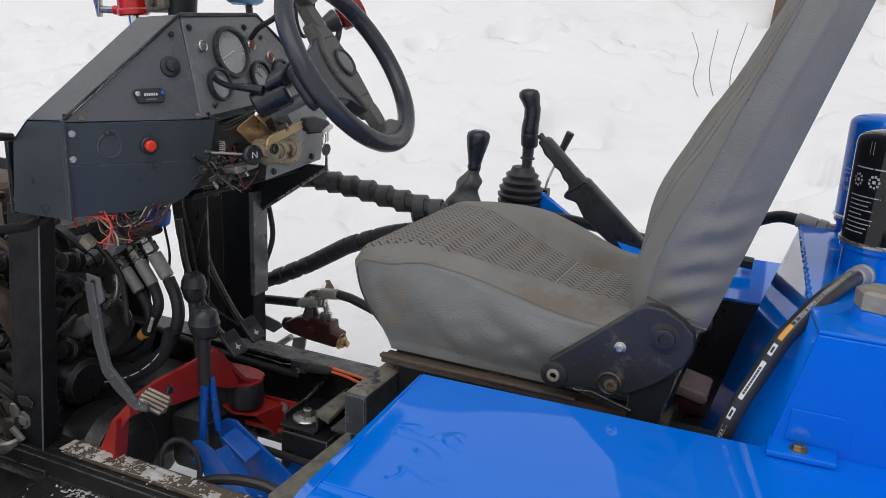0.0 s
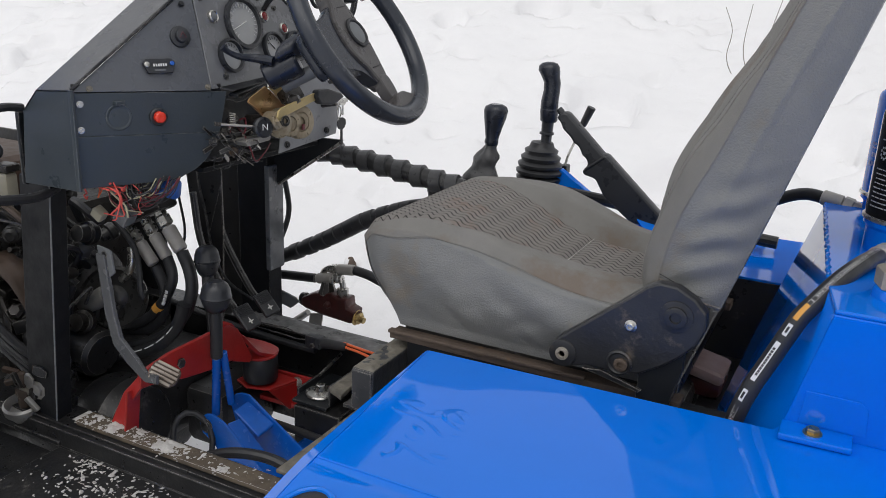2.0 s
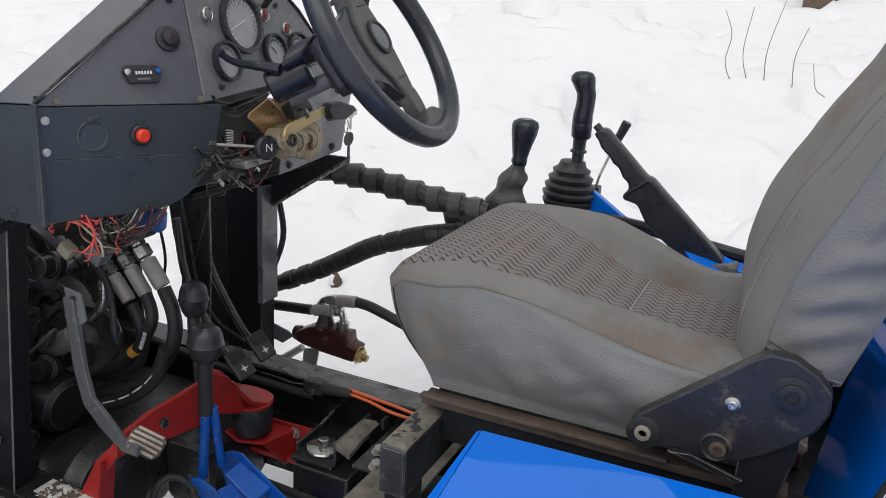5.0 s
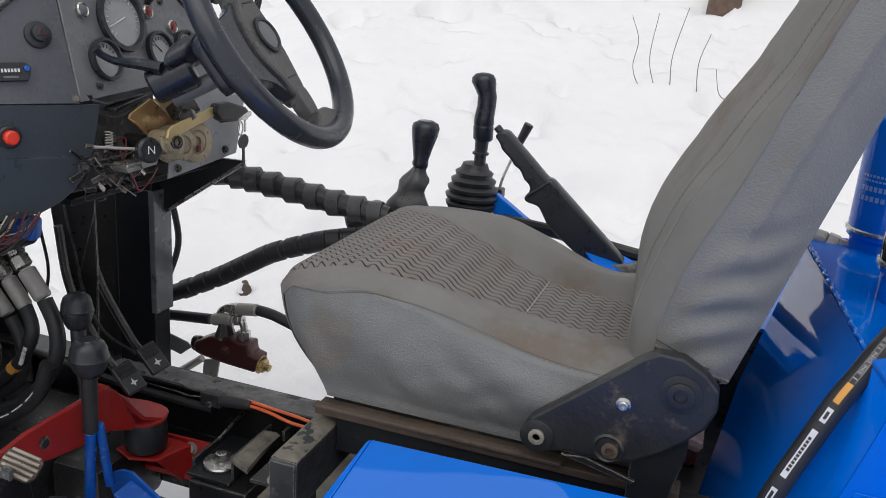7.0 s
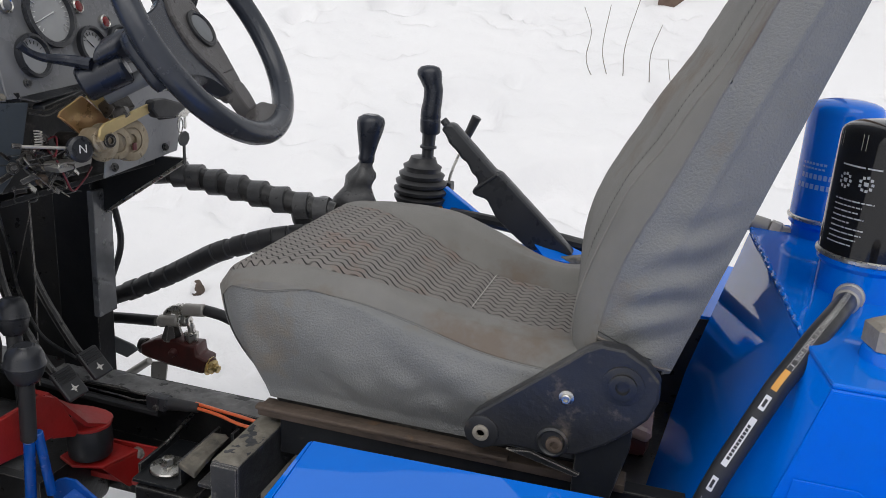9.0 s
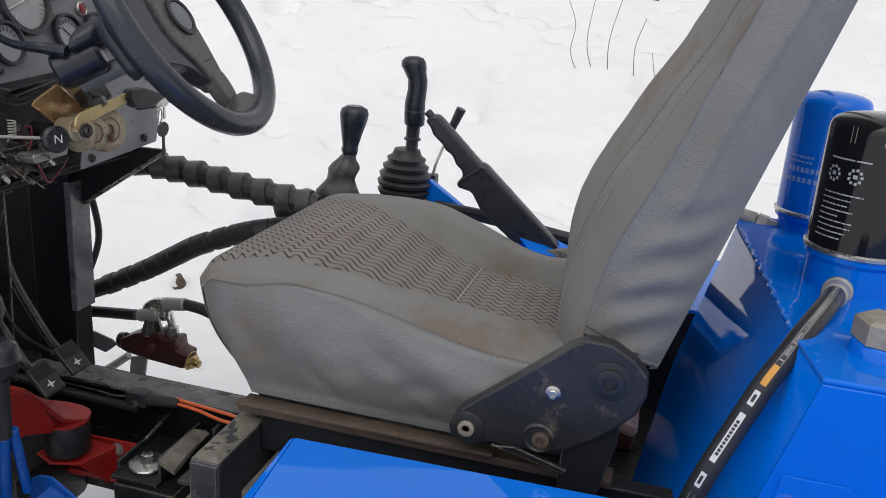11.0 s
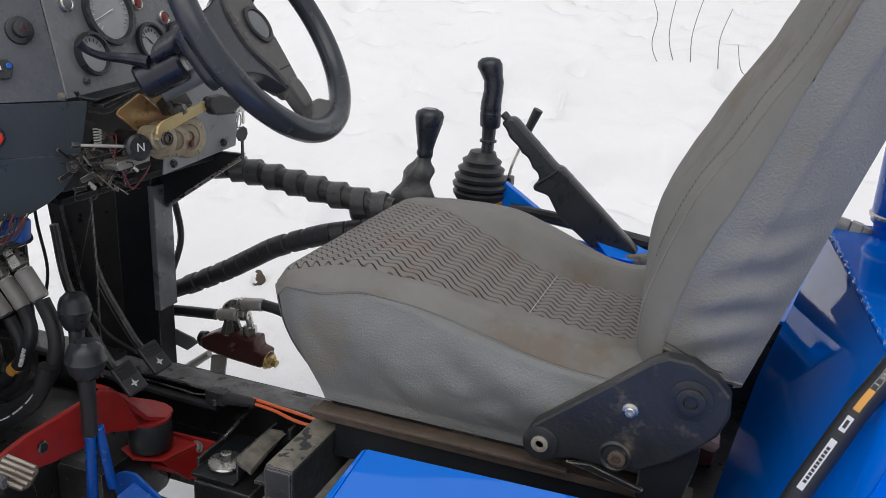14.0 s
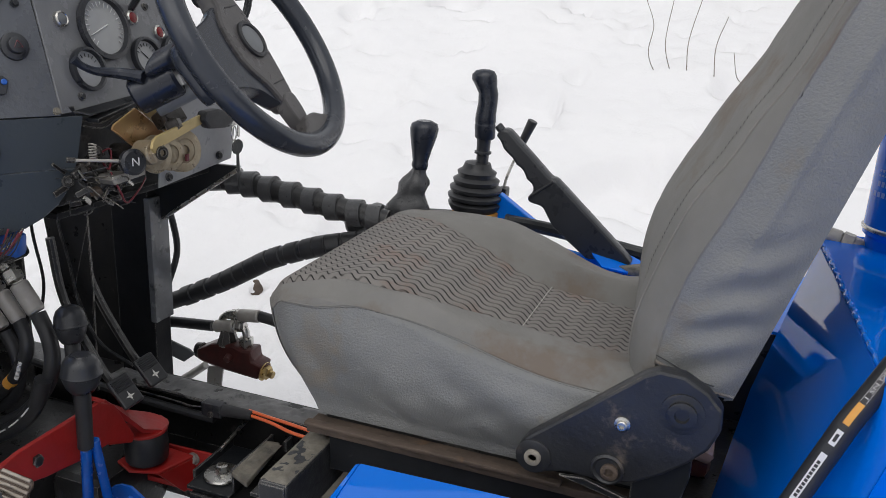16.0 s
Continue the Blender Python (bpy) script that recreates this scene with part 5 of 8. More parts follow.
HL = "black hydraulic hose with a crimped steel end"
h1 = crimped_hose([(-1.413, 1.38, 0.858), (-1.356, 1.38, 0.793), (-1.336, 1.38, 0.755), (-1.333, 1.38, 0.706), (-1.36, 1.38, 0.655), (-1.43, 1.38, 0.618), (-1.56, 1.39, 0.60)], 0.0122, HL)
h2 = crimped_hose([(-1.366, 1.38, 0.885), (-1.318, 1.38, 0.822), (-1.301, 1.375, 0.792), (-1.300, 1.37, 0.764), (-1.330, 1.37, 0.715), (-1.375, 1.37, 0.668), (-1.45, 1.37, 0.628), (-1.58, 1.38, 0.60)], 0.0122, HL)
crimped_hose([(-1.322, 1.38, 0.910), (-1.272, 1.38, 0.843), (-1.248, 1.375, 0.804), (-1.240, 1.37, 0.760), (-1.259, 1.365, 0.705), (-1.311, 1.36, 0.645), (-1.39, 1.355, 0.602), (-1.48, 1.35, 0.575), (-1.62, 1.35, 0.560)], 0.0140, HL)
h4 = thing("hydraulic_hose", (-1.45, 1.34, 0.575), "black hydraulic hose with a broken white print line", "hose", "hydraulic hoses")
loop = [(-1.243, 1.35, 0.735), (-1.268, 1.345, 0.675), (-1.325, 1.34, 0.620), (-1.40, 1.335, 0.582), (-1.48, 1.33, 0.560), (-1.62, 1.33, 0.545)]
part("hose", tube(loop, 0.0150, 14), RUBBER, h4)
print_line = [p + Vector((0.003, -0.0135, 0.008)) for p in curve(loop, 8)][8:34]
for k in range(0, len(print_line) - 4, 4):
    part("print_dash", tube(print_line[k:k + 4], 0.0016, 6, 2), WHITE, h4)
part("orange_band", tube([(-1.337, 1.3695, 0.706), (-1.350, 1.3695, 0.693)], 0.0128, 14, 2), ORANGE_PRINT, h2)
for k in range(4):
    part("print_bar", tube([(-1.303 - 0.004 * k, 1.359, 0.752 - 0.010 * k), (-1.306 - 0.004 * k, 1.359, 0.745 - 0.010 * k)], 0.004, 6, 2), WHITE, h2)
part("elbow", tube([(-1.405, 1.36, 0.835), (-1.402, 1.355, 0.80), (-1.412, 1.35, 0.775), (-1.432, 1.35, 0.755)], 0.010, 12), STEEL, h1, "bright plated pipe")
block = thing("hydraulic_manifold", (-1.42, 1.42, 0.92), "dark cast steel manifold above the hoses", "manifold")
part("body", box((-1.45, 1.36, 0.905), (-1.315, 1.42, 0.955), 0.008, turn=Matrix.Rotation(radians(-26), 4, "Y")), SOIL, block)
part("plug", bolt((-1.40, 1.358, 0.925), (0, -1, 0), 0.011, 0.010), STEEL, block)

# ---- engine behind the posts ----
engine = thing("engine", (-1.9, 1.4, 0.45), "oily dark engine with pipes, hoses and brackets", "engine")
part("block", box((-2.5, 1.19, 0.42), (-1.62, 1.58, 0.90), 0.02), SOIL, engine)
part("bell_housing", lathe((-1.63, 1.40, 0.66), (1, 0, 0), ((-0.15, 0.17), (-0.02, 0.17), (0.0, 0.16), (0.02, 0.10), (0.05, 0.09), (0.06, 0)), 32), BLACK_DARK, engine)
part("rear_plate", box((-2.3, 1.655, 0.40), (-1.60, 1.662, 0.98), 0.002), BLACK_DARK, engine)
part("gearbox", box((-1.66, 1.16, 0.37), (-1.31, 1.60, 0.535), 0.03), BLACK_DARK, engine)
part("bell_housing", box((-1.309, 1.395, 0.355), (-1.19, 1.598, 0.50), 0.02), BLACK_DARK, engine)
part("drain_pan", box((-1.22, 1.44, 0.20), (-0.97, 1.60, 0.325), 0.02), BLACK_DARK, engine)
part("sump", box((-1.60, 1.20, 0.24), (-1.42, 1.55, 0.369), 0.03), BLACK_DARK, engine)
part("starter", rod((-1.62, 1.27, 0.62), (-1.42, 1.27, 0.60), 0.06, 0.055, 24), BLACK_DARK, engine)
part("rocker_cover", box((-2.3, 1.19, 0.93), (-1.60, 1.40, 1.035), 0.03), BROWN_CAST, engine, "brown rocker cover")
part("flywheel_rim", lathe((-1.47, 1.36, 0.70), (0.55, -0.80, 0.25), ((0, 0.070), (0.004, 0.076), (0.012, 0.076), (0.016, 0.068), (0.010, 0.058), (0.006, 0.030), (0.012, 0.020), (0.012, 0)), 36), PULLEY, engine, "dull steel pulley")
part("clay_elbow", tube([(-1.50, 1.30, 0.70), (-1.46, 1.29, 0.715), (-1.43, 1.30, 0.735)], 0.022, 12), ALU, engine, "dull pale pipe elbow")
cap = part("oil_cap", lathe((-1.598, 1.185, 1.060), (0.75, -0.65, 0.15), ((-0.03, 0.008), (-0.004, 0.010), (0, 0.018), (0.004, 0.021), (0.013, 0.021), (0.016, 0.017), (0.016, 0)), 24), PLASTIC, engine, "ribbed black oil cap")
cn = Vector((0.75, -0.65, 0.15)).normalized()
ca, cb = frame_of(cn)[0] * 0.5 - frame_of(cn)[1] * 0.87, frame_of(cn)[0] * 0.87 + frame_of(cn)[1] * 0.5
for p, q in (((-0.005, 0.007), (-0.005, -0.007)), ((0.005, 0.007), (0.005, -0.007)), ((-0.005, 0.007), (0.005, -0.007))):
    at = Vector((-1.598, 1.185, 1.060)) + cn * 0.0165
    part("cap_mark", rod(at + ca * p[0] + cb * p[1], at + ca * q[0] + cb * q[1], 0.0010, sides=6), WHITE, cap)
part("reservoir", box((-1.572, 1.165, 0.950), (-1.538, 1.195, 1.022), 0.008), AMBER_GREY, engine, "yellowed plastic reservoir")
part("reservoir_top", box((-1.578, 1.162, 1.0235), (-1.532, 1.200, 1.040), 0.005), SOIL, engine)
part("yellow_plug", box((-1.765, 1.15, 0.895), (-1.725, 1.18, 0.918), 0.004), YELLOW_ZINC, engine, "yellow plastic plug")
for k, x in enumerate((-1.80, -1.74, -1.69, -1.63)):
    part("pulley", lathe((x, 1.19, 0.85), (1, -0.2, 0.1), ((0, 0.040), (0.004, 0.046), (0.010, 0.046), (0.014, 0.036), (0.022, 0.036), (0.026, 0.046), (0.032, 0.046), (0.036, 0.030), (0.036, 0)), 28), PULLEY, engine)
random.seed(21)
for k in range(36):
    p = Vector((random.uniform(-1.92, -1.50), random.uniform(1.13, 1.24), random.uniform(0.56, 1.04)))
    d = Vector((random.choice((-1, 1)), random.uniform(-0.15, 0.15), random.uniform(-0.6, 0.5))).normalized()
    bend, pts = random.uniform(-0.55, 0.55), [p]
    for q in range(6):
        d = Vector((d.x * math.cos(bend) - d.z * math.sin(bend), d.y * 0.7 + random.uniform(-0.12, 0.12), d.x * math.sin(bend) + d.z * math.cos(bend))).normalized()
        p = p + d * random.uniform(0.035, 0.055)
        p = Vector((min(-1.44, max(-1.98, p.x)), min(1.30, max(1.11, p.y)), min(1.05 if p.x < -1.66 else 0.93, max(0.50, p.z))))
        pts.append(p)
    part(random.choice(("hose", "pipe", "cable")), tube(pts, random.choice((0.003, 0.005, 0.007, 0.010, 0.012)), 8, 5), random.choice((RUBBER, BLACK_DARK, SOIL, RUBBER, BLACK_MATT, SOIL, RUBBER, SOIL)), engine)
for k in range(7):
    x, z = random.uniform(-1.78, -1.60), random.uniform(0.90, 1.00)
    a, b = random.uniform(0.03, 0.07), random.uniform(-0.05, 0.03)
    pts = [(x, 1.16, z), (x + a, 1.135, z + 0.02 + b * 0.2), (x + a * 2, 1.130, z + b * 0.6), (x + a * 2.6, 1.135, z + b - 0.02), (x + a * 3, 1.16, z + b - 0.06)]
    part("cable", tube(pts, random.choice((0.0025, 0.0035, 0.005)), 8, 6), random.choice((SOIL, RUST, RUBBER, SOIL, RUST)), engine)
for k in range(46):
    c = Vector((random.uniform(-1.95, -1.46), random.uniform(1.15, 1.25), random.uniform(0.52, 1.0)))
    s = Vector((random.uniform(0.010, 0.030), random.uniform(0.006, 0.02), random.uniform(0.008, 0.030)))
    tilt = Euler([random.uniform(-0.6, 0.6) for _ in range(3)]).to_matrix().to_4x4()
    m = random.choice((SOIL, BLACK_DARK, PULLEY, SOIL, RUST, BLACK_DARK))
    if k % 3 == 0:
        part(random.choice(("bracket", "flange")), box(c - s, c + s, 0.004, turn=tilt), m, engine)
    else:
        r, d = s.z * 0.8 + 0.004, tilt.to_3x3() @ Vector((random.uniform(0.3, 1), -1, 0.2))
        part(random.choice(("housing", "union", "sleeve")), lathe(c, d, ((-s.x, r * 0.7), (-s.x * 0.6, r), (0, r), (0.002, r * 0.8), (s.x * 0.7, r * 0.8), (s.x, r * 0.5), (s.x, 0)), random.choice((6, 16, 16))), m, engine)
for k in range(14):
    c = (random.uniform(-1.9, -1.45), random.uniform(1.10, 1.16), random.uniform(0.6, 1.04))
    part("bolt", bolt(c, (random.uniform(0, 1), -1, random.uniform(-0.3, 0.6)), random.uniform(0.006, 0.011), 0.008), random.choice((STEEL, DIRTY, RUST, BRASS)), engine)
for k in range(26):
    c = Vector((random.uniform(-1.66, -1.46), random.uniform(1.22, 1.40), random.uniform(0.50, 0.93)))
    r = random.uniform(0.012, 0.032)
    d = (random.uniform(-0.3, 1), random.uniform(-1, 0.2), random.uniform(-0.4, 0.6))
    part(random.choice(("union", "housing")), lathe(c, d, ((-r, r * 0.7), (-r * 0.6, r), (0, r), (0.003, r * 0.75), (r, r * 0.7), (r * 1.2, 0)), random.choice((6, 16, 20))), random.choice((BLACK_DARK, BLACK_DARK, SOIL, RUBBER, PULLEY)), engine)
for k in range(16):
    pts = [(random.uniform(-1.62, -1.44), random.uniform(1.18, 1.40), random.uniform(0.52, 0.92))]
    for q in range(3):
        p = pts[-1]
        pts.append((p[0] + random.uniform(-0.06, 0.07), p[1] + random.uniform(-0.05, 0.05), max(0.46, p[2] + random.uniform(-0.10, 0.05))))
    part("hose", tube(pts, random.choice((0.004, 0.007, 0.010)), 8, 5), random.choice((RUBBER, BLACK_DARK, SOIL)), engine)
for k in range(4):
    pts = [(-1.80, 1.125 + 0.012 * k, 0.80 - 0.030 * k), (-1.70, 1.115 + 0.010 * k, 0.775 - 0.028 * k), (-1.58, 1.112 + 0.008 * k, 0.715 - 0.026 * k), (-1.48, 1.12 + 0.008 * k, 0.655 - 0.024 * k), (-1.38, 1.15, 0.61 - 0.020 * k)]
    part("hose", tube(pts, (0.010, 0.012, 0.009, 0.011)[k], 10), RUBBER, engine)
part("exhaust_elbow", tube([(-1.62, 1.19, 0.80), (-1.57, 1.165, 0.82), (-1.52, 1.16, 0.80), (-1.49, 1.17, 0.745)], 0.028, 14), BROWN_CAST, engine, "rusty brown manifold elbow")
part("alternator", lathe((-1.70, 1.13, 0.90), (1, -0.35, 0), ((0, 0.020), (0.006, 0.042), (0.045, 0.046), (0.050, 0.040), (0.058, 0.046), (0.10, 0.046), (0.106, 0.030), (0.125, 0.028), (0.127, 0)), 28), BLACK_DARK, engine)
part("clamp_cup", lathe((-1.455, 1.085, 0.530), (0.1, -0.2, 1), ((-0.02, 0.012), (-0.018, 0.02), (0, 0.030), (0.010, 0.038), (0.026, 0.039), (0.030, 0.034), (0.012, 0.026), (0.012, 0)), 24), ALU, engine, "corroded pale metal cup")
part("clamp_stem", lathe((-1.455, 1.088, 0.545), (0.15, -0.1, 1), ((0, 0.012), (0.03, 0.012), (0.032, 0.016), (0.044, 0.016), (0.046, 0.009), (0.085, 0.008), (0.088, 0)), 6), RUST, engine)
for k, (dx, dz, a) in enumerate(((0.02, 0.055, 0.4), (-0.02, 0.07, -0.3), (0.04, 0.035, 0.9), (-0.01, 0.10, 0.2), (0.01, 0.085, 1.2))):
    c = Vector((-1.455 + dx, 1.085 - 0.004 * k, 0.53 + dz))
    part("clamp_piece", box(c - Vector((0.018, 0.005, 0.006)), c + Vector((0.018, 0.005, 0.006)), 0.002, turn=Euler((0.3, a, 0.4)).to_matrix().to_4x4()), (DIRTY, RUST, ALU, BROWN_CAST, SOIL)[k], engine)
random.seed(77)
for k in range(12):
    c = Vector((-1.455 + random.uniform(-0.035, 0.07), 1.088 + random.uniform(-0.012, 0.02), 0.56 + random.uniform(0.0, 0.085)))
    w, h = random.uniform(0.010, 0.024), random.uniform(0.006, 0.014)
    part("clamp_piece", solid([c + Vector((a * w, 0, b * h)) for a, b in ((-1, -0.6), (-0.4, -1), (0.8, -0.8), (1, 0.3), (0.3, 1), (-0.7, 0.8))], (random.uniform(-0.004, 0.004), 0.006, random.uniform(-0.003, 0.003)), 0.001), (DIRTY, ALU, RUST, WORN_BLACK, SOIL, ALU)[k % 6], engine)
part("clamp_arm", solid([(-1.475, 1.085, 0.560), (-1.470, 1.085, 0.600), (-1.400, 1.085, 0.616), (-1.352, 1.085, 0.604), (-1.400, 1.085, 0.575)], (0, 0.03, 0), 0.004), ALU, engine)

# ---- posts ----
post = thing("cab_post", (-1.30, 1.11, 0.5), "black square steel post bolted to the running board", "post")
part("tube", solid([(-1.452, 1.092, 0.50), (-1.351, 1.080, 0.50), (-1.357, 1.122, 0.50), (-1.452, 1.136, 0.50)], (0.057, 0, 0.556), 0.003), BLACK_MATT, post)
# Thin grey line along the post's right edge.
part("edge_line", rod((-1.3495, 1.0790, 0.51), (-1.2945, 1.0790, 1.05), 0.0016, sides=6), GREY_PAINT, post)
part("rear_strip", box((-1.338, 1.056, 1.05), (-1.328, 1.085, 1.184), 0.002), BLACK, post)
part("foot", box((-1.460, 1.06, 0.50), (-1.325, 1.15, 0.512), 0.003), BLACK_DARK, post)

# ---- lamp post in front ----
lamp_post = thing("lamp_post", (-1.43, 0.9, 0.0), "tall dark steel box post carrying lamps and cables", "post")
# The post's near face is grey, its other faces black.
part("near_face", box((-1.532, 0.855, 0.852), (-1.359, 0.8595, 1.06), 0.0015), GREY_PAINT, lamp_post, "grey near face of the post")
part("box_tube", box((-1.530, 0.860, 0.852), (-1.357, 0.925, 1.12), 0.003), BLACK, lamp_post)
part("lower_near_face", solid([(-1.545, 0.8505, 0.851), (-1.361, 0.8505, 0.851), (-1.361, 0.8555, 0.851), (-1.545, 0.8555, 0.851)], (-0.136, 0, -0.851), 0.0015), GREY_PAINT, lamp_post, "grey near face of the lower post")
part("lower_tube", solid([(-1.543, 0.856, 0.851), (-1.359, 0.856, 0.851), (-1.352, 0.932, 0.851), (-1.543, 0.932, 0.851)], (-0.136, 0, -0.851), 0.003), BLACK, lamp_post)
part("sheet_lap", solid([(-1.546, 0.8485, 0.700), (-1.383, 0.8485, 0.700), (-1.368, 0.8485, 0.800), (-1.546, 0.8485, 0.800)], (0, 0.0018, 0), 0.0005), GREY_PAINT, lamp_post, "lapped grey sheet behind the lamp")
part("tie", tube([(-1.52, 0.850, 0.852), (-1.36, 0.850, 0.8525), (-1.346, 0.87, 0.855), (-1.344, 0.895, 0.862)], 0.0012, 6), RUBBER, lamp_post, "thin black cable tie")
top_plate = part("mounting_plate", box((-1.305, 0.70, 1.10), (-1.296, 0.918, 1.272), 0.002, turn=Matrix.Rotation(radians(-3), 4, "X")), BLACK, lamp_post)
for y, z in ((0.817, 1.258), (0.885, 1.260), (0.830, 1.214), (0.871, 1.215)):
    wash = part("bolt_washer", lathe((-1.297, y, z), (1, 0, 0), ((0, 0.0105), (0.002, 0.0105), (0.003, 0.009), (0.003, 0)), 20), ALU, top_plate, "dull zinc washer")
    part("bolt_head", lathe((-1.294, y, z), (1, 0, 0), ((0, 0.007), (0.006, 0.007), (0.008, 0.005), (0.005, 0.003), (0.005, 0)), 6), STEEL, wash)
part("lamp_bracket", box((-1.535, 0.80, 0.634), (-1.397, 0.850, 0.700), 0.004), BLACK, lamp_post)
ends = [(-1.512 + 0.024 * math.cos(a), 0.628 + 0.024 * math.sin(a)) for a in (math.pi / 2 + k * math.pi / 8 for k in range(9))] + [(-1.392 + 0.024 * math.cos(a), 0.622 + 0.024 * math.sin(a)) for a in (-math.pi / 2 + k * math.pi / 8 for k in range(9))]
marker = part("marker_lamp", solid([(x, 0.808, z) for x, z in ends], (0, -0.018, 0), 0.006), ORANGE, lamp_post, "orange side marker lamp")
part("reflector", box((-1.515, 0.7865, 0.606), (-1.402, 0.7905, 0.642), 0.004), MARKER_LENS, marker, "pale clear reflector strip")
part("screw", bolt((-1.42, 0.8, 0.66), (0.5, -1, 0), 0.006, 0.005), STEEL, lamp_post)
part("screw", bolt((-1.515, 0.799, 0.655), (0.2, -1, 0), 0.006, 0.005), STEEL, lamp_post)
cable = [(-1.325, 0.905, 1.045), (-1.338, 0.90, 0.98), (-1.344, 0.895, 0.92), (-1.346, 0.89, 0.85), (-1.353, 0.885, 0.78), (-1.368, 0.875, 0.71), (-1.388, 0.855, 0.655), (-1.405, 0.838, 0.630), (-1.425, 0.825, 0.632)]
part("corrugated_cable", tube(cable, 0.008, 10, 60, radii=lambda s: 0.0076 + 0.0008 * math.sin(s * 700)), RUBBER, lamp_post)
part("cable", tube([(-1.288, 0.871, 1.215), (-1.284, 0.882, 1.17), (-1.285, 0.888, 1.123), (-1.285, 0.869, 1.093), (-1.287, 0.83, 1.089), (-1.29, 0.766, 1.094), (-1.30, 0.66, 1.10), (-1.33, 0.58, 1.08)], 0.0065, 8), RUBBER, lamp_post)
part("cable", tube([(-1.33, 0.58, 1.06), (-1.30, 0.68, 1.075), (-1.295, 0.787, 1.080), (-1.293, 0.841, 1.066), (-1.293, 0.880, 1.052), (-1.30, 0.931, 1.047), (-1.30, 1.044, 1.031), (-1.30, 1.10, 1.040)], 0.0095, 10, 16, radii=lambda s: 0.0095 + 0.0006 * math.sin(s * 420)), RUBBER, lamp_post)
part("cable", tube([(-1.305, 0.885, 1.10), (-1.31, 0.90, 1.142), (-1.31, 0.93, 1.17), (-1.31, 0.971, 1.192), (-1.31, 1.016, 1.198), (-1.315, 1.055, 1.193)], 0.0075, 8), RUBBER, lamp_post)
strut = thing("gas_strut", (-1.315, 0.853, 1.27), "black ribbed rubber bellows on a lamp post", "bellows")
rib = []
for k in range(26):
    rib += [(0.005 + k * 0.011, 0.021), (0.0095 + k * 0.011, 0.027)]
part("bellows", lathe((-1.315, 0.853, 1.285), (0, 0, 1), rib, 24), RUBBER, strut)
part("collar", lathe((-1.315, 0.853, 1.270), (0, 0, 1), ((0, 0.016), (0.018, 0.016)), 20), BLACK, strut)
stripe = thing("warning_marker", (-1.62, 0.86, 0.90), "red and white striped warning marker", "marker")
part("red_block", box((-1.66, 0.845, 0.86), (-1.55, 0.852, 0.885), 0.001), BRIGHT_RED, stripe)
part("white_block", box((-1.66, 0.845, 0.885), (-1.55, 0.852, 0.925), 0.001), WHITE, stripe)
part("red_block", box((-1.66, 0.845, 0.925), (-1.55, 0.852, 0.955), 0.001), BRIGHT_RED, stripe)
part("backing", box((-1.66, 0.853, 0.60), (-1.55, 0.858, 0.96), 0.001), BLACK_DARK, stripe)

hood = thing("blue_hood", (-2.0, 1.05, 0.9), "blue steel hood panel with an angled edge", "hood")
part("panel", solid([(-1.80, 0.60, 1.60), (-1.80, 1.40, 1.55), (-1.80, 1.265, 1.318), (-1.80, 1.212, 1.240), (-1.80, 1.272, 1.110), (-1.80, 0.60, 1.05)], (-0.02, 0, 0), 0.003), BLUE, hood)
part("bracket", box((-1.83, 1.18, 1.02), (-1.80, 1.26, 1.12), 0.004), BLUE_DULL, hood)

# ---- things above the dashboard ----
ram = thing("hydraulic_ram", (-1.39, 1.45, 1.33), "red hydraulic cylinder with a chrome rod and tap", "cylinder")
part("barrel", lathe((-1.397, 1.45, 1.402), (-0.10, 0, 1), ((0, 0.030), (0.003, 0.034), (0.012, 0.034), (0.016, 0.031), (0.30, 0.031), (0.30, 0)), 28), BRIGHT_RED, ram)
part("rod", rod((-1.376, 1.45, 1.22), (-1.397, 1.45, 1.408), 0.013, 0.013, 20), CHROME, ram, "polished chrome rod")
tap = part("port", rod((-1.42, 1.45, 1.412), (-1.452, 1.45, 1.412), 0.010), BRIGHT_RED, ram)
part("tap_body", rod((-1.452, 1.45, 1.412), (-1.49, 1.45, 1.412), 0.008), STEEL, tap)
part("tap_handle", solid([(-1.485, 1.44, 1.44), (-1.505, 1.44, 1.435), (-1.495, 1.44, 1.395), (-1.488, 1.44, 1.396)], (0, 0.012, 0), 0.002), STEEL, tap)
arm2 = thing("grille_arm", (-1.30, 1.45, 1.30), "dark steel arm with a grey clamp above the dashboard", "arm")
part("bar", rod((-1.300, 1.48, 1.28), (-1.268, 1.48, 1.62), 0.030, 0.030, 18), BLACK, arm2)
part("clamp", box((-1.352, 1.435, 1.415), (-1.298, 1.515, 1.45), 0.006, turn=Matrix.Rotation(radians(-12), 4, "Y")), DIRTY, arm2)
part("clamp_bolt", bolt((-1.325, 1.434, 1.432), (0, -1, 0), 0.007, 0.006), RUST, arm2)
mir = thing("rear_view_mirror", (-1.0, 1.50, 1.40), "round rear-view mirror in a black frame", "mirror")
part("frame", tube([Vector((-1.0, 1.515 + 0.032 * math.cos(k * math.tau / 28), 1.44 + 0.062 * math.sin(k * math.tau / 28))) for k in range(28)], 0.004, 8, closed=True), PLASTIC, mir)
part("glass", solid([(-1.0, 1.515 + 0.031 * math.cos(k * math.tau / 28), 1.44 + 0.061 * math.sin(k * math.tau / 28)) for k in range(28)], (-0.003, 0, 0)), MIRROR, mir)
part("stem", tube([(-1.005, 1.475, 1.47), (-1.03, 1.465, 1.42), (-1.09, 1.48, 1.39), (-1.13, 1.50, 1.36)], 0.006, 8), PLASTIC, mir)
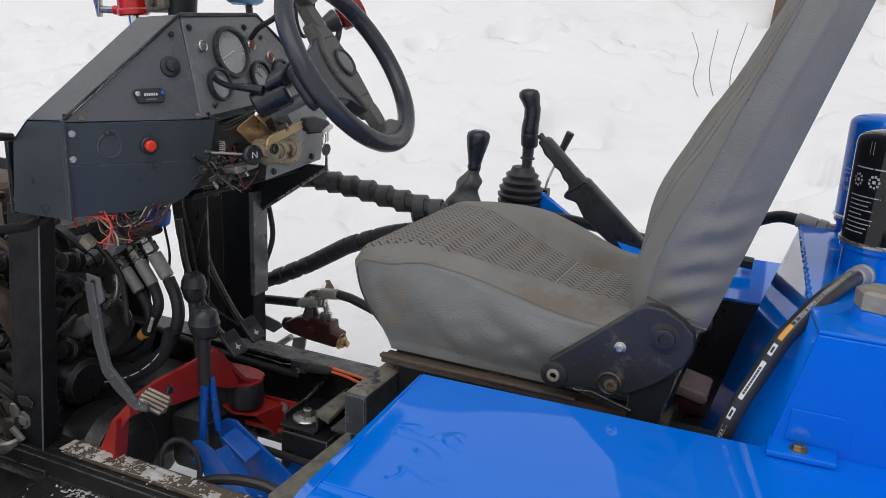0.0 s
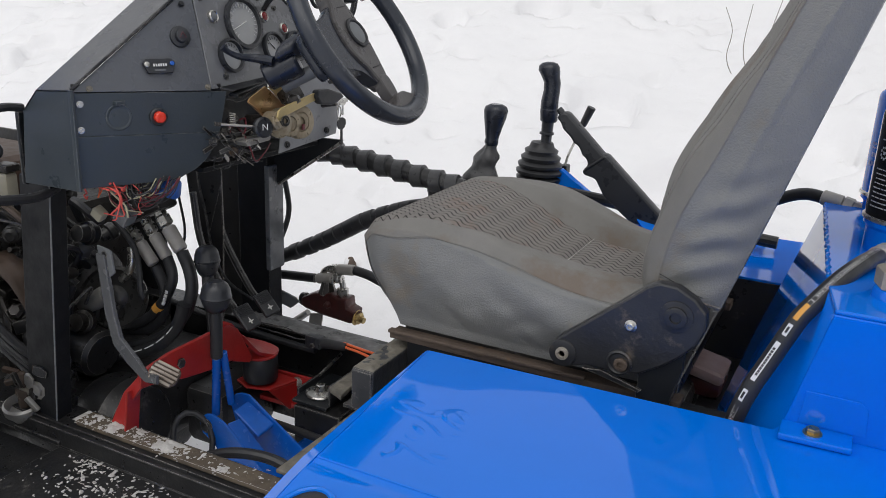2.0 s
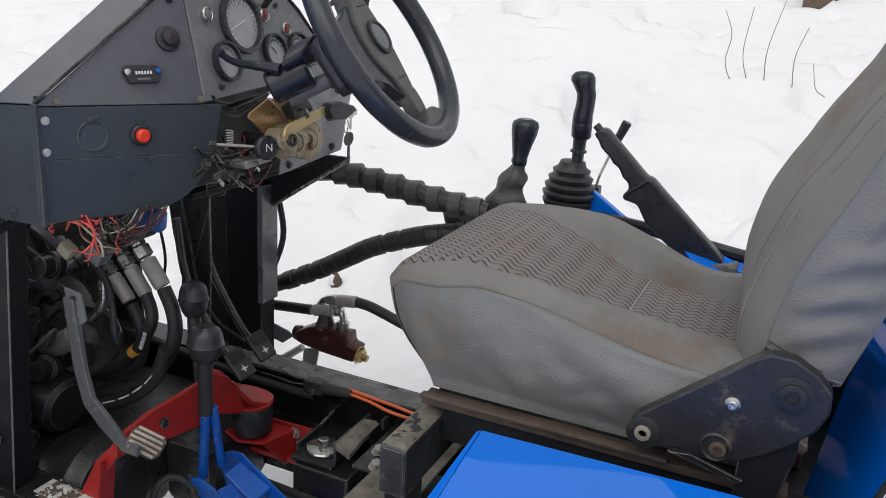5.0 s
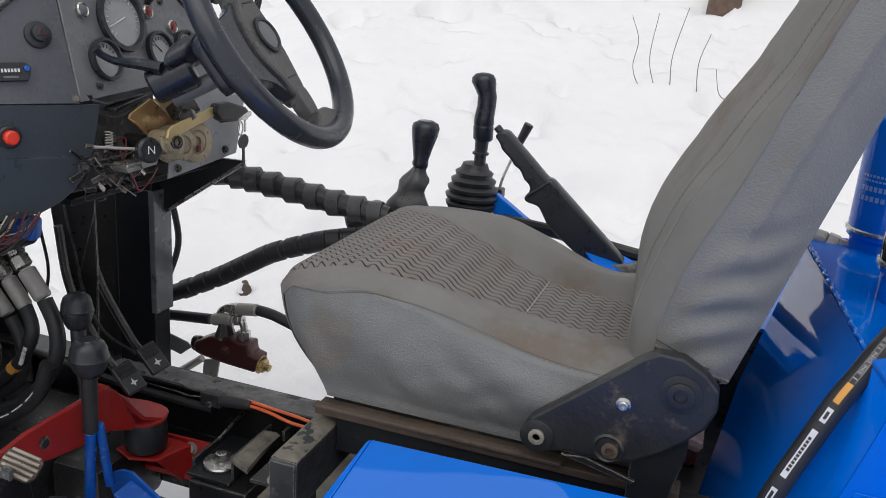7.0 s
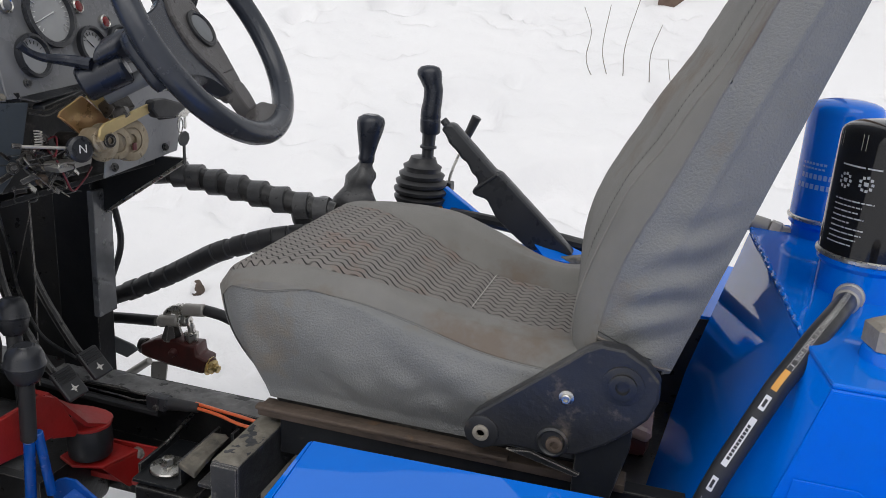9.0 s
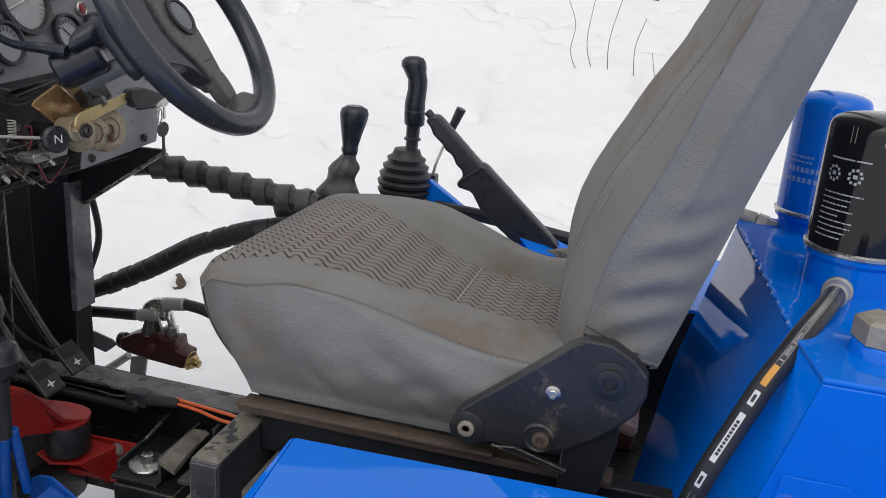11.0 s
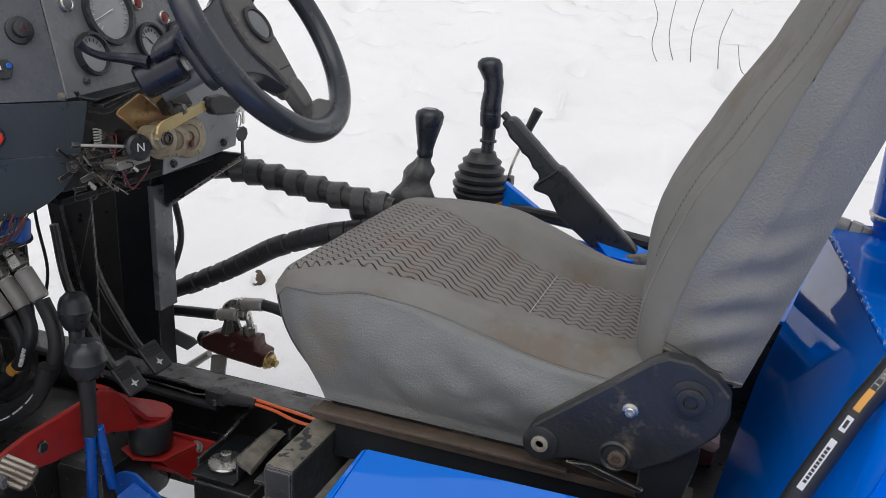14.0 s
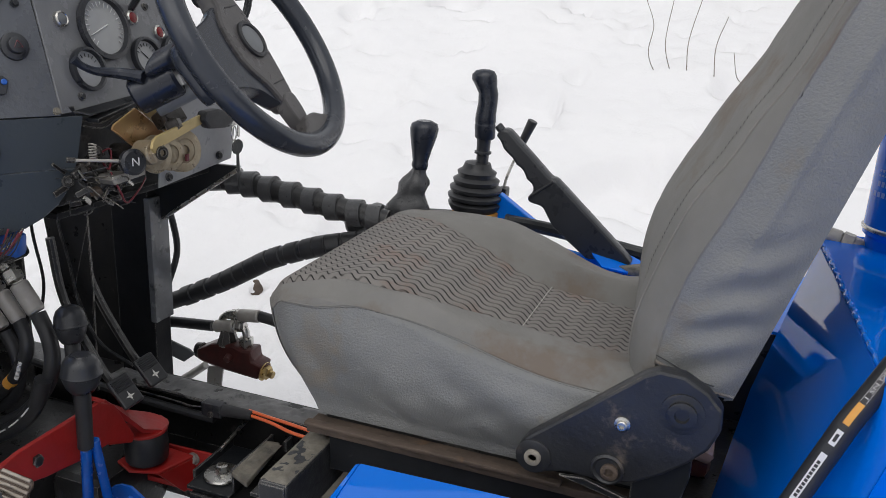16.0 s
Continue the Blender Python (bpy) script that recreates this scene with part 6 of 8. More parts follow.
tail = thing("indicator_lamp_red", (-1.02, 1.73, 1.40), "dark red lamp on a black bracket beside the wheel", "lamp")
part("lens", lathe((-1.03, 1.745, 1.425), (0.5, 0.5, 0.35), ((-0.03, 0.02), (-0.025, 0.030), (0.015, 0.033), (0.03, 0.026), (0.034, 0)), 24), DARKRED_LENS, tail)
part("lamp_back", lathe((-1.05, 1.72, 1.41), (0.5, 0.5, 0.35), ((-0.03, 0.018), (-0.006, 0.026), (0.0, 0.026)), 24), PLASTIC, tail)
part("bracket", tube([(-1.04, 1.72, 1.40), (-1.05, 1.71, 1.35), (-1.09, 1.68, 1.28), (-1.10, 1.66, 1.23)], 0.007, 8), BLACK, tail)

jug = thing("plastic_canister", (-1.30, 1.62, 1.40), "light blue plastic canister behind the dashboard", "canister")
part("body", box((-1.265, 1.585, 1.434), (-1.195, 1.655, 1.60), 0.016), LIGHT_BLUE, jug)
part("label_bar", box((-1.250, 1.5825, 1.444), (-1.212, 1.5845, 1.450), 0.0), WHITE, jug)
part("stand", tube([(-1.22, 1.62, 1.434), (-1.21, 1.615, 1.38), (-1.19, 1.60, 1.30)], 0.008, 8), BLACK, jug)
# ---- pedals ----
pedal = thing("brake_pedal", (-1.11, 1.15, 0.68), "worn steel brake pedal with a ribbed rusty pad", "pedal")
part("arm", solid([(-1.300, 1.150, 0.885), (-1.276, 1.150, 0.885), (-1.262, 1.150, 0.765), (-1.250, 1.150, 0.718), (-1.222, 1.150, 0.692), (-1.175, 1.135, 0.672), (-1.115, 1.105, 0.692), (-1.115, 1.105, 0.674), (-1.175, 1.135, 0.650), (-1.236, 1.150, 0.668), (-1.272, 1.150, 0.700), (-1.288, 1.150, 0.762)], (0, 0.010, 0), 0.003), COWL_SHEEN, pedal, "flat grey bent arm")
PC, PN = Vector((-1.132, 1.143, 0.678)), Vector((0.50, -0.55, 0.67)).normalized()
PL = Vector((0.85, 0.30, -0.40))
PL = (PL - PN * PL.dot(PN)).normalized()
PW = PN.cross(PL)
pad = part("pad", solid([PC + PL * (a * 0.84) + PW * (b * 0.86) for a, b in ((-0.034, -0.012), (-0.026, -0.024), (0.024, -0.024), (0.034, -0.012), (0.034, 0.016), (0.026, 0.024), (-0.028, 0.022), (-0.034, 0.012))], PN * -0.010, 0.003), RUST, pedal)
for k in range(5):
    q = PC + PW * (-0.0164 + 0.0082 * k) + PN * 0.001
    part("rib", rod(q - PL * (0.027 - 0.0026 * abs(k - 2)), q + PL * (0.027 - 0.0026 * abs(k - 2)), 0.0028, sides=8), RIB_STEEL, pad, "bare polished rib")
part("bracket", solid([(-1.30, 1.155, 0.90), (-1.265, 1.155, 0.895), (-1.258, 1.155, 0.85), (-1.285, 1.155, 0.83)], (0, 0.006, 0), 0.002), GREY_PAINT, pedal, "drilled grey pedal plate")
for z in (0.885, 0.858):
    part("hole_ring", lathe((-1.279, 1.1545, z), (0, -1, 0), ((0, 0.007), (0.001, 0.007), (0.0012, 0)), 14), BLACK_DARK, pedal)
for x, y, z, s in ((-1.126, 1.417, 0.706, 0.0), (-1.141, 1.504, 0.707, 0.1)):
    pd = thing("foot_pedal", (x, y, z), "small black rubber foot pedal with a worn star mark", "pedal", "foot pedals")
    t = Matrix.Rotation(radians(48), 4, "Y") @ Matrix.Rotation(radians(12), 4, "X")
    part("pad", box((x - 0.030, y - 0.022, z - 0.005), (x + 0.030, y + 0.022, z + 0.005), 0.004, turn=t), RUBBER, pd)
    for k in range(6):
        q = Vector((x, y, z)) + t.to_3x3() @ Vector((-0.024 + 0.004 * k, 0, 0.006))
        d = t.to_3x3() @ Vector((0, 1, 0))
        part("rib", rod(q - d * 0.018, q + d * 0.018, 0.0012, sides=6), RUBBER, pd)
    c = Vector((x, y, z)) + t.to_3x3() @ Vector((0.012, 0, 0.0052))
    star = []
    for k in range(8):
        r = 0.010 if k % 2 == 0 else 0.003
        star.append(c + t.to_3x3() @ Vector((r * math.cos(k * math.tau / 8), r * math.sin(k * math.tau / 8), 0)))
    part("star_mark", solid(star, t.to_3x3() @ Vector((0, 0, 0.0008))), STEEL, pd)
    part("arm", tube([(x - 0.012, y, z - 0.004), (x - 0.06, y + 0.01, z + 0.03), (x - 0.14, y + 0.02, z + 0.14), (x - 0.16, y + 0.02, z + 0.26)], 0.008, 8), BLACK_DARK, pd)

pedal.location += Vector((0.060, -0.030, 0.031))

# ---- gear sticks with ball knobs ----
for n, (top, low, rod_end) in enumerate((((-1.205, 1.385, 0.858), (-1.193, 1.372, 0.74), (-1.17, 1.36, 0.56)), ((-1.113, 1.308, 0.818), (-1.116, 1.304, 0.655), (-1.118, 1.300, 0.64)))):
    st = thing("gear_stick", rod_end, "gear lever with a black rubber knob", "lever", "gear levers")
    d = (Vector(top) - Vector(low)).normalized()
    w = (1.08, 1.24)[n]
    part("knob", lathe(Vector(top) - d * 0.058, d, [(a * 1.06, b * w) for a, b in ((0, 0.011), (0.003, 0.016), (0.012, 0.021), (0.024, 0.0245), (0.029, 0.0250), (0.030, 0.0265), (0.033, 0.0270), (0.036, 0.0255), (0.048, 0.0240), (0.057, 0.0205), (0.062, 0.0150), (0.0635, 0.0135), (0.0625, 0.0115), (0.064, 0.0105), (0.0645, 0))], 28), PLASTIC, st)
    part("sleeve", rod(Vector(top) - d * 0.055, low, 0.0135, 0.013, 14), RUBBER, st)
    if n == 0:
        part("shaft", rod(low, rod_end, 0.009, 0.009, 12), BLACK_DARK, st)
    else:
        part("shaft", rod(low, (-1.142, 1.322, 0.505), 0.0095, 0.0095, 12), BLUE_DULL, st, "blue painted shaft")
        part("second_shaft", rod((-1.110, 1.318, 0.665), (-1.114, 1.342, 0.530), 0.0085, 0.0085, 12), BLUE_DULL, st, "blue painted shaft")

pump = thing("control_pedestal", (-1.05, 1.33, 0.38), "blue welded steel lever base on the gearbox", "bracket")
CHEEK = ((-1.121, 0.452), (-1.153, 0.470), (-1.161, 0.490), (-1.154, 0.508), (-1.143, 0.519), (-1.125, 0.524), (-1.094, 0.513), (-1.006, 0.441), (-0.96, 0.402), (-0.96, 0.36), (-1.07, 0.36))
part("cheek", solid([(x, 1.290, z) for x, z in CHEEK], (0, 0.006, 0), 0.002), BLUE_DULL, pump)
part("near_flange", solid([(-1.088, 1.297, 0.509), (-1.084, 1.333, 0.505), (-0.950, 1.333, 0.388), (-0.960, 1.297, 0.396)], (0, 0, -0.006), 0.002), BLUE_DULL, pump)
part("cross_plate", solid([(-1.100, 1.334, 0.519), (-1.094, 1.374, 0.527), (-1.023, 1.374, 0.491), (-1.036, 1.334, 0.476)], (0, 0, -0.006), 0.002), BLUE_DULL, pump)
part("rear_cheek", solid([(-1.150, 1.375, 0.516), (-1.132, 1.375, 0.533), (-1.116, 1.375, 0.540), (-1.093, 1.375, 0.541), (-0.955, 1.375, 0.452), (-0.900, 1.375, 0.412), (-0.905, 1.375, 0.36), (-1.10, 1.375, 0.36)], (0, 0.006, 0), 0.002), BLUE_DULL, pump)
part("end_web", solid([(-0.908, 1.297, 0.440), (-0.908, 1.374, 0.440), (-0.908, 1.374, 0.36), (-0.908, 1.297, 0.36)], (0.006, 0, 0), 0.002), BLUE_DULL, pump)
part("pin", bolt((-1.140, 1.2895, 0.492), (0, -1, 0), 0.012, 0.006), BLACK_DARK, pump)
part("blue_housing", box((-1.00, 1.385, 0.36), (-0.88, 1.52, 0.43), 0.015), BLUE_DULL, pump)

# ---- red engine mount ----
mount = thing("engine_mount", (-1.16, 1.35, 0.42), "red painted steel engine mount with a rubber block", "mount")
X = -1.16
part("beam", solid([(X + 0.01, 1.112, 0.672), (X + 0.01, 1.115, 0.706), (X, 1.20, 0.711), (X, 1.374, 0.713), (X, 1.408, 0.692), (X, 1.430, 0.620), (X, 1.33, 0.624), (X, 1.245, 0.638), (X + 0.01, 1.15, 0.668)], (-0.010, 0, 0), 0.002), RED, mount)
part("leg", solid([(-1.252, 1.112, 0.555), (-1.200, 1.112, 0.652), (-1.155, 1.112, 0.700), (-1.150, 1.112, 0.675), (-1.185, 1.112, 0.630), (-1.196, 1.112, 0.555)], (0, 0.008, 0), 0.002), RED, mount)
part("leg_flange", solid([(-1.196, 1.100, 0.555), (-1.180, 1.100, 0.665), (-1.180, 1.135, 0.665), (-1.196, 1.135, 0.555)], (0.006, 0, 0), 0.002), RED, mount)
part("arm", sheet([[(X, 1.390, 0.711), (-1.180, 1.388, 0.713), (-1.205, 1.385, 0.713)], [(X, 1.440, 0.652), (-1.180, 1.445, 0.660), (-1.208, 1.448, 0.666)], [(-1.150, 1.470, 0.612), (-1.178, 1.482, 0.622), (-1.208, 1.492, 0.630)], [(-1.132, 1.500, 0.599), (-1.160, 1.515, 0.604), (-1.185, 1.528, 0.611)], [(-1.138, 1.528, 0.598), (-1.148, 1.536, 0.600), (-1.165, 1.540, 0.602)]], 0.008), RED, mount)
part("arm_pad", lathe((-1.172, 1.499, 0.590), (0, 0, 1), ((0, 0.040), (0.001, 0.042), (0.006, 0.042), (0.007, 0.040), (0.007, 0)), 32), RED, mount)
part("beam_bolt", bolt((X + 0.0005, 1.225, 0.682), (1, 0, 0), 0.011, 0.008), BLACK_DARK, mount)
part("arm_web", solid([(X, 1.38, 0.711), (X, 1.410, 0.692), (X, 1.456, 0.604), (X, 1.448, 0.592), (X, 1.390, 0.618)], (-0.008, 0, 0), 0.002), RED, mount)
part("rubber_block", lathe((-1.172, 1.499, 0.527), (0, 0, 1), ((0, 0.038), (0.004, 0.041), (0.03, 0.0425), (0.056, 0.041), (0.062, 0.038)), 28), RUBBER, mount, "black rubber block")
part("lower_bracket", solid([(-1.185, 1.560, 0.524), (-1.062, 1.560, 0.528), (-1.100, 1.560, 0.440), (-1.180, 1.560, 0.455)], (0, 0.006, 0), 0.002), RED, mount)
part("lower_shelf", solid([(-1.222, 1.470, 0.518), (-1.178, 1.452, 0.518), (-1.128, 1.478, 0.512), (-1.104, 1.556, 0.512), (-1.215, 1.556, 0.518)], (0, 0, 0.006), 0.002), RED, mount)
part("gusset", solid([(-1.128, 1.478, 0.512), (-1.104, 1.556, 0.512), (-1.104, 1.556, 0.446), (-1.112, 1.530, 0.446)], (-0.005, 0, 0), 0.001), RED, mount)
part("lower_flange", solid([(-1.275, 1.515, 0.470), (-1.085, 1.538, 0.458), (-1.085, 1.538, 0.446), (-1.275, 1.515, 0.458)], (0, 0.02, 0), 0.001), RED, mount)
part("bolt", bolt((-1.108, 1.5595, 0.508), (0, -1, 0.15), 0.010, 0.006), ALU, mount, "pale zinc bolt and washer")
mount.location += Vector((0.008, 0.006, -0.018))

# ---- hydraulic valve on the far side ----
valve = thing("hydraulic_valve", (-1.18, 1.815, 0.56), "dark red cast hydraulic valve with steel elbows", "valve")
part("body", solid([(x, 1.792, z) for x, z in ((-1.257, 0.604), (-1.217, 0.626), (-1.160, 0.636), (-1.136, 0.628), (-1.110, 0.631), (-1.107, 0.606), (-1.083, 0.599), (-1.094, 0.562), (-1.184, 0.568), (-1.239, 0.576), (-1.256, 0.582))], (0, 0.046, 0), 0.006), MAROON, valve)
part("neck", lathe((-1.184, 1.815, 0.626), (0, 0, 1), ((0, 0.026), (0.006, 0.024), (0.030, 0.016), (0.034, 0.015), (0.034, 0)), 8), SOIL, valve, "oily tapered port")
part("boss", rod((-1.165, 1.792, 0.606), (-1.165, 1.778, 0.604), 0.010, 0.008, 14), MAROON, valve)
part("cap", rod((-1.25, 1.815, 0.595), (-1.268, 1.815, 0.592), 0.018), SOIL, valve)
part("cross_tube", rod((-1.105, 1.815, 0.584), (-1.085, 1.812, 0.579), 0.020, 0.019, 20), MAROON, valve)
part("brass_plug", bolt((-1.088, 1.812, 0.5775), (1, -0.05, -0.18), 0.0165, 0.012), BRASS, valve)
part("brass_tip", rod((-1.078, 1.811, 0.5755), (-1.064, 1.810, 0.573), 0.009), BRASS, valve)
part("port_nut", lathe((-1.135, 1.814, 0.622), (0, 0, 1), ((0, 0.015), (0.010, 0.015), (0.012, 0.0165), (0.028, 0.0165), (0.030, 0.010)), 6), STEEL, valve)
part("elbow", tube([(-1.135, 1.814, 0.645), (-1.134, 1.814, 0.658), (-1.140, 1.814, 0.671), (-1.155, 1.815, 0.676), (-1.175, 1.816, 0.671)], 0.0085, 12), STEEL, valve, "dull plated elbow")
part("elbow", tube([(-1.207, 1.825, 0.650), (-1.206, 1.825, 0.673), (-1.198, 1.825, 0.686), (-1.180, 1.825, 0.695), (-1.150, 1.825, 0.697)], 0.0085, 12), STEEL, valve, "dull plated elbow")
part("strut", rod((-1.330, 1.83, 0.493), (-1.255, 1.825, 0.552), 0.010, 0.009, 12), ALU, valve, "pale grey strut")
part("mount_plate", solid([(-1.256, 1.832, 0.545), (-1.212, 1.832, 0.556), (-1.222, 1.832, 0.498), (-1.262, 1.832, 0.490)], (0, 0.006, 0), 0.001), ALU, valve)
crimped_hose([(-1.166, 1.816, 0.6710), (-1.225, 1.817, 0.660), (-1.324, 1.815, 0.651), (-1.402, 1.81, 0.642), (-1.50, 1.80, 0.64)], 0.0125, HL, end=0.052, tip=0.0)
crimped_hose([(-1.158, 1.825, 0.696), (-1.104, 1.825, 0.703), (-1.069, 1.826, 0.699), (-1.036, 1.827, 0.690), (-0.95, 1.83, 0.665), (-0.80, 1.86, 0.62)], 0.0125, HL, end=0.054, tip=0.0)
part("pedal_strap", solid([(-1.384, 1.788, 0.612), (-1.357, 1.788, 0.624), (-1.272, 1.788, 0.603), (-1.258, 1.788, 0.593), (-1.289, 1.788, 0.568), (-1.385, 1.788, 0.592)], (0, 0.006, 0), 0.002), GREY_PAINT, valve, "flat grey lever strap")

big = thing("wrapped_hose", (-1.36, 1.80, 0.70), "thick black hose wrapped in spiral guard", "hose")
path = [(-1.44, 1.80, 0.650), *[(-1.365, 1.8, 0.689), (-1.271, 1.8, 0.734), (-1.179, 1.8, 0.782), (-1.113, 1.8, 0.821), (-1.054, 1.8, 0.855), (-0.966, 1.8, 0.891), (-0.903, 1.8, 0.911)], (-0.84, 1.83, 0.918), (-0.78, 1.85, 0.915)]
part("hose", tube(path, 0.0195, 14), RUBBER, big)
line = curve(path, 20)
for k in range(40, len(line) - 6, 9):
    d = (line[k + 1] - line[k]).normalized()
    part("wrap", lathe(line[k], d, ((-0.016, 0.0198), (-0.014, 0.0222), (0.014, 0.0222), (0.016, 0.0198)), 16), RUBBER, big)
conduit = thing("banded_conduit", (-1.1, 1.73, 1.04), "black cable conduit with broad rubber bands", "conduit")
path = [(-1.20, 1.75, 1.030), (-1.135, 1.770, 1.022), (-1.082, 1.785, 1.014), (-1.003, 1.785, 1.006), (-0.926, 1.785, 0.996), (-0.85, 1.79, 0.986), (-0.79, 1.80, 0.975)]
part("core", tube(path, 0.0230, 14), BLACK_DARK, conduit)
line = curve(path, 24)
for k in range(14, len(line) - 8, 15):
    d = (line[k + 1] - line[k]).normalized()
    d = (d + Vector((0.10, 0.0, 0.24))).normalized()
    part("band", lathe(line[k], d, ((-0.0145, 0.0232), (-0.0140, 0.0272), (0.0140, 0.0272), (0.0145, 0.0232)), 18), LEATHER, conduit)

# ---- lever console on the far side ----
console = thing("lever_console", (-0.6, 1.95, 0.90), "blue steel lever console with a black edge tube", "console")
part("tray", solid([(-0.86, 1.84, 0.935), (-0.60, 1.86, 0.945), (-0.60, 2.08, 0.950), (-0.86, 2.04, 0.940)], (0, 0, -0.02), 0.003), BLACK, console)
part("gusset", solid([(-0.70, 2.0, 0.955), (-0.62, 2.0, 1.010), (-0.535, 2.0, 0.955)], (0, 0.02, 0), 0.002), BLUE, console, "blue triangular gusset")
part("orange_ring", lathe((-0.672, 2.0, 0.955), (0, 0, 1), ((0, 0.050), (0.012, 0.050), (0.014, 0.042)), 28), ORANGE_PRINT, console, "orange seal ring")
part("edge_tube", tube([(-0.60, 1.985, 0.958), (-0.50, 1.985, 0.952), (-0.40, 1.985, 0.940), (-0.27, 1.985, 0.925), (-0.1, 1.985, 0.915)], 0.014, 10), BLACK, console)
part("foot_plate", solid([(-0.415, 1.933, 0.945), (-0.337, 1.955, 0.935), (-0.301, 1.945, 0.925), (-0.326, 1.896, 0.915), (-0.373, 1.879, 0.925)], (0, 0.004, -0.006), 0.001), BLUE, console)
part("side_plate", solid([(-0.62, 1.94, 0.95), (-0.36, 1.94, 0.915), (-0.25, 1.94, 0.905), (-0.25, 1.94, 0.80), (-0.62, 1.94, 0.80)], (0, 0.01, 0), 0.002), BLUE, console)
lev = thing("joystick_lever", (-0.672, 2.0, 0.955), "black joystick lever in a ribbed rubber boot", "lever")
rib = [(0.0, 0.050)]
for k, r in enumerate((0.055, 0.057, 0.054, 0.048, 0.040)):
    rib += [(0.008 + k * 0.017, r), (0.015 + k * 0.017, r + 0.002), (0.0215 + k * 0.017, r - 0.008)]
rib += [(0.094, 0.030), (0.102, 0.027), (0.104, 0.012)]
part("boot", lathe((-0.680, 2.0, 0.975), (0.03, 0, 1), rib, 32), RUBBER, lev)
part("shaft", lathe((-0.668, 2.0, 1.066), (0.02, 0, 1), ((0, 0.013), (0.03, 0.013), (0.032, 0.018), (0.036, 0.018), (0.038, 0.014), (0.062, 0.015), (0.066, 0.017)), 20), PLASTIC, lev)
GR = ((0.0, 0.0175, 0.0), (0.004, 0.0215, 0.0), (0.03, 0.0222, -0.001), (0.033, 0.0208, -0.001), (0.036, 0.0220, -0.001), (0.05, 0.0214, -0.001), (0.075, 0.0202, 0.002), (0.095, 0.0206, 0.002), (0.110, 0.0230, -0.004), (0.122, 0.0265, -0.008), (0.132, 0.0255, -0.009), (0.140, 0.019, -0.008), (0.143, 0.008, -0.007))


def grip(rows, base, name, parent, mat, flat=0.85):
    """A moulded handle: rows of height, half-width and forward shift."""
    b = bmesh.new()
    rings = []
    for h, r, s in rows:
        rings.append([b.verts.new(Vector(base) + Vector((s + r * math.cos(a), r * flat * math.sin(a), h))) for a in (math.tau * k / 22 for k in range(22))])
    for p, q in zip(rings, rings[1:]):
        for k in range(22):
            b.faces.new((p[k], p[(k + 1) % 22], q[(k + 1) % 22], q[k]))
    b.faces.new(rings[0][::-1])
    b.faces.new(rings[-1])
    return part(name, b, mat, parent, "", 50)


grip(GR, (-0.665, 2.0, 1.128), "grip", lev, SHROUD)
sft = thing("gear_lever", (-0.745, 1.86, 0.95), "black gear lever in a wrinkled leatherette gaiter", "lever")
KN = ((0.0, 0.0135, 0.0), (0.006, 0.0165, 0.0), (0.012, 0.0165, 0.0), (0.016, 0.0155, 0.001), (0.040, 0.0205, 0.003), (0.066, 0.0265, 0.006), (0.082, 0.0285, 0.007), (0.091, 0.0255, 0.007), (0.097, 0.014, 0.007))
grip(KN, (-0.745, 1.86, 1.080), "knob", sft, SHROUD, 0.95)
b = bmesh.new()
rings = []
for k in range(15):
    s = k / 14
    cx, cy, cz = -0.760 + 0.015 * s, 1.86, 0.945 + 0.140 * s
    r0 = 0.042 * (1 - s) ** 0.9 + 0.014 + 0.006 * math.sin(s * 19) * (1 - s * 0.3)
    rings.append([b.verts.new((cx - 0.02 * (1 - s) + r0 * math.cos(a) * (1 + 0.10 * math.sin(3 * a + 7 * s)), cy + 0.8 * r0 * math.sin(a), cz + 0.004 * math.sin(4 * a + 9 * s))) for a in (math.tau * q / 24 for q in range(24))])
for p, q in zip(rings, rings[1:]):
    for k in range(24):
        b.faces.new((p[k], p[(k + 1) % 24], q[(k + 1) % 24], q[k]))
part("gaiter", b, LEATHER, sft, "creased black gaiter", 60)
part("gaiter_skirt", tube([(-0.90, 1.87, 0.945), (-0.86, 1.87, 0.955), (-0.80, 1.865, 0.965), (-0.75, 1.86, 0.965), (-0.70, 1.86, 0.955)], 0.03, 12, radii=lambda s: 0.030 + 0.006 * math.sin(s * 23)), LEATHER, sft)
brake = thing("parking_brake", (-0.40, 1.93, 0.92), "black parking brake lever pulled up, with a finger grip", "lever")
HB = ((-0.618, 1.158), (-0.605, 1.172), (-0.592, 1.172), (-0.496, 1.083), (-0.490, 1.086), (-0.342, 0.955), (-0.325, 0.938), (-0.335, 0.930), (-0.36, 0.938), (-0.415, 0.932), (-0.455, 0.962), (-0.490, 0.990), (-0.512, 1.026), (-0.542, 1.032), (-0.544, 1.042), (-0.532, 1.056), (-0.537, 1.070), (-0.548, 1.076), (-0.552, 1.086), (-0.560, 1.098), (-0.572, 1.103), (-0.577, 1.113), (-0.590, 1.124), (-0.600, 1.132), (-0.606, 1.146))
part("handle", solid([(x, 1.915, z) for x, z in HB], (0, 0.032, 0), 0.006), PLASTIC, brake)
part("seam", rod((-0.536, 1.913, 1.046), (-0.494, 1.913, 1.080), 0.003), RUBBER, brake)
part("release_button", rod((-0.606, 1.931, 1.164), (-0.618, 1.931, 1.176), 0.008), PLASTIC, brake)
part("foot", box((-0.36, 1.90, 0.918), (-0.30, 1.96, 0.934), 0.004), DIRTY, brake, "worn metal foot")
sml = thing("cable_lever", (-0.62, 2.08, 1.0), "small black cable lever with a rubber tip", "lever")
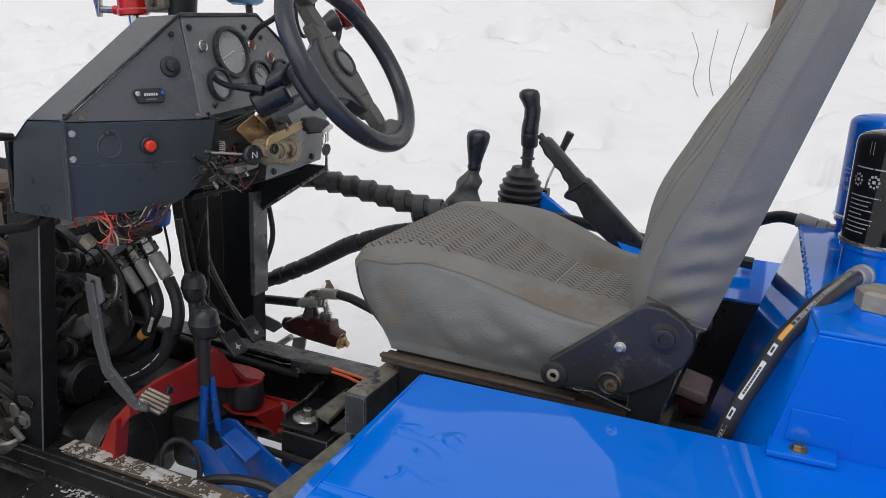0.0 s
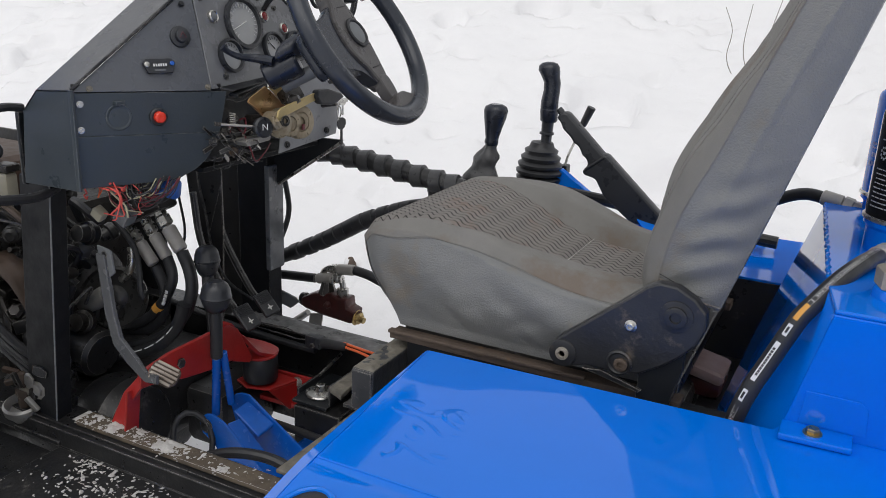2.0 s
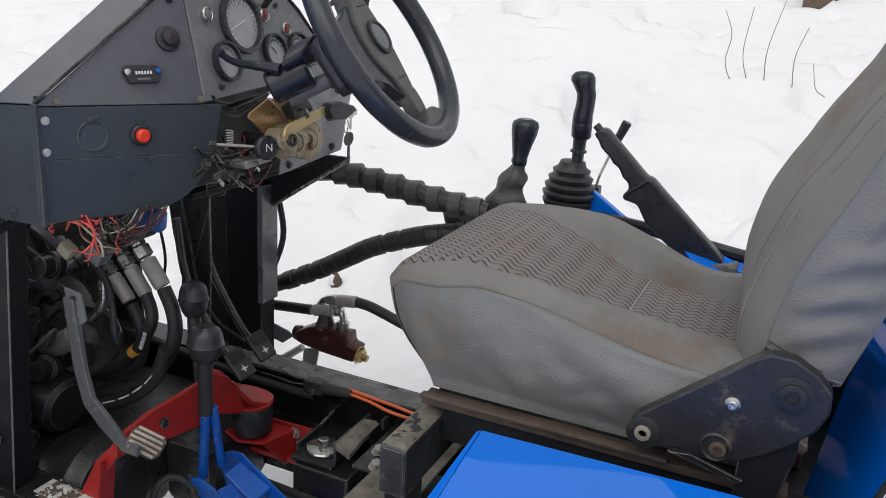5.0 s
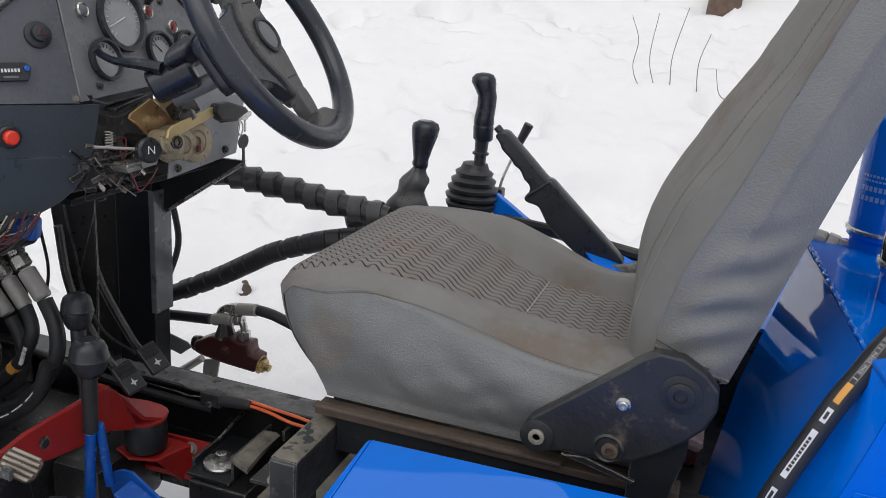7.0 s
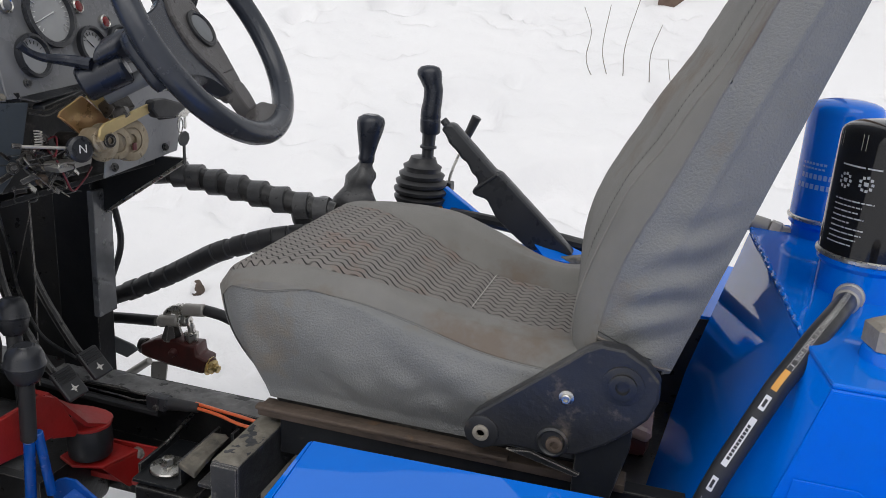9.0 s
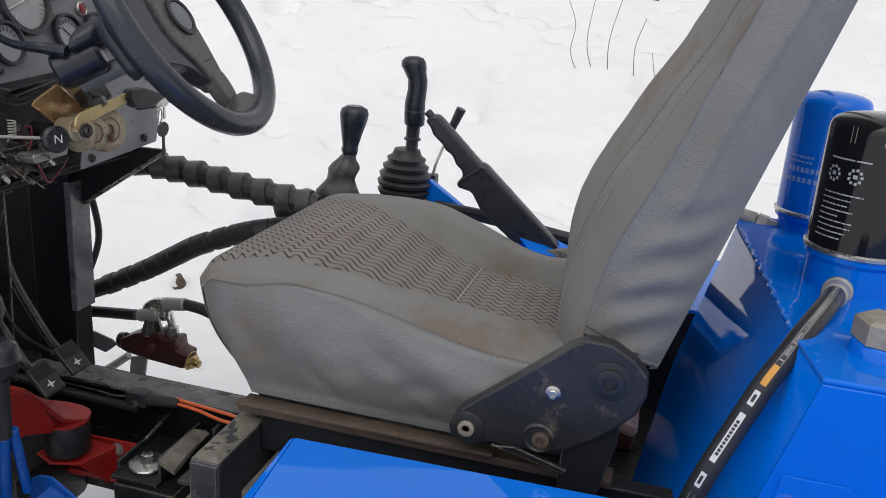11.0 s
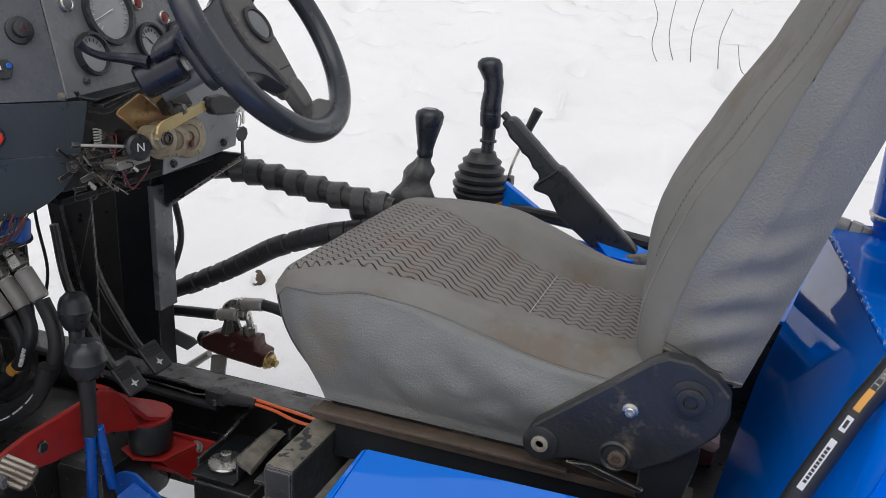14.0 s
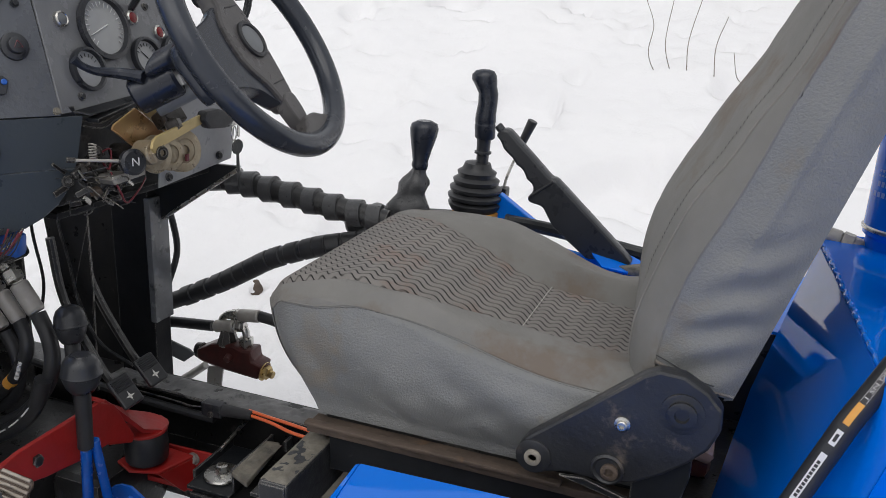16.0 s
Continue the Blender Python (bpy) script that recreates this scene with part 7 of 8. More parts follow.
part("tip", rod((-0.606, 2.10, 1.118), (-0.586, 2.10, 1.166), 0.009, 0.011, 16), RUBBER, sml)
part("rod", tube([(-0.605, 2.10, 1.120), (-0.618, 2.09, 1.08), (-0.628, 2.07, 1.04), (-0.632, 2.06, 1.00)], 0.0035, 8), STEEL, sml)
part("clamp", box((-0.640, 2.045, 1.000), (-0.620, 2.075, 1.022), 0.003), BLACK, sml)

for ob, by in ((sft, (-0.004, 0.0, -0.005)), (lev, (0.004, 0.0, -0.006)), (brake, (0.004, 0.0, -0.010)), (sml, (0.0, 0.0, -0.012))):
    ob.location += Vector(by)

# ---- far fender ----
ff = thing("far_fender", (0.2, 1.98, 0.5), "blue enamelled steel fender on the far side", "fender")
part("top_plate", solid([(-0.46, 1.77, 0.890), (-0.44, 1.98, 0.890), (-0.40, 2.06, 0.890), (-0.30, 2.115, 0.890), (0.7, 2.14, 0.890), (0.7, 1.80, 0.890)], (0, 0, -0.006), 0.002), BLUE, ff)
part("inner_skirt", solid([(-0.46, 1.772, 0.884), (0.7, 1.802, 0.884), (0.7, 1.802, 0.40), (-0.46, 1.772, 0.60)], (0, 0.006, 0)), BLACK_DARK, ff)

# ---- chassis details ----
part("cross_beam", box((-0.676, 1.15, 0.730), (-0.634, 1.78, 0.808), 0.004), WORN_BLACK, chassis, "black box beam under the seat")
part("dark_pan", box((-0.96, 1.50, 0.24), (-0.80, 1.598, 0.395), 0.02), BLACK_DARK, chassis)
part("belly_bar", box((-1.60, 1.601, 0.362), (-0.70, 1.618, 0.470), 0.002), BLACK_DARK, chassis)
part("tray_support", box((-1.030, 1.455, 0.40), (-0.905, 1.599, 0.498), 0.004), BLACK_DARK, chassis)
part("end_plate", box((-0.674, 1.1475, 0.733), (-0.636, 1.1515, 0.805), 0.001), WORN_BLACK, chassis, "worn grey beam end")
part("upright", box((-0.674, 1.165, 0.545), (-0.638, 1.22, 0.730), 0.003), BLACK, chassis)
part("seat_side_rail", box((-0.632, 1.262, 0.770), (-0.05, 1.290, 0.826), 0.003), BLACK_MATT, chassis)
part("gearbox_cover", box((-0.60, 1.21, 0.40), (-0.17, 1.70, 0.745), 0.02), BLACK_DARK, chassis)
part("dirty_bar", solid([(-0.842, 1.15, 0.548), (-0.838, 1.437, 0.548), (-0.770, 1.437, 0.548), (-0.755, 1.15, 0.548)], (0, 0, 0.008), 0.002), DIRTY, chassis, "flat bar caked with dry dirt")
part("angle_bar", solid([(-0.80, 1.15, 0.545), (-0.80, 1.64, 0.545), (-0.73, 1.64, 0.545), (-0.73, 1.15, 0.545)], (0, 0, 0.006), 0.002), DIRTY, chassis)
part("cross_tray", box((-1.04, 1.462, 0.500), (-0.945, 1.618, 0.508), 0.002), BLACK, chassis)
part("tray_lip", box((-1.046, 1.490, 0.486), (-1.0405, 1.618, 0.522), 0.001), WORN_BLACK, chassis)
part("tray_lip", box((-0.950, 1.478, 0.500), (-0.945, 1.618, 0.556), 0.001), WORN_BLACK, chassis)
part("crust_bar", solid([(-0.942, 1.468, 0.548), (-0.944, 1.588, 0.548), (-0.914, 1.592, 0.548), (-0.896, 1.448, 0.548)], (0, 0, 0.012), 0.003), DIRTY, chassis, "bar end caked with dry dirt")
part("thin_bar", box((-0.908, 1.594, 0.540), (-0.902, 1.618, 0.562), 0.001), WORN_BLACK, chassis)
part("nut_plate", box((-0.886, 1.442, 0.540), (-0.808, 1.618, 0.5475), 0.001), BLACK_DARK, chassis)
for p in ((-0.862, 1.504, 0.548), (-0.842, 1.456, 0.548)):
    part("pale_bolt", bolt(p, (0.1, -0.2, 1), 0.011, 0.012), ALU, chassis)
part("thin_strut", rod((-1.050, 1.52, 0.500), (-1.035, 1.66, 0.545), 0.004), STEEL, chassis)
part("cross_rod", rod((-1.15, 1.43, 0.455), (-0.90, 1.40, 0.470), 0.009), BLACK_DARK, chassis)
part("loose_hose", tube([(-1.02, 1.165, 0.52), (-0.97, 1.170, 0.540), (-0.92, 1.178, 0.548), (-0.87, 1.186, 0.545), (-0.82, 1.19, 0.530)], 0.011, 10), RUBBER, chassis)
mb = part("mount_washer", lathe((-0.996, 1.515, 0.508), (0, 0, 1), ((0, 0.034), (0.004, 0.036), (0.007, 0.034), (0.009, 0.018), (0.010, 0.012)), 28), STEEL, chassis, "dished steel washer")
part("mount_sleeve", lathe((-0.996, 1.515, 0.512), (0, 0, 1), ((0, 0.015), (0.006, 0.015), (0.006, 0.013), (0.020, 0.0125), (0.021, 0.008), (0.014, 0.007)), 6), STEEL, mb)
part("rubber_bush", lathe((-0.996, 1.515, 0.482), (0, 0, 1), ((0, 0.030), (0.004, 0.034), (0.022, 0.034), (0.026, 0.030)), 24), RUBBER, chassis)
for k in range(2):
    part("brake_line", tube([(-0.995, 1.603 + 0.006 * k, 0.596 + 0.006 * k), (-0.94, 1.598 + 0.010 * k, 0.594 + 0.004 * k), (-0.88, 1.590 + 0.014 * k, 0.588 + 0.008 * k), (-0.80, 1.592 + 0.014 * k, 0.586), (-0.70, 1.60 + 0.01 * k, 0.586)], 0.0034, 6), COPPER_WIRE, chassis, "orange cable")
    part("thin_wire", tube([(-1.095, 1.604 + 0.006 * k, 0.600 - 0.014 * k), (-1.13, 1.600, 0.602 - 0.016 * k), (-1.17, 1.604, 0.606 - 0.020 * k), (-1.30, 1.61, 0.595 - 0.010 * k)], 0.0016, 6), BLACK, chassis)
plug = part("cable_plug", box((-1.100, 1.594, 0.574), (-1.052, 1.619, 0.604), 0.004), PLASTIC, chassis, "black cable connector")
part("plug_latch", box((-1.088, 1.590, 0.592), (-1.068, 1.5945, 0.606), 0.002), PLASTIC, plug)
part("plug_screw", bolt((-1.076, 1.5935, 0.582), (0, -1, 0.2), 0.005, 0.003), BLACK_DARK, plug)
part("cable_socket", tube([(-1.052, 1.606, 0.590), (-1.03, 1.606, 0.592), (-1.0, 1.606, 0.594), (-0.985, 1.606, 0.595)], 0.013, 12, 4, radii=lambda s: 0.0135 - 0.004 * s), RUBBER, chassis)
part("loom", tube([(-1.55, 1.60, 0.60), (-1.35, 1.605, 0.575), (-1.20, 1.608, 0.565), (-1.08, 1.612, 0.560)], 0.009, 10), RUBBER, chassis)
clutch = thing("clutch_housing", (-1.2, 1.30, 0.3), "dark round clutch housing between the rails", "housing")
part("drum", lathe((-1.40, 1.250, 0.452), (1, 0, 0.1), ((0, 0.105), (0.02, 0.112), (0.080, 0.110), (0.105, 0.090), (0.110, 0)), 36), BLACK_DARK, clutch)
part("drain_hose", tube([Vector((-1.152, 1.259, 0.471)) + Vector((0.70, 0.55, -0.1)) * (0.046 * math.cos(a)) + Vector((-0.35, 0.30, 0.88)) * (0.058 * math.sin(a)) for a in (k * math.tau / 14 for k in range(14))], 0.0065, 10, closed=True), RUBBER, clutch, "loop of thin black hose")

# ---- running board with old snow ----
board = thing("running_board", (-1.0, 0.8, 0.45), "black steel running board beside the chassis rail", "running board")
part("plate", box((-1.328, 0.50, 0.490), (-0.62, 1.065, 0.498), 0.002), BLACK_DARK, board)
part("rear_deck", box((-1.70, 0.93, 0.470), (-1.329, 1.065, 0.480), 0.002), BLACK_DARK, board)
part("edge_channel", box((-2.0, 1.066, 0.498), (-0.60, 1.084, 0.538), 0.003), BLACK_DARK, board)
part("timber", box((-1.30, 1.086, 0.5455), (-0.62, 1.131, 0.556), 0.003), PLANK, board, "dirty brown plank on the rail")
part("front_plate", box((-2.2, 0.95, 0.40), (-1.605, 1.07, 0.49), 0.003), BLACK_DARK, board)


def crumbs(name, n, spot, low, high, mat, label, seed):
    """Loose thin angular shards, one joined mesh."""
    random.seed(seed)
    bm = bmesh.new()
    for _ in range(n):
        x, y, z = spot()
        r = random.uniform(low, high) * random.choice((0.3, 0.4, 0.5, 0.7, 1.0))
        m = Matrix.Translation((x, y, z + r * 0.12)) @ Euler([random.uniform(-0.35, 0.35), random.uniform(-0.35, 0.35), random.uniform(0, 6)]).to_matrix().to_4x4()
        long, sides, thick = random.uniform(0.9, 2.2), random.choice((5, 6, 7)), r * random.uniform(0.12, 0.35)
        ring = [(r * long * random.uniform(0.55, 1.1) * math.cos(a), r * random.uniform(0.5, 1.1) * math.sin(a)) for a in (math.tau * (k + random.uniform(-0.25, 0.25)) / sides for k in range(sides))]
        low_ring = [bm.verts.new(m @ Vector((a, b, 0))) for a, b in ring]
        top_ring = [bm.verts.new(m @ Vector((a * 0.8, b * 0.8, thick * random.uniform(0.6, 1.3)))) for a, b in ring]
        bm.faces.new(top_ring)
        for k in range(sides):
            bm.faces.new((low_ring[k], low_ring[(k + 1) % sides], top_ring[(k + 1) % sides], top_ring[k]))
    return structure(name, bm, mat, label, "snow", "stuff")


HEAPS = [(random.Random(k).uniform(-1.30, -0.72), 1.052 - abs(random.Random(k + 50).gauss(0, 0.06)), random.Random(k + 90).uniform(0.012, 0.045)) for k in range(26)]


def in_heaps():
    """A spot near one of the heaps on the board."""
    x, y, d = random.choice(HEAPS)
    return (min(-0.70, max(-1.32, random.gauss(x, d * 1.4))), min(1.058, random.gauss(y, d)), 0.499)


crumbs("old_snow_on_plank", 340, lambda: (random.choice((random.uniform(-1.30, -1.02), random.uniform(-1.30, -0.70))), random.gauss(1.108, 0.014), 0.556), 0.0015, 0.0055, ICE, "crumbs of grey old snow on the plank", 3)
crumbs("snow_flakes_on_board", 760, in_heaps, 0.0012, 0.0062, ICE, "flakes of trodden snow on the board", 4)

def crust(name, lo, hi, high, mat, label, seed, step=0.004, cover=0.34, category="dirt"):
    """Uneven patches of frozen dirt on a flat top, one joined sheet."""
    (x0, y0, z0), (x1, y1, z1) = lo, hi
    nx, ny = int((x1 - x0) / step), int((y1 - y0) / step)
    rows = []
    for i in range(nx + 1):
        row = []
        for j in range(ny + 1):
            x, y = x0 + step * i, y0 + step * j
            h = 0.6 * noise.noise((x * 22, y * 34, seed)) + 0.35 * noise.noise((x * 70, y * 70, seed + 3)) + 0.25 * noise.noise((x * 170, y * 170, seed + 5)) + cover
            edge = min(1.0, j / 3, (ny - j) / 3, i / 3, (nx - i) / 3)
            row.append((x, y, z0 + max(-0.0025, high * h * edge - 0.0008)))
        rows.append(row)
    return structure(name, sheet(rows, 0.0005), mat, label, category, "stuff", 60)


crust("snow_patches_on_plank", (-1.31, 1.087, 0.5562), (-1.02, 1.131, 0.5562), 0.014, ICE, "patches of frozen old snow on the plank", 21, 0.003, 0.06, "snow")
crust("thin_snow_on_plank", (-1.02, 1.087, 0.5562), (-0.72, 1.125, 0.5562), 0.008, ICE, "thin crust of old snow along the plank edge", 24, 0.003, -0.13, "snow")
crust("dirt_on_far_rail", (-1.36, 1.623, 0.5925), (-0.70, 1.688, 0.5925), 0.010, WORN_GREY, "frozen dirt crusted on the far rail", 6)
crust("dirt_on_cross_beam", (-0.6745, 1.153, 0.8085), (-0.6355, 1.50, 0.8085), 0.007, DIRTY, "dry dirt crusted on the beam", 8, 0.003)
crust("dirt_on_tray_bar", (-0.938, 1.470, 0.5605), (-0.904, 1.585, 0.5605), 0.007, DIRTY, "dry dirt crusted on the bar", 9, 0.003)

# ---- seat fittings ----
for (x, z, r, mat, lab) in ((-0.333, 0.889, 0.0105, PLUG_GREY, "dull yellowish zinc bolt"), (-0.232, 0.957, 0.0062, STEEL, "bright zinc screw"), (-0.168, 0.985, 0.0165, PLATE_PAINT, "round plug"), (-0.240, 0.893, 0.0105, RUST, "rusty pivot")):
    sub = part("fastener", lathe((x, 1.2285, z), (0, -1, 0), ((0, r * 1.5), (0.002, r * 1.5), (0.003, r), (0.007, r), (0.008, r * 0.8), (0.008, r * 0.5), (0.004, r * 0.45), (0.004, 0)) if r < 0.018 else ((0, r), (0.003, r), (0.005, r * 0.85), (0.005, 0)), 28), mat, plate, lab)
part("pivot_rim", lathe((-0.333, 1.2285, 0.889), (0, -1, 0), ((0, 0.022), (0.003, 0.022), (0.004, 0.019), (0.004, 0)), 28), PLATE_PAINT, plate)
part("rear_pivot_rim", lathe((-0.243, 1.2285, 0.895), (0, -1, 0), ((0, 0.020), (0.004, 0.020), (0.006, 0.017), (0.003, 0.014), (0.003, 0)), 28), PLATE_PAINT, plate)
part("release_bar", solid([(-0.27, 1.225, 0.876), (-0.205, 1.225, 0.858), (-0.21, 1.225, 0.853), (-0.30, 1.225, 0.872)], (0, 0.006, 0), 0.001), BLACK_DARK, seat, "bent rusty release bar")
part("base_pan", box((-0.65, 1.285, 0.830), (-0.16, 1.735, 0.856), 0.004), BLACK_DARK, seat)
part("rail_channel", box((-0.664, 1.248, 0.8385), (-0.30, 1.262, 0.845), 0.002), RUST, seat, "rusty rail lip")
part("side_bracket", solid([(-0.215, 1.236, 0.905), (-0.150, 1.236, 0.930), (-0.150, 1.236, 0.90), (-0.185, 1.236, 0.74), (-0.215, 1.236, 0.74)], (0, 0.012, 0), 0.002), BLACK, seat, "black seat bracket")
rear = thing("rear_lamp", (-0.15, 1.60, 0.711), "red tail lamp lying below the seat, colours darkened for shade", "lamp")
# Housing and lens colours are darkened to hold the shade below the seat.
part("housing", box((-0.190, 1.55, 0.711), (-0.125, 1.64, 0.752), 0.016), MAROON, rear)
part("clear_lens", box((-0.194, 1.545, 0.748), (-0.122, 1.645, 0.772), 0.010, turn=Matrix.Rotation(radians(12), 4, "Y")), SHADED_LENS, rear)
well = thing("rear_floor", (-0.1, 1.5, 0.6), "black steel floor behind the seat", "floor")
part("sheet", box((-0.165, 1.20, 0.70), (-0.02, 1.84, 0.71), 0.002), BLACK_DARK, well)
part("wall", box((-0.14, 1.835, 0.70), (-0.06, 1.843, 0.86), 0.002), BLACK_DARK, well)

# ---- tank fittings ----
part("fender_foot", solid([(-0.004, 1.122, 0.8885), (0.084, 1.126, 0.8885), (0.084, 1.170, 0.8885), (-0.004, 1.166, 0.8885)], (0, 0, 0.009), 0.002), BLUE, tank)
part("foot_bolt", bolt((0.036, 1.144, 0.8975), (0, 0, 1), 0.009, 0.006), BRASS, tank, "yellow zinc bolt")
part("doubler_plate", solid([(0.016, 1.1635, 0.900), (0.020, 1.1560, 0.950), (0.085, 1.1560, 0.950), (0.095, 1.1575, 0.940), (0.098, 1.1635, 0.900)], (0, -0.002, 0), 0.001), BLUE, tank)
plug = part("filler_plug", lathe((0.106, 1.232, T + 0.006), (0, 0, 1), ((0, 0.034), (0.012, 0.032), (0.014, 0.030), (0.0145, 0)), 32), BLUE, tank)
part("filler_nut", lathe((0.106, 1.232, T + 0.019), (0, 0, 1), ((0, 0.030), (0.002, 0.034), (0.024, 0.034), (0.028, 0.028), (0.028, 0)), 6), PLUG_GREY, plug, "large dirty hexagon plug")
weld = [(0.0215 - 0.035 * s + 0.0012 * math.sin(s * 90), 1.25 + 0.49 * s, T + 0.005 + 0.0006 * math.sin(s * 140)) for s in (k / 120 for k in range(121))]
part("weld_bead", tube(weld, 0.0035, 8, 1, radii=lambda s: 0.0030 + 0.0007 * math.sin(s * 260)), BLUE, tank, "rough weld bead")
part("far_nut", lathe((0.050, 1.755, 1.063), (-0.96, 0.16, 0.22), ((0, 0.014), (0.016, 0.014), (0.018, 0.0165), (0.034, 0.0165), (0.036, 0.012)), 6), FERRULE, tank)
part("far_ferrule", lathe((0.016, 1.761, 1.071), (-0.96, 0.16, 0.16), ((0, 0.012), (0.002, 0.0145), (0.036, 0.0145), (0.039, 0.0118)), 18), FERRULE, tank)
part("far_hose", tube([(-0.016, 1.766, 1.076), (-0.050, 1.775, 1.077), (-0.085, 1.785, 1.064), (-0.13, 1.80, 1.035), (-0.20, 1.83, 0.98)], 0.0118, 12), RUBBER, tank)

# ---- printed hose ----
HP = [(0.087, 1.408, 1.078), (0.074, 1.358, 1.086), (0.055, 1.306, 1.084), (0.033, 1.262, 1.071), (0.013, 1.228, 1.051), (-0.004, 1.206, 1.030), (-0.015, 1.199, 1.006), (-0.032, 1.191, 0.965), (-0.049, 1.182, 0.924), (-0.062, 1.180, 0.880), (-0.072, 1.188, 0.820), (-0.078, 1.21, 0.75)]
HR = 0.0128
hose = thing("printed_hose", HP[0], "black hydraulic hose with white printed bands on the tank", "hose")
part("hose", tube(HP, HR, 20, 12), RUBBER, hose)
d0 = (Vector(HP[1]) - Vector(HP[0])).normalized()
part("ferrule", lathe(Vector(HP[0]) + d0 * 0.002, d0, ((-0.024, 0.012), (-0.022, 0.0185), (-0.002, 0.0185), (0.0, 0.0160), (0.040, 0.0158), (0.045, 0.0128)), 16), FERRULE, hose)
HLINE = curve(HP, 40)[::-1]
HLEN = [0.0]
for a, b in zip(HLINE, HLINE[1:]):
    HLEN.append(HLEN[-1] + (b - a).length)


def on_hose(s, w, lift=0.0006):
    """A place on the hose's printed side: s metres along from the low end, w across."""
    k = min(len(HLINE) - 2, max(0, int(np.searchsorted(HLEN, s)) - 1))
    f = (s - HLEN[k]) / (HLEN[k + 1] - HLEN[k])
    p = HLINE[k].lerp(HLINE[k + 1], f)
    d = (HLINE[k + 1] - HLINE[k]).normalized()
    n = Vector((-0.22, -0.86, 0.46))
    n = (n - d * n.dot(d)).normalized()
    u = n.cross(d)
    a = w / HR
    return p + (n * math.cos(a) + u * math.sin(a)) * (HR + lift)


def hose_band(s0, s1, w0, w1, name, mat, lift=0.0006):
    rows = [[on_hose(s0 + (s1 - s0) * i / 12, w0 + (w1 - w0) * j / 6, lift) for j in range(7)] for i in range(13)]
    return part(name, sheet(rows, 0.0), mat, hose)


def lettering(text, size):
    """A flat mesh of letters in Blender's own font, from the origin to the right."""
    cu = bpy.data.curves.new("letters", "FONT")
    cu.body, cu.size, cu.resolution_u = text, size, 2
    ob = new("letters", cu)
    me = bpy.data.meshes.new_from_object(ob)
    bpy.data.objects.remove(ob)
    bpy.data.curves.remove(cu)
    bm = bmesh.new()
    bm.from_mesh(me)
    bpy.data.meshes.remove(me)
    bmesh.ops.triangulate(bm, faces=bm.faces)
    return bm


def hose_text(text, s0, s1, w, size, mat, name="print"):
    bm = lettering(text, size)
    wide = max(v.co.x for v in bm.verts)
    k = (s1 - s0) / wide
    for v in bm.verts:
        v.co = on_hose(s0 + v.co.x * k, w + v.co.y, 0.0011)
    part(name, bm, mat, hose, "", 0)


def at_z(z):
    """How far along the hose, from its low end, a height is reached."""
    for s, p in zip(HLEN, HLINE):
        if p.z >= z:
            return s
    return HLEN[-1]


s_a, s_b = at_z(0.935), at_z(0.992)
hose_band(s_a, s_b, -0.0033, 0.0033, "white_band", WHITE)
for k in range(10):
    a = s_a + 0.008 + (s_b - s_a - 0.016) * k / 10
    hose_band(a, a + (s_b - s_a) * 0.055, -0.0016, 0.0015, "name_bar", RUBBER, 0.0011)
for s0 in (s_a - 0.032, at_z(1.002)):
    hose_band(s0, s0 + 0.018, -0.0033, 0.0033, "mark_patch", WHITE)
    hose_band(s0 + 0.004, s0 + 0.014, -0.0015, 0.0015, "mark_shape", RUBBER, 0.0011)
s_o = at_z(1.024)
hose_band(s_o, s_o + 0.022, -0.0034, 0.0034, "orange_patch", ORANGE_PRINT)
s_e = HLEN[-1] - 0.052
hose_text("1 SN DN 12 DIN/EN 853 WP 160", s_o + 0.026, s_e, -0.0017, 0.0050, WHITE)
for w in (-0.0030, 0.0027):
    hose_band(s_o + 0.024, s_e, w, w + 0.0003, "print_line", WHITE)
hose_text("3Q 2021", s_a - 0.090, s_a - 0.050, -0.0017, 0.0050, WHITE)
hose_band(s_a - 0.094, s_a - 0.041, -0.0030, -0.0027, "print_line", WHITE)
hose_band(s_a - 0.094, s_a - 0.041, 0.0027, 0.0030, "print_line", WHITE)


# ---- print on the filters ----
def can_bar(f, cx, cy, r, a0, a1, z0, z1, mat, name="print_bar"):
    rows = [[(cx + (r + 0.0005) * math.cos(radians(a0 + (a1 - a0) * i / 6)), cy + (r + 0.0005) * math.sin(radians(a0 + (a1 - a0) * i / 6)), z) for z in (z0, z1)] for i in range(7)]
    part(name, sheet(rows, 0.0), mat, f)


bx, by, br = 0.113, 1.475, 0.063
random.seed(8)
for k in range(9):
    a, end = 204 + random.uniform(0, 2), 228 + random.uniform(0, 26)
    while a < end:
        w = random.uniform(3, 9)
        can_bar(black_filter, bx, by, br, a, min(end, a + w), 1.197 - 0.0070 * k, 1.1988 - 0.0070 * k, GREY_PRINT)
        a += w + 1.2
for a in (214, 240):
    for q in range(9):
        t0 = math.tau * q / 9
        ca, cz = a + 7.0 * math.cos(t0), 1.222 + 0.0085 * math.sin(t0)
        can_bar(black_filter, bx, by, br, ca - 1.6, ca + 1.6, cz - 0.0018, cz + 0.0018, GREY_PRINT, "pictogram_mark")
    can_bar(black_filter, bx, by, br, a - 2.5, a + 2.5, 1.2195, 1.2245, GREY_PRINT, "pictogram_mark")
can_bar(black_filter, bx, by, br, 206, 236, 1.2405, 1.2425, GREY_PRINT)
can_bar(black_filter, bx, by, br, 238, 254, 1.2405, 1.2425, GREY_PRINT)
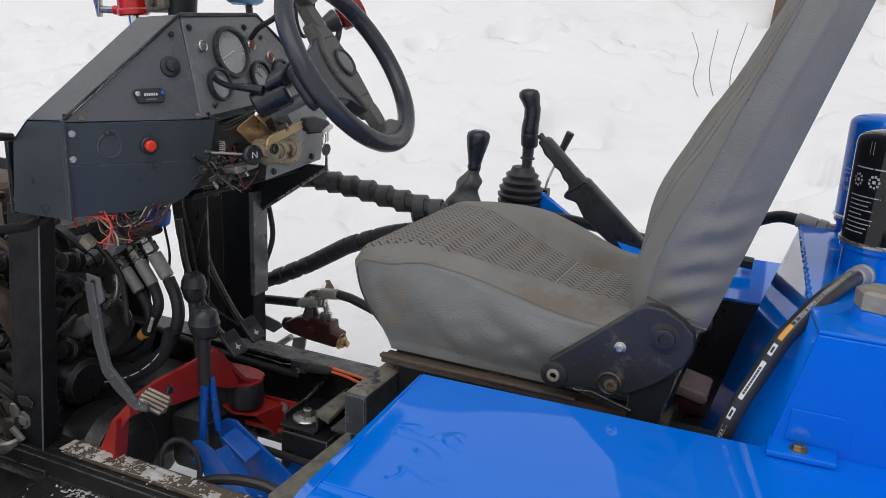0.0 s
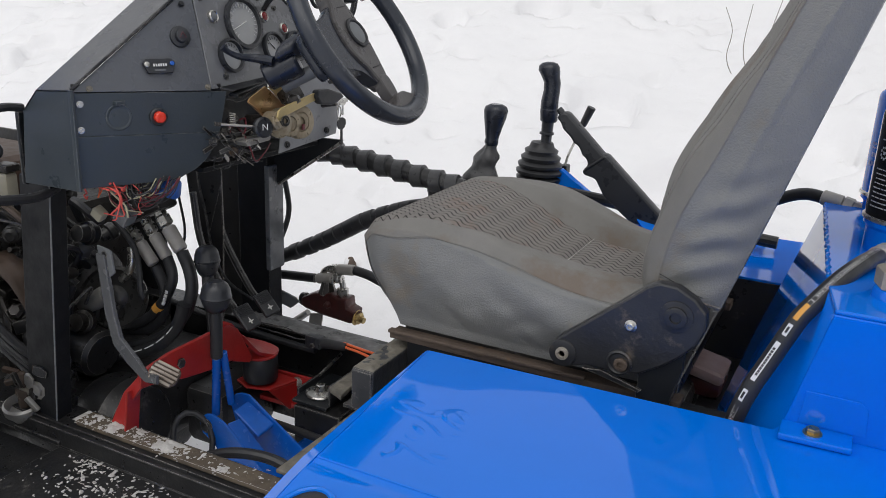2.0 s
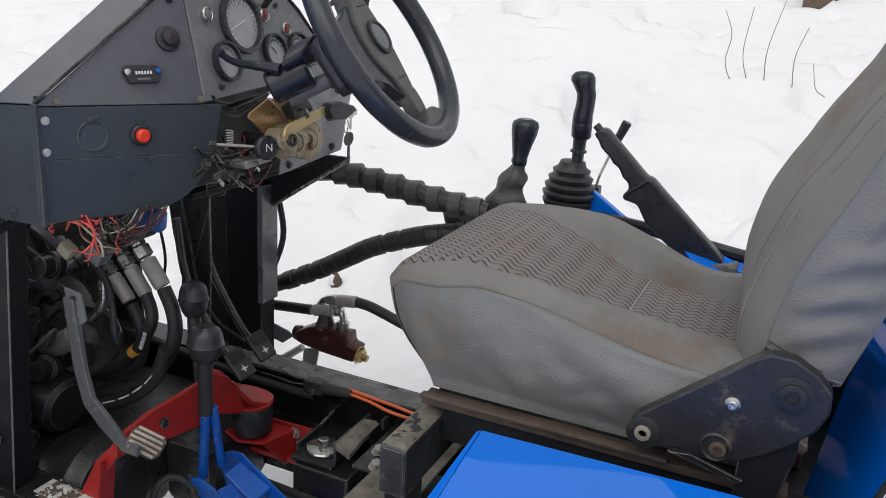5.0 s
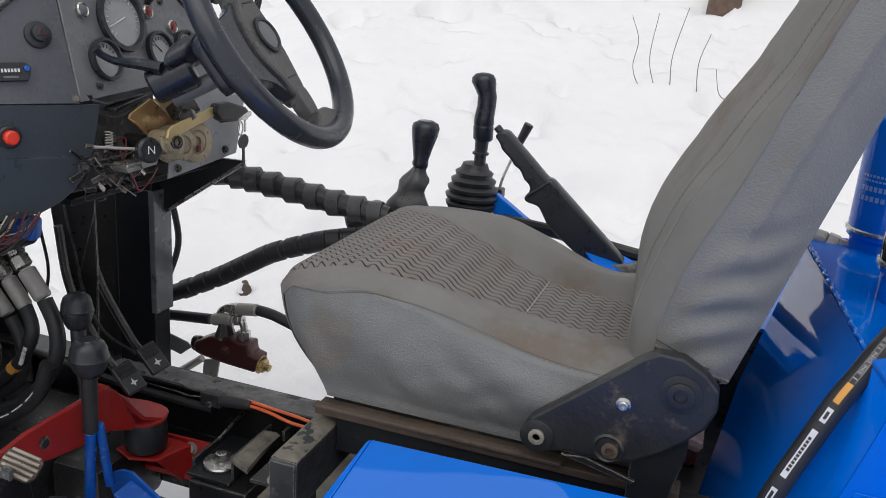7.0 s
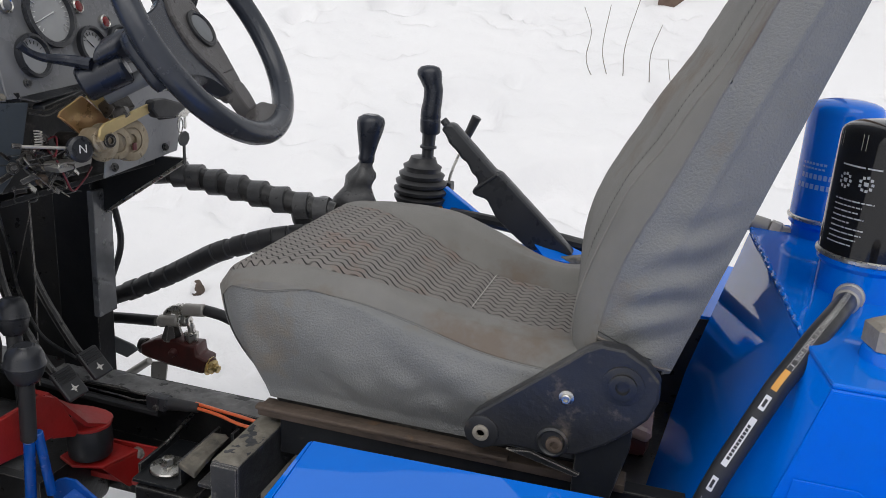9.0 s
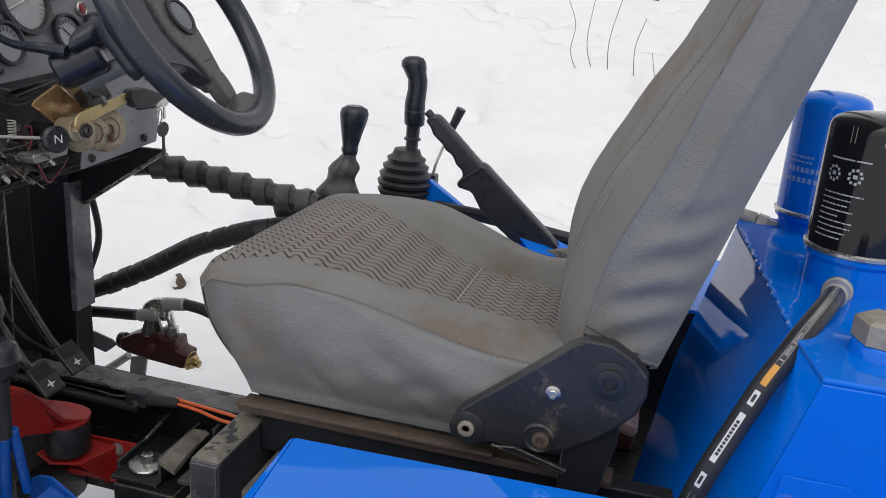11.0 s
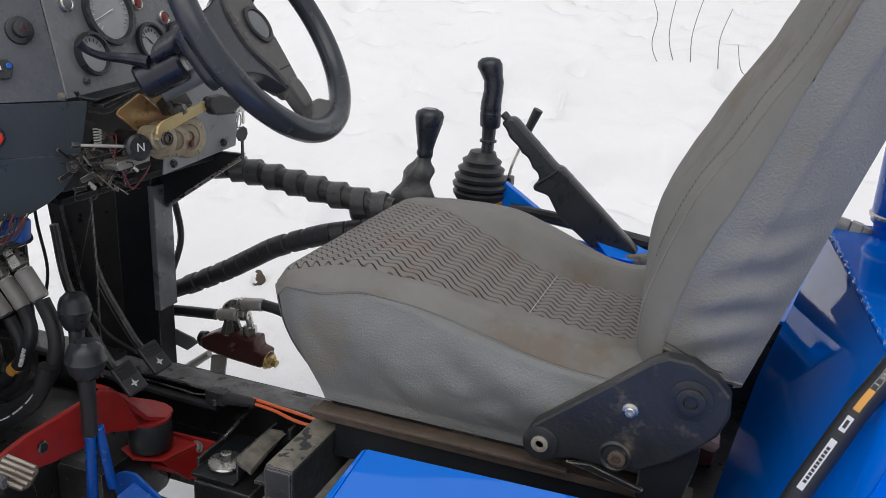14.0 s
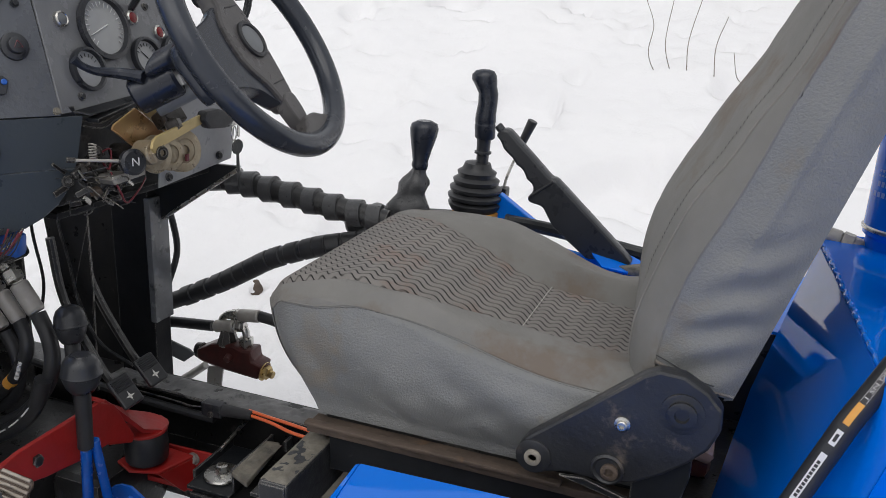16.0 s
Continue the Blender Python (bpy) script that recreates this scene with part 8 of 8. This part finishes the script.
# Thin pale ring painted as the highlight round the can's top edge.
part("rim_highlight", lathe((bx, by, 1.2775), (0, 0, 1), ((0, br - 0.0025), (0.0015, br - 0.0012), (0.003, br - 0.003)), 48), AMBER_GREY, black_filter, "top edge highlight drawn as a pale ring")
for a in (226, 262, 298, 190):
    can_bar(black_filter, bx, by, br - 0.0002, a, a + 0.8, 1.262, 1.282, AMBER_GREY, "grip_slot")
    can_bar(black_filter, bx, by, br - 0.0002, a + 5, a + 5.8, 1.262, 1.282, AMBER_GREY, "grip_slot")
bx, by, br = 0.098, 1.755, 0.056
for z, a0, a1, h in ((1.192, 205, 250, 0.004), (1.185, 205, 248, 0.003), (1.170, 206, 262, 0.008), (1.154, 200, 262, 0.008)):
    n = 7
    for k in range(n):
        b0 = a0 + (a1 - a0) * k / n
        can_bar(blue_filter, bx, by, br, b0, b0 + (a1 - a0) / n * 0.7, z, z + h, BLUE_PRINT)

# ---- fender fittings ----
slot = thing("lamp_recess", (-0.445, 0.695, outer_z(0.695)), "black oval recess in the bent fender plate", "recess")
RIM = [(-0.445 + 0.032 * math.cos(k * math.tau / 24), 0.695 + 0.042 * math.sin(k * math.tau / 24)) for k in range(24)]
part("rim", tube([(x, y, outer_z(y) + 0.002) for x, y in RIM], 0.004, 8, closed=True), BLUE, slot)
part("well", solid([(x, y, outer_z(y) + 0.001) for x, y in RIM], (0, 0, 0.001)), BLACK_DARK, slot)


def paint_runs(x0, x1, y0, y1, n=70, m=60):
    """Wrinkled runs of thick paint that rise a little out of the flat top."""
    rows = []
    for i in range(n + 1):
        row = []
        for j in range(m + 1):
            u, v = i / n, j / m
            x, y = x0 + (x1 - x0) * u, y0 + (y1 - y0) * v
            edge = smooth01(min(u, 1 - u) * 4) * smooth01(min(v, 1 - v) * 4)
            bend = noise.noise((x * 14, y * 14, 2.0)) * 0.02
            ridge = max(0.0, 1 - 5.0 * abs(noise.noise(((x + bend) * 17, (y + 0.35 * x + bend) * 46, 5.0))))
            spot = smooth01(0.55 + 1.6 * noise.noise((x * 16, y * 22, 9.0)))
            row.append((x, y, Z - 0.0006 + 0.0034 * ridge * edge * spot))
        rows.append(row)
    return sheet(rows, 0.0)


part("paint_run", paint_runs(-0.488, -0.34, 0.81, 1.00), BLUE, fender, "wrinkled runs of thick paint", 80)

# ---- twigs, trunks and litter on the snow ----
TW = ((-0.684, 1.41, ((0.0, 0), (0.045, -0.12), (0.03, -0.25), (0.06, -0.34), (0.125, -0.41))), (-0.55, 1.43, ((0, 0), (-0.02, -0.23), (0.03, -0.40))), (-0.405, 1.47, ((0, 0), (-0.05, -0.24), (-0.045, -0.40))), (-0.28, 1.35, ((0, 0), (-0.04, -0.15), (-0.03, -0.31))), (-0.23, 1.18, ((0, 0), (0.03, -0.12), (0.08, -0.16))), (-0.40, 0.89, ((0, 0), (0.01, -0.05), (0.05, -0.09))))
for x, z, pts in TW:
    x, z = x - 0.052, z - 0.035
    w = thing("twig", (x + pts[-1][0], 4.85, z + pts[-1][1]), "thin bare brown twig standing in the snow", "twig", "twigs in the snow")
    part("stem", tube([(x + a, 4.85 + 0.02 * k, z + b) for k, (a, b) in enumerate(pts)], 0.0028, 6, 6, radii=lambda s: 0.0017 + 0.0011 * s), TWIG, w)


def trunk(x, y, r, lean, h, label):
    z = snow_height(x, y)
    t = thing("tree", (x, y, z), label, "tree")
    rows = []
    for i in range(25):
        s = i / 24
        rr = r * (1.25 - 0.25 * smooth01(s * 6)) * (1 - 0.5 * s)
        rows.append([(x + lean * h * s + rr * (1 + 0.10 * noise.noise((j, s * 9, x))) * math.cos(math.tau * j / 18), y + rr * (1 + 0.1 * noise.noise((j, s * 9, y))) * math.sin(math.tau * j / 18), z - 0.1 + h * s) for j in range(18)] )
        rows[-1].append(rows[-1][0])
    part("trunk", sheet(rows, 0.0), BARK, t, "", 60)
    for k in range(6):
        s = 0.45 + 0.09 * k
        a = k * 2.4
        p = Vector((x + lean * h * s, y, z + h * s))
        part("limb", tube([p, p + Vector((math.cos(a) * 0.3, math.sin(a) * 0.3, 0.3)), p + Vector((math.cos(a) * 0.7, math.sin(a) * 0.7, 0.9))], 0.02, 6, 5, radii=lambda q: 0.022 * (1 - 0.8 * q)), BARK, t)
    return t


trunk(-0.33, 6.1, 0.085, 0.03, 4.5, "bare grey-brown tree trunk standing in the snow")
trunk(-0.52, 6.6, 0.05, -0.04, 3.5, "thin bare tree trunk standing in the snow")
trunk(0.62, 6.6, 0.16, 0.02, 4.5, "thick bare tree trunk standing in the snow")
zz = snow_height(-1.85, 2.95)
clod = thing("frozen_clod", (-1.85, 2.95, zz), "brown frozen clod half covered with snow", "clod")


def lump(at, size, seed):
    """A small uneven lump."""
    bm = bmesh.new()
    bmesh.ops.create_icosphere(bm, subdivisions=3, radius=1.0)
    for v in bm.verts:
        k = 1 + 0.35 * noise.noise(v.co * 1.6 + Vector((seed, 0, 0))) + 0.15 * noise.noise(v.co * 4 + Vector((seed, 3, 0)))
        v.co = Vector(at) + Vector((v.co.x * size[0], v.co.y * size[1], v.co.z * size[2])) * k
    return bm


part("earth", lump((-1.85, 2.95, zz + 0.022), (0.024, 0.020, 0.036), 4.0), RUST, clod, "", 60)
part("snow_cap", lump((-1.858, 2.942, zz + 0.030), (0.019, 0.016, 0.027), 9.0), SNOW, clod, "white snow stuck on it", 60)
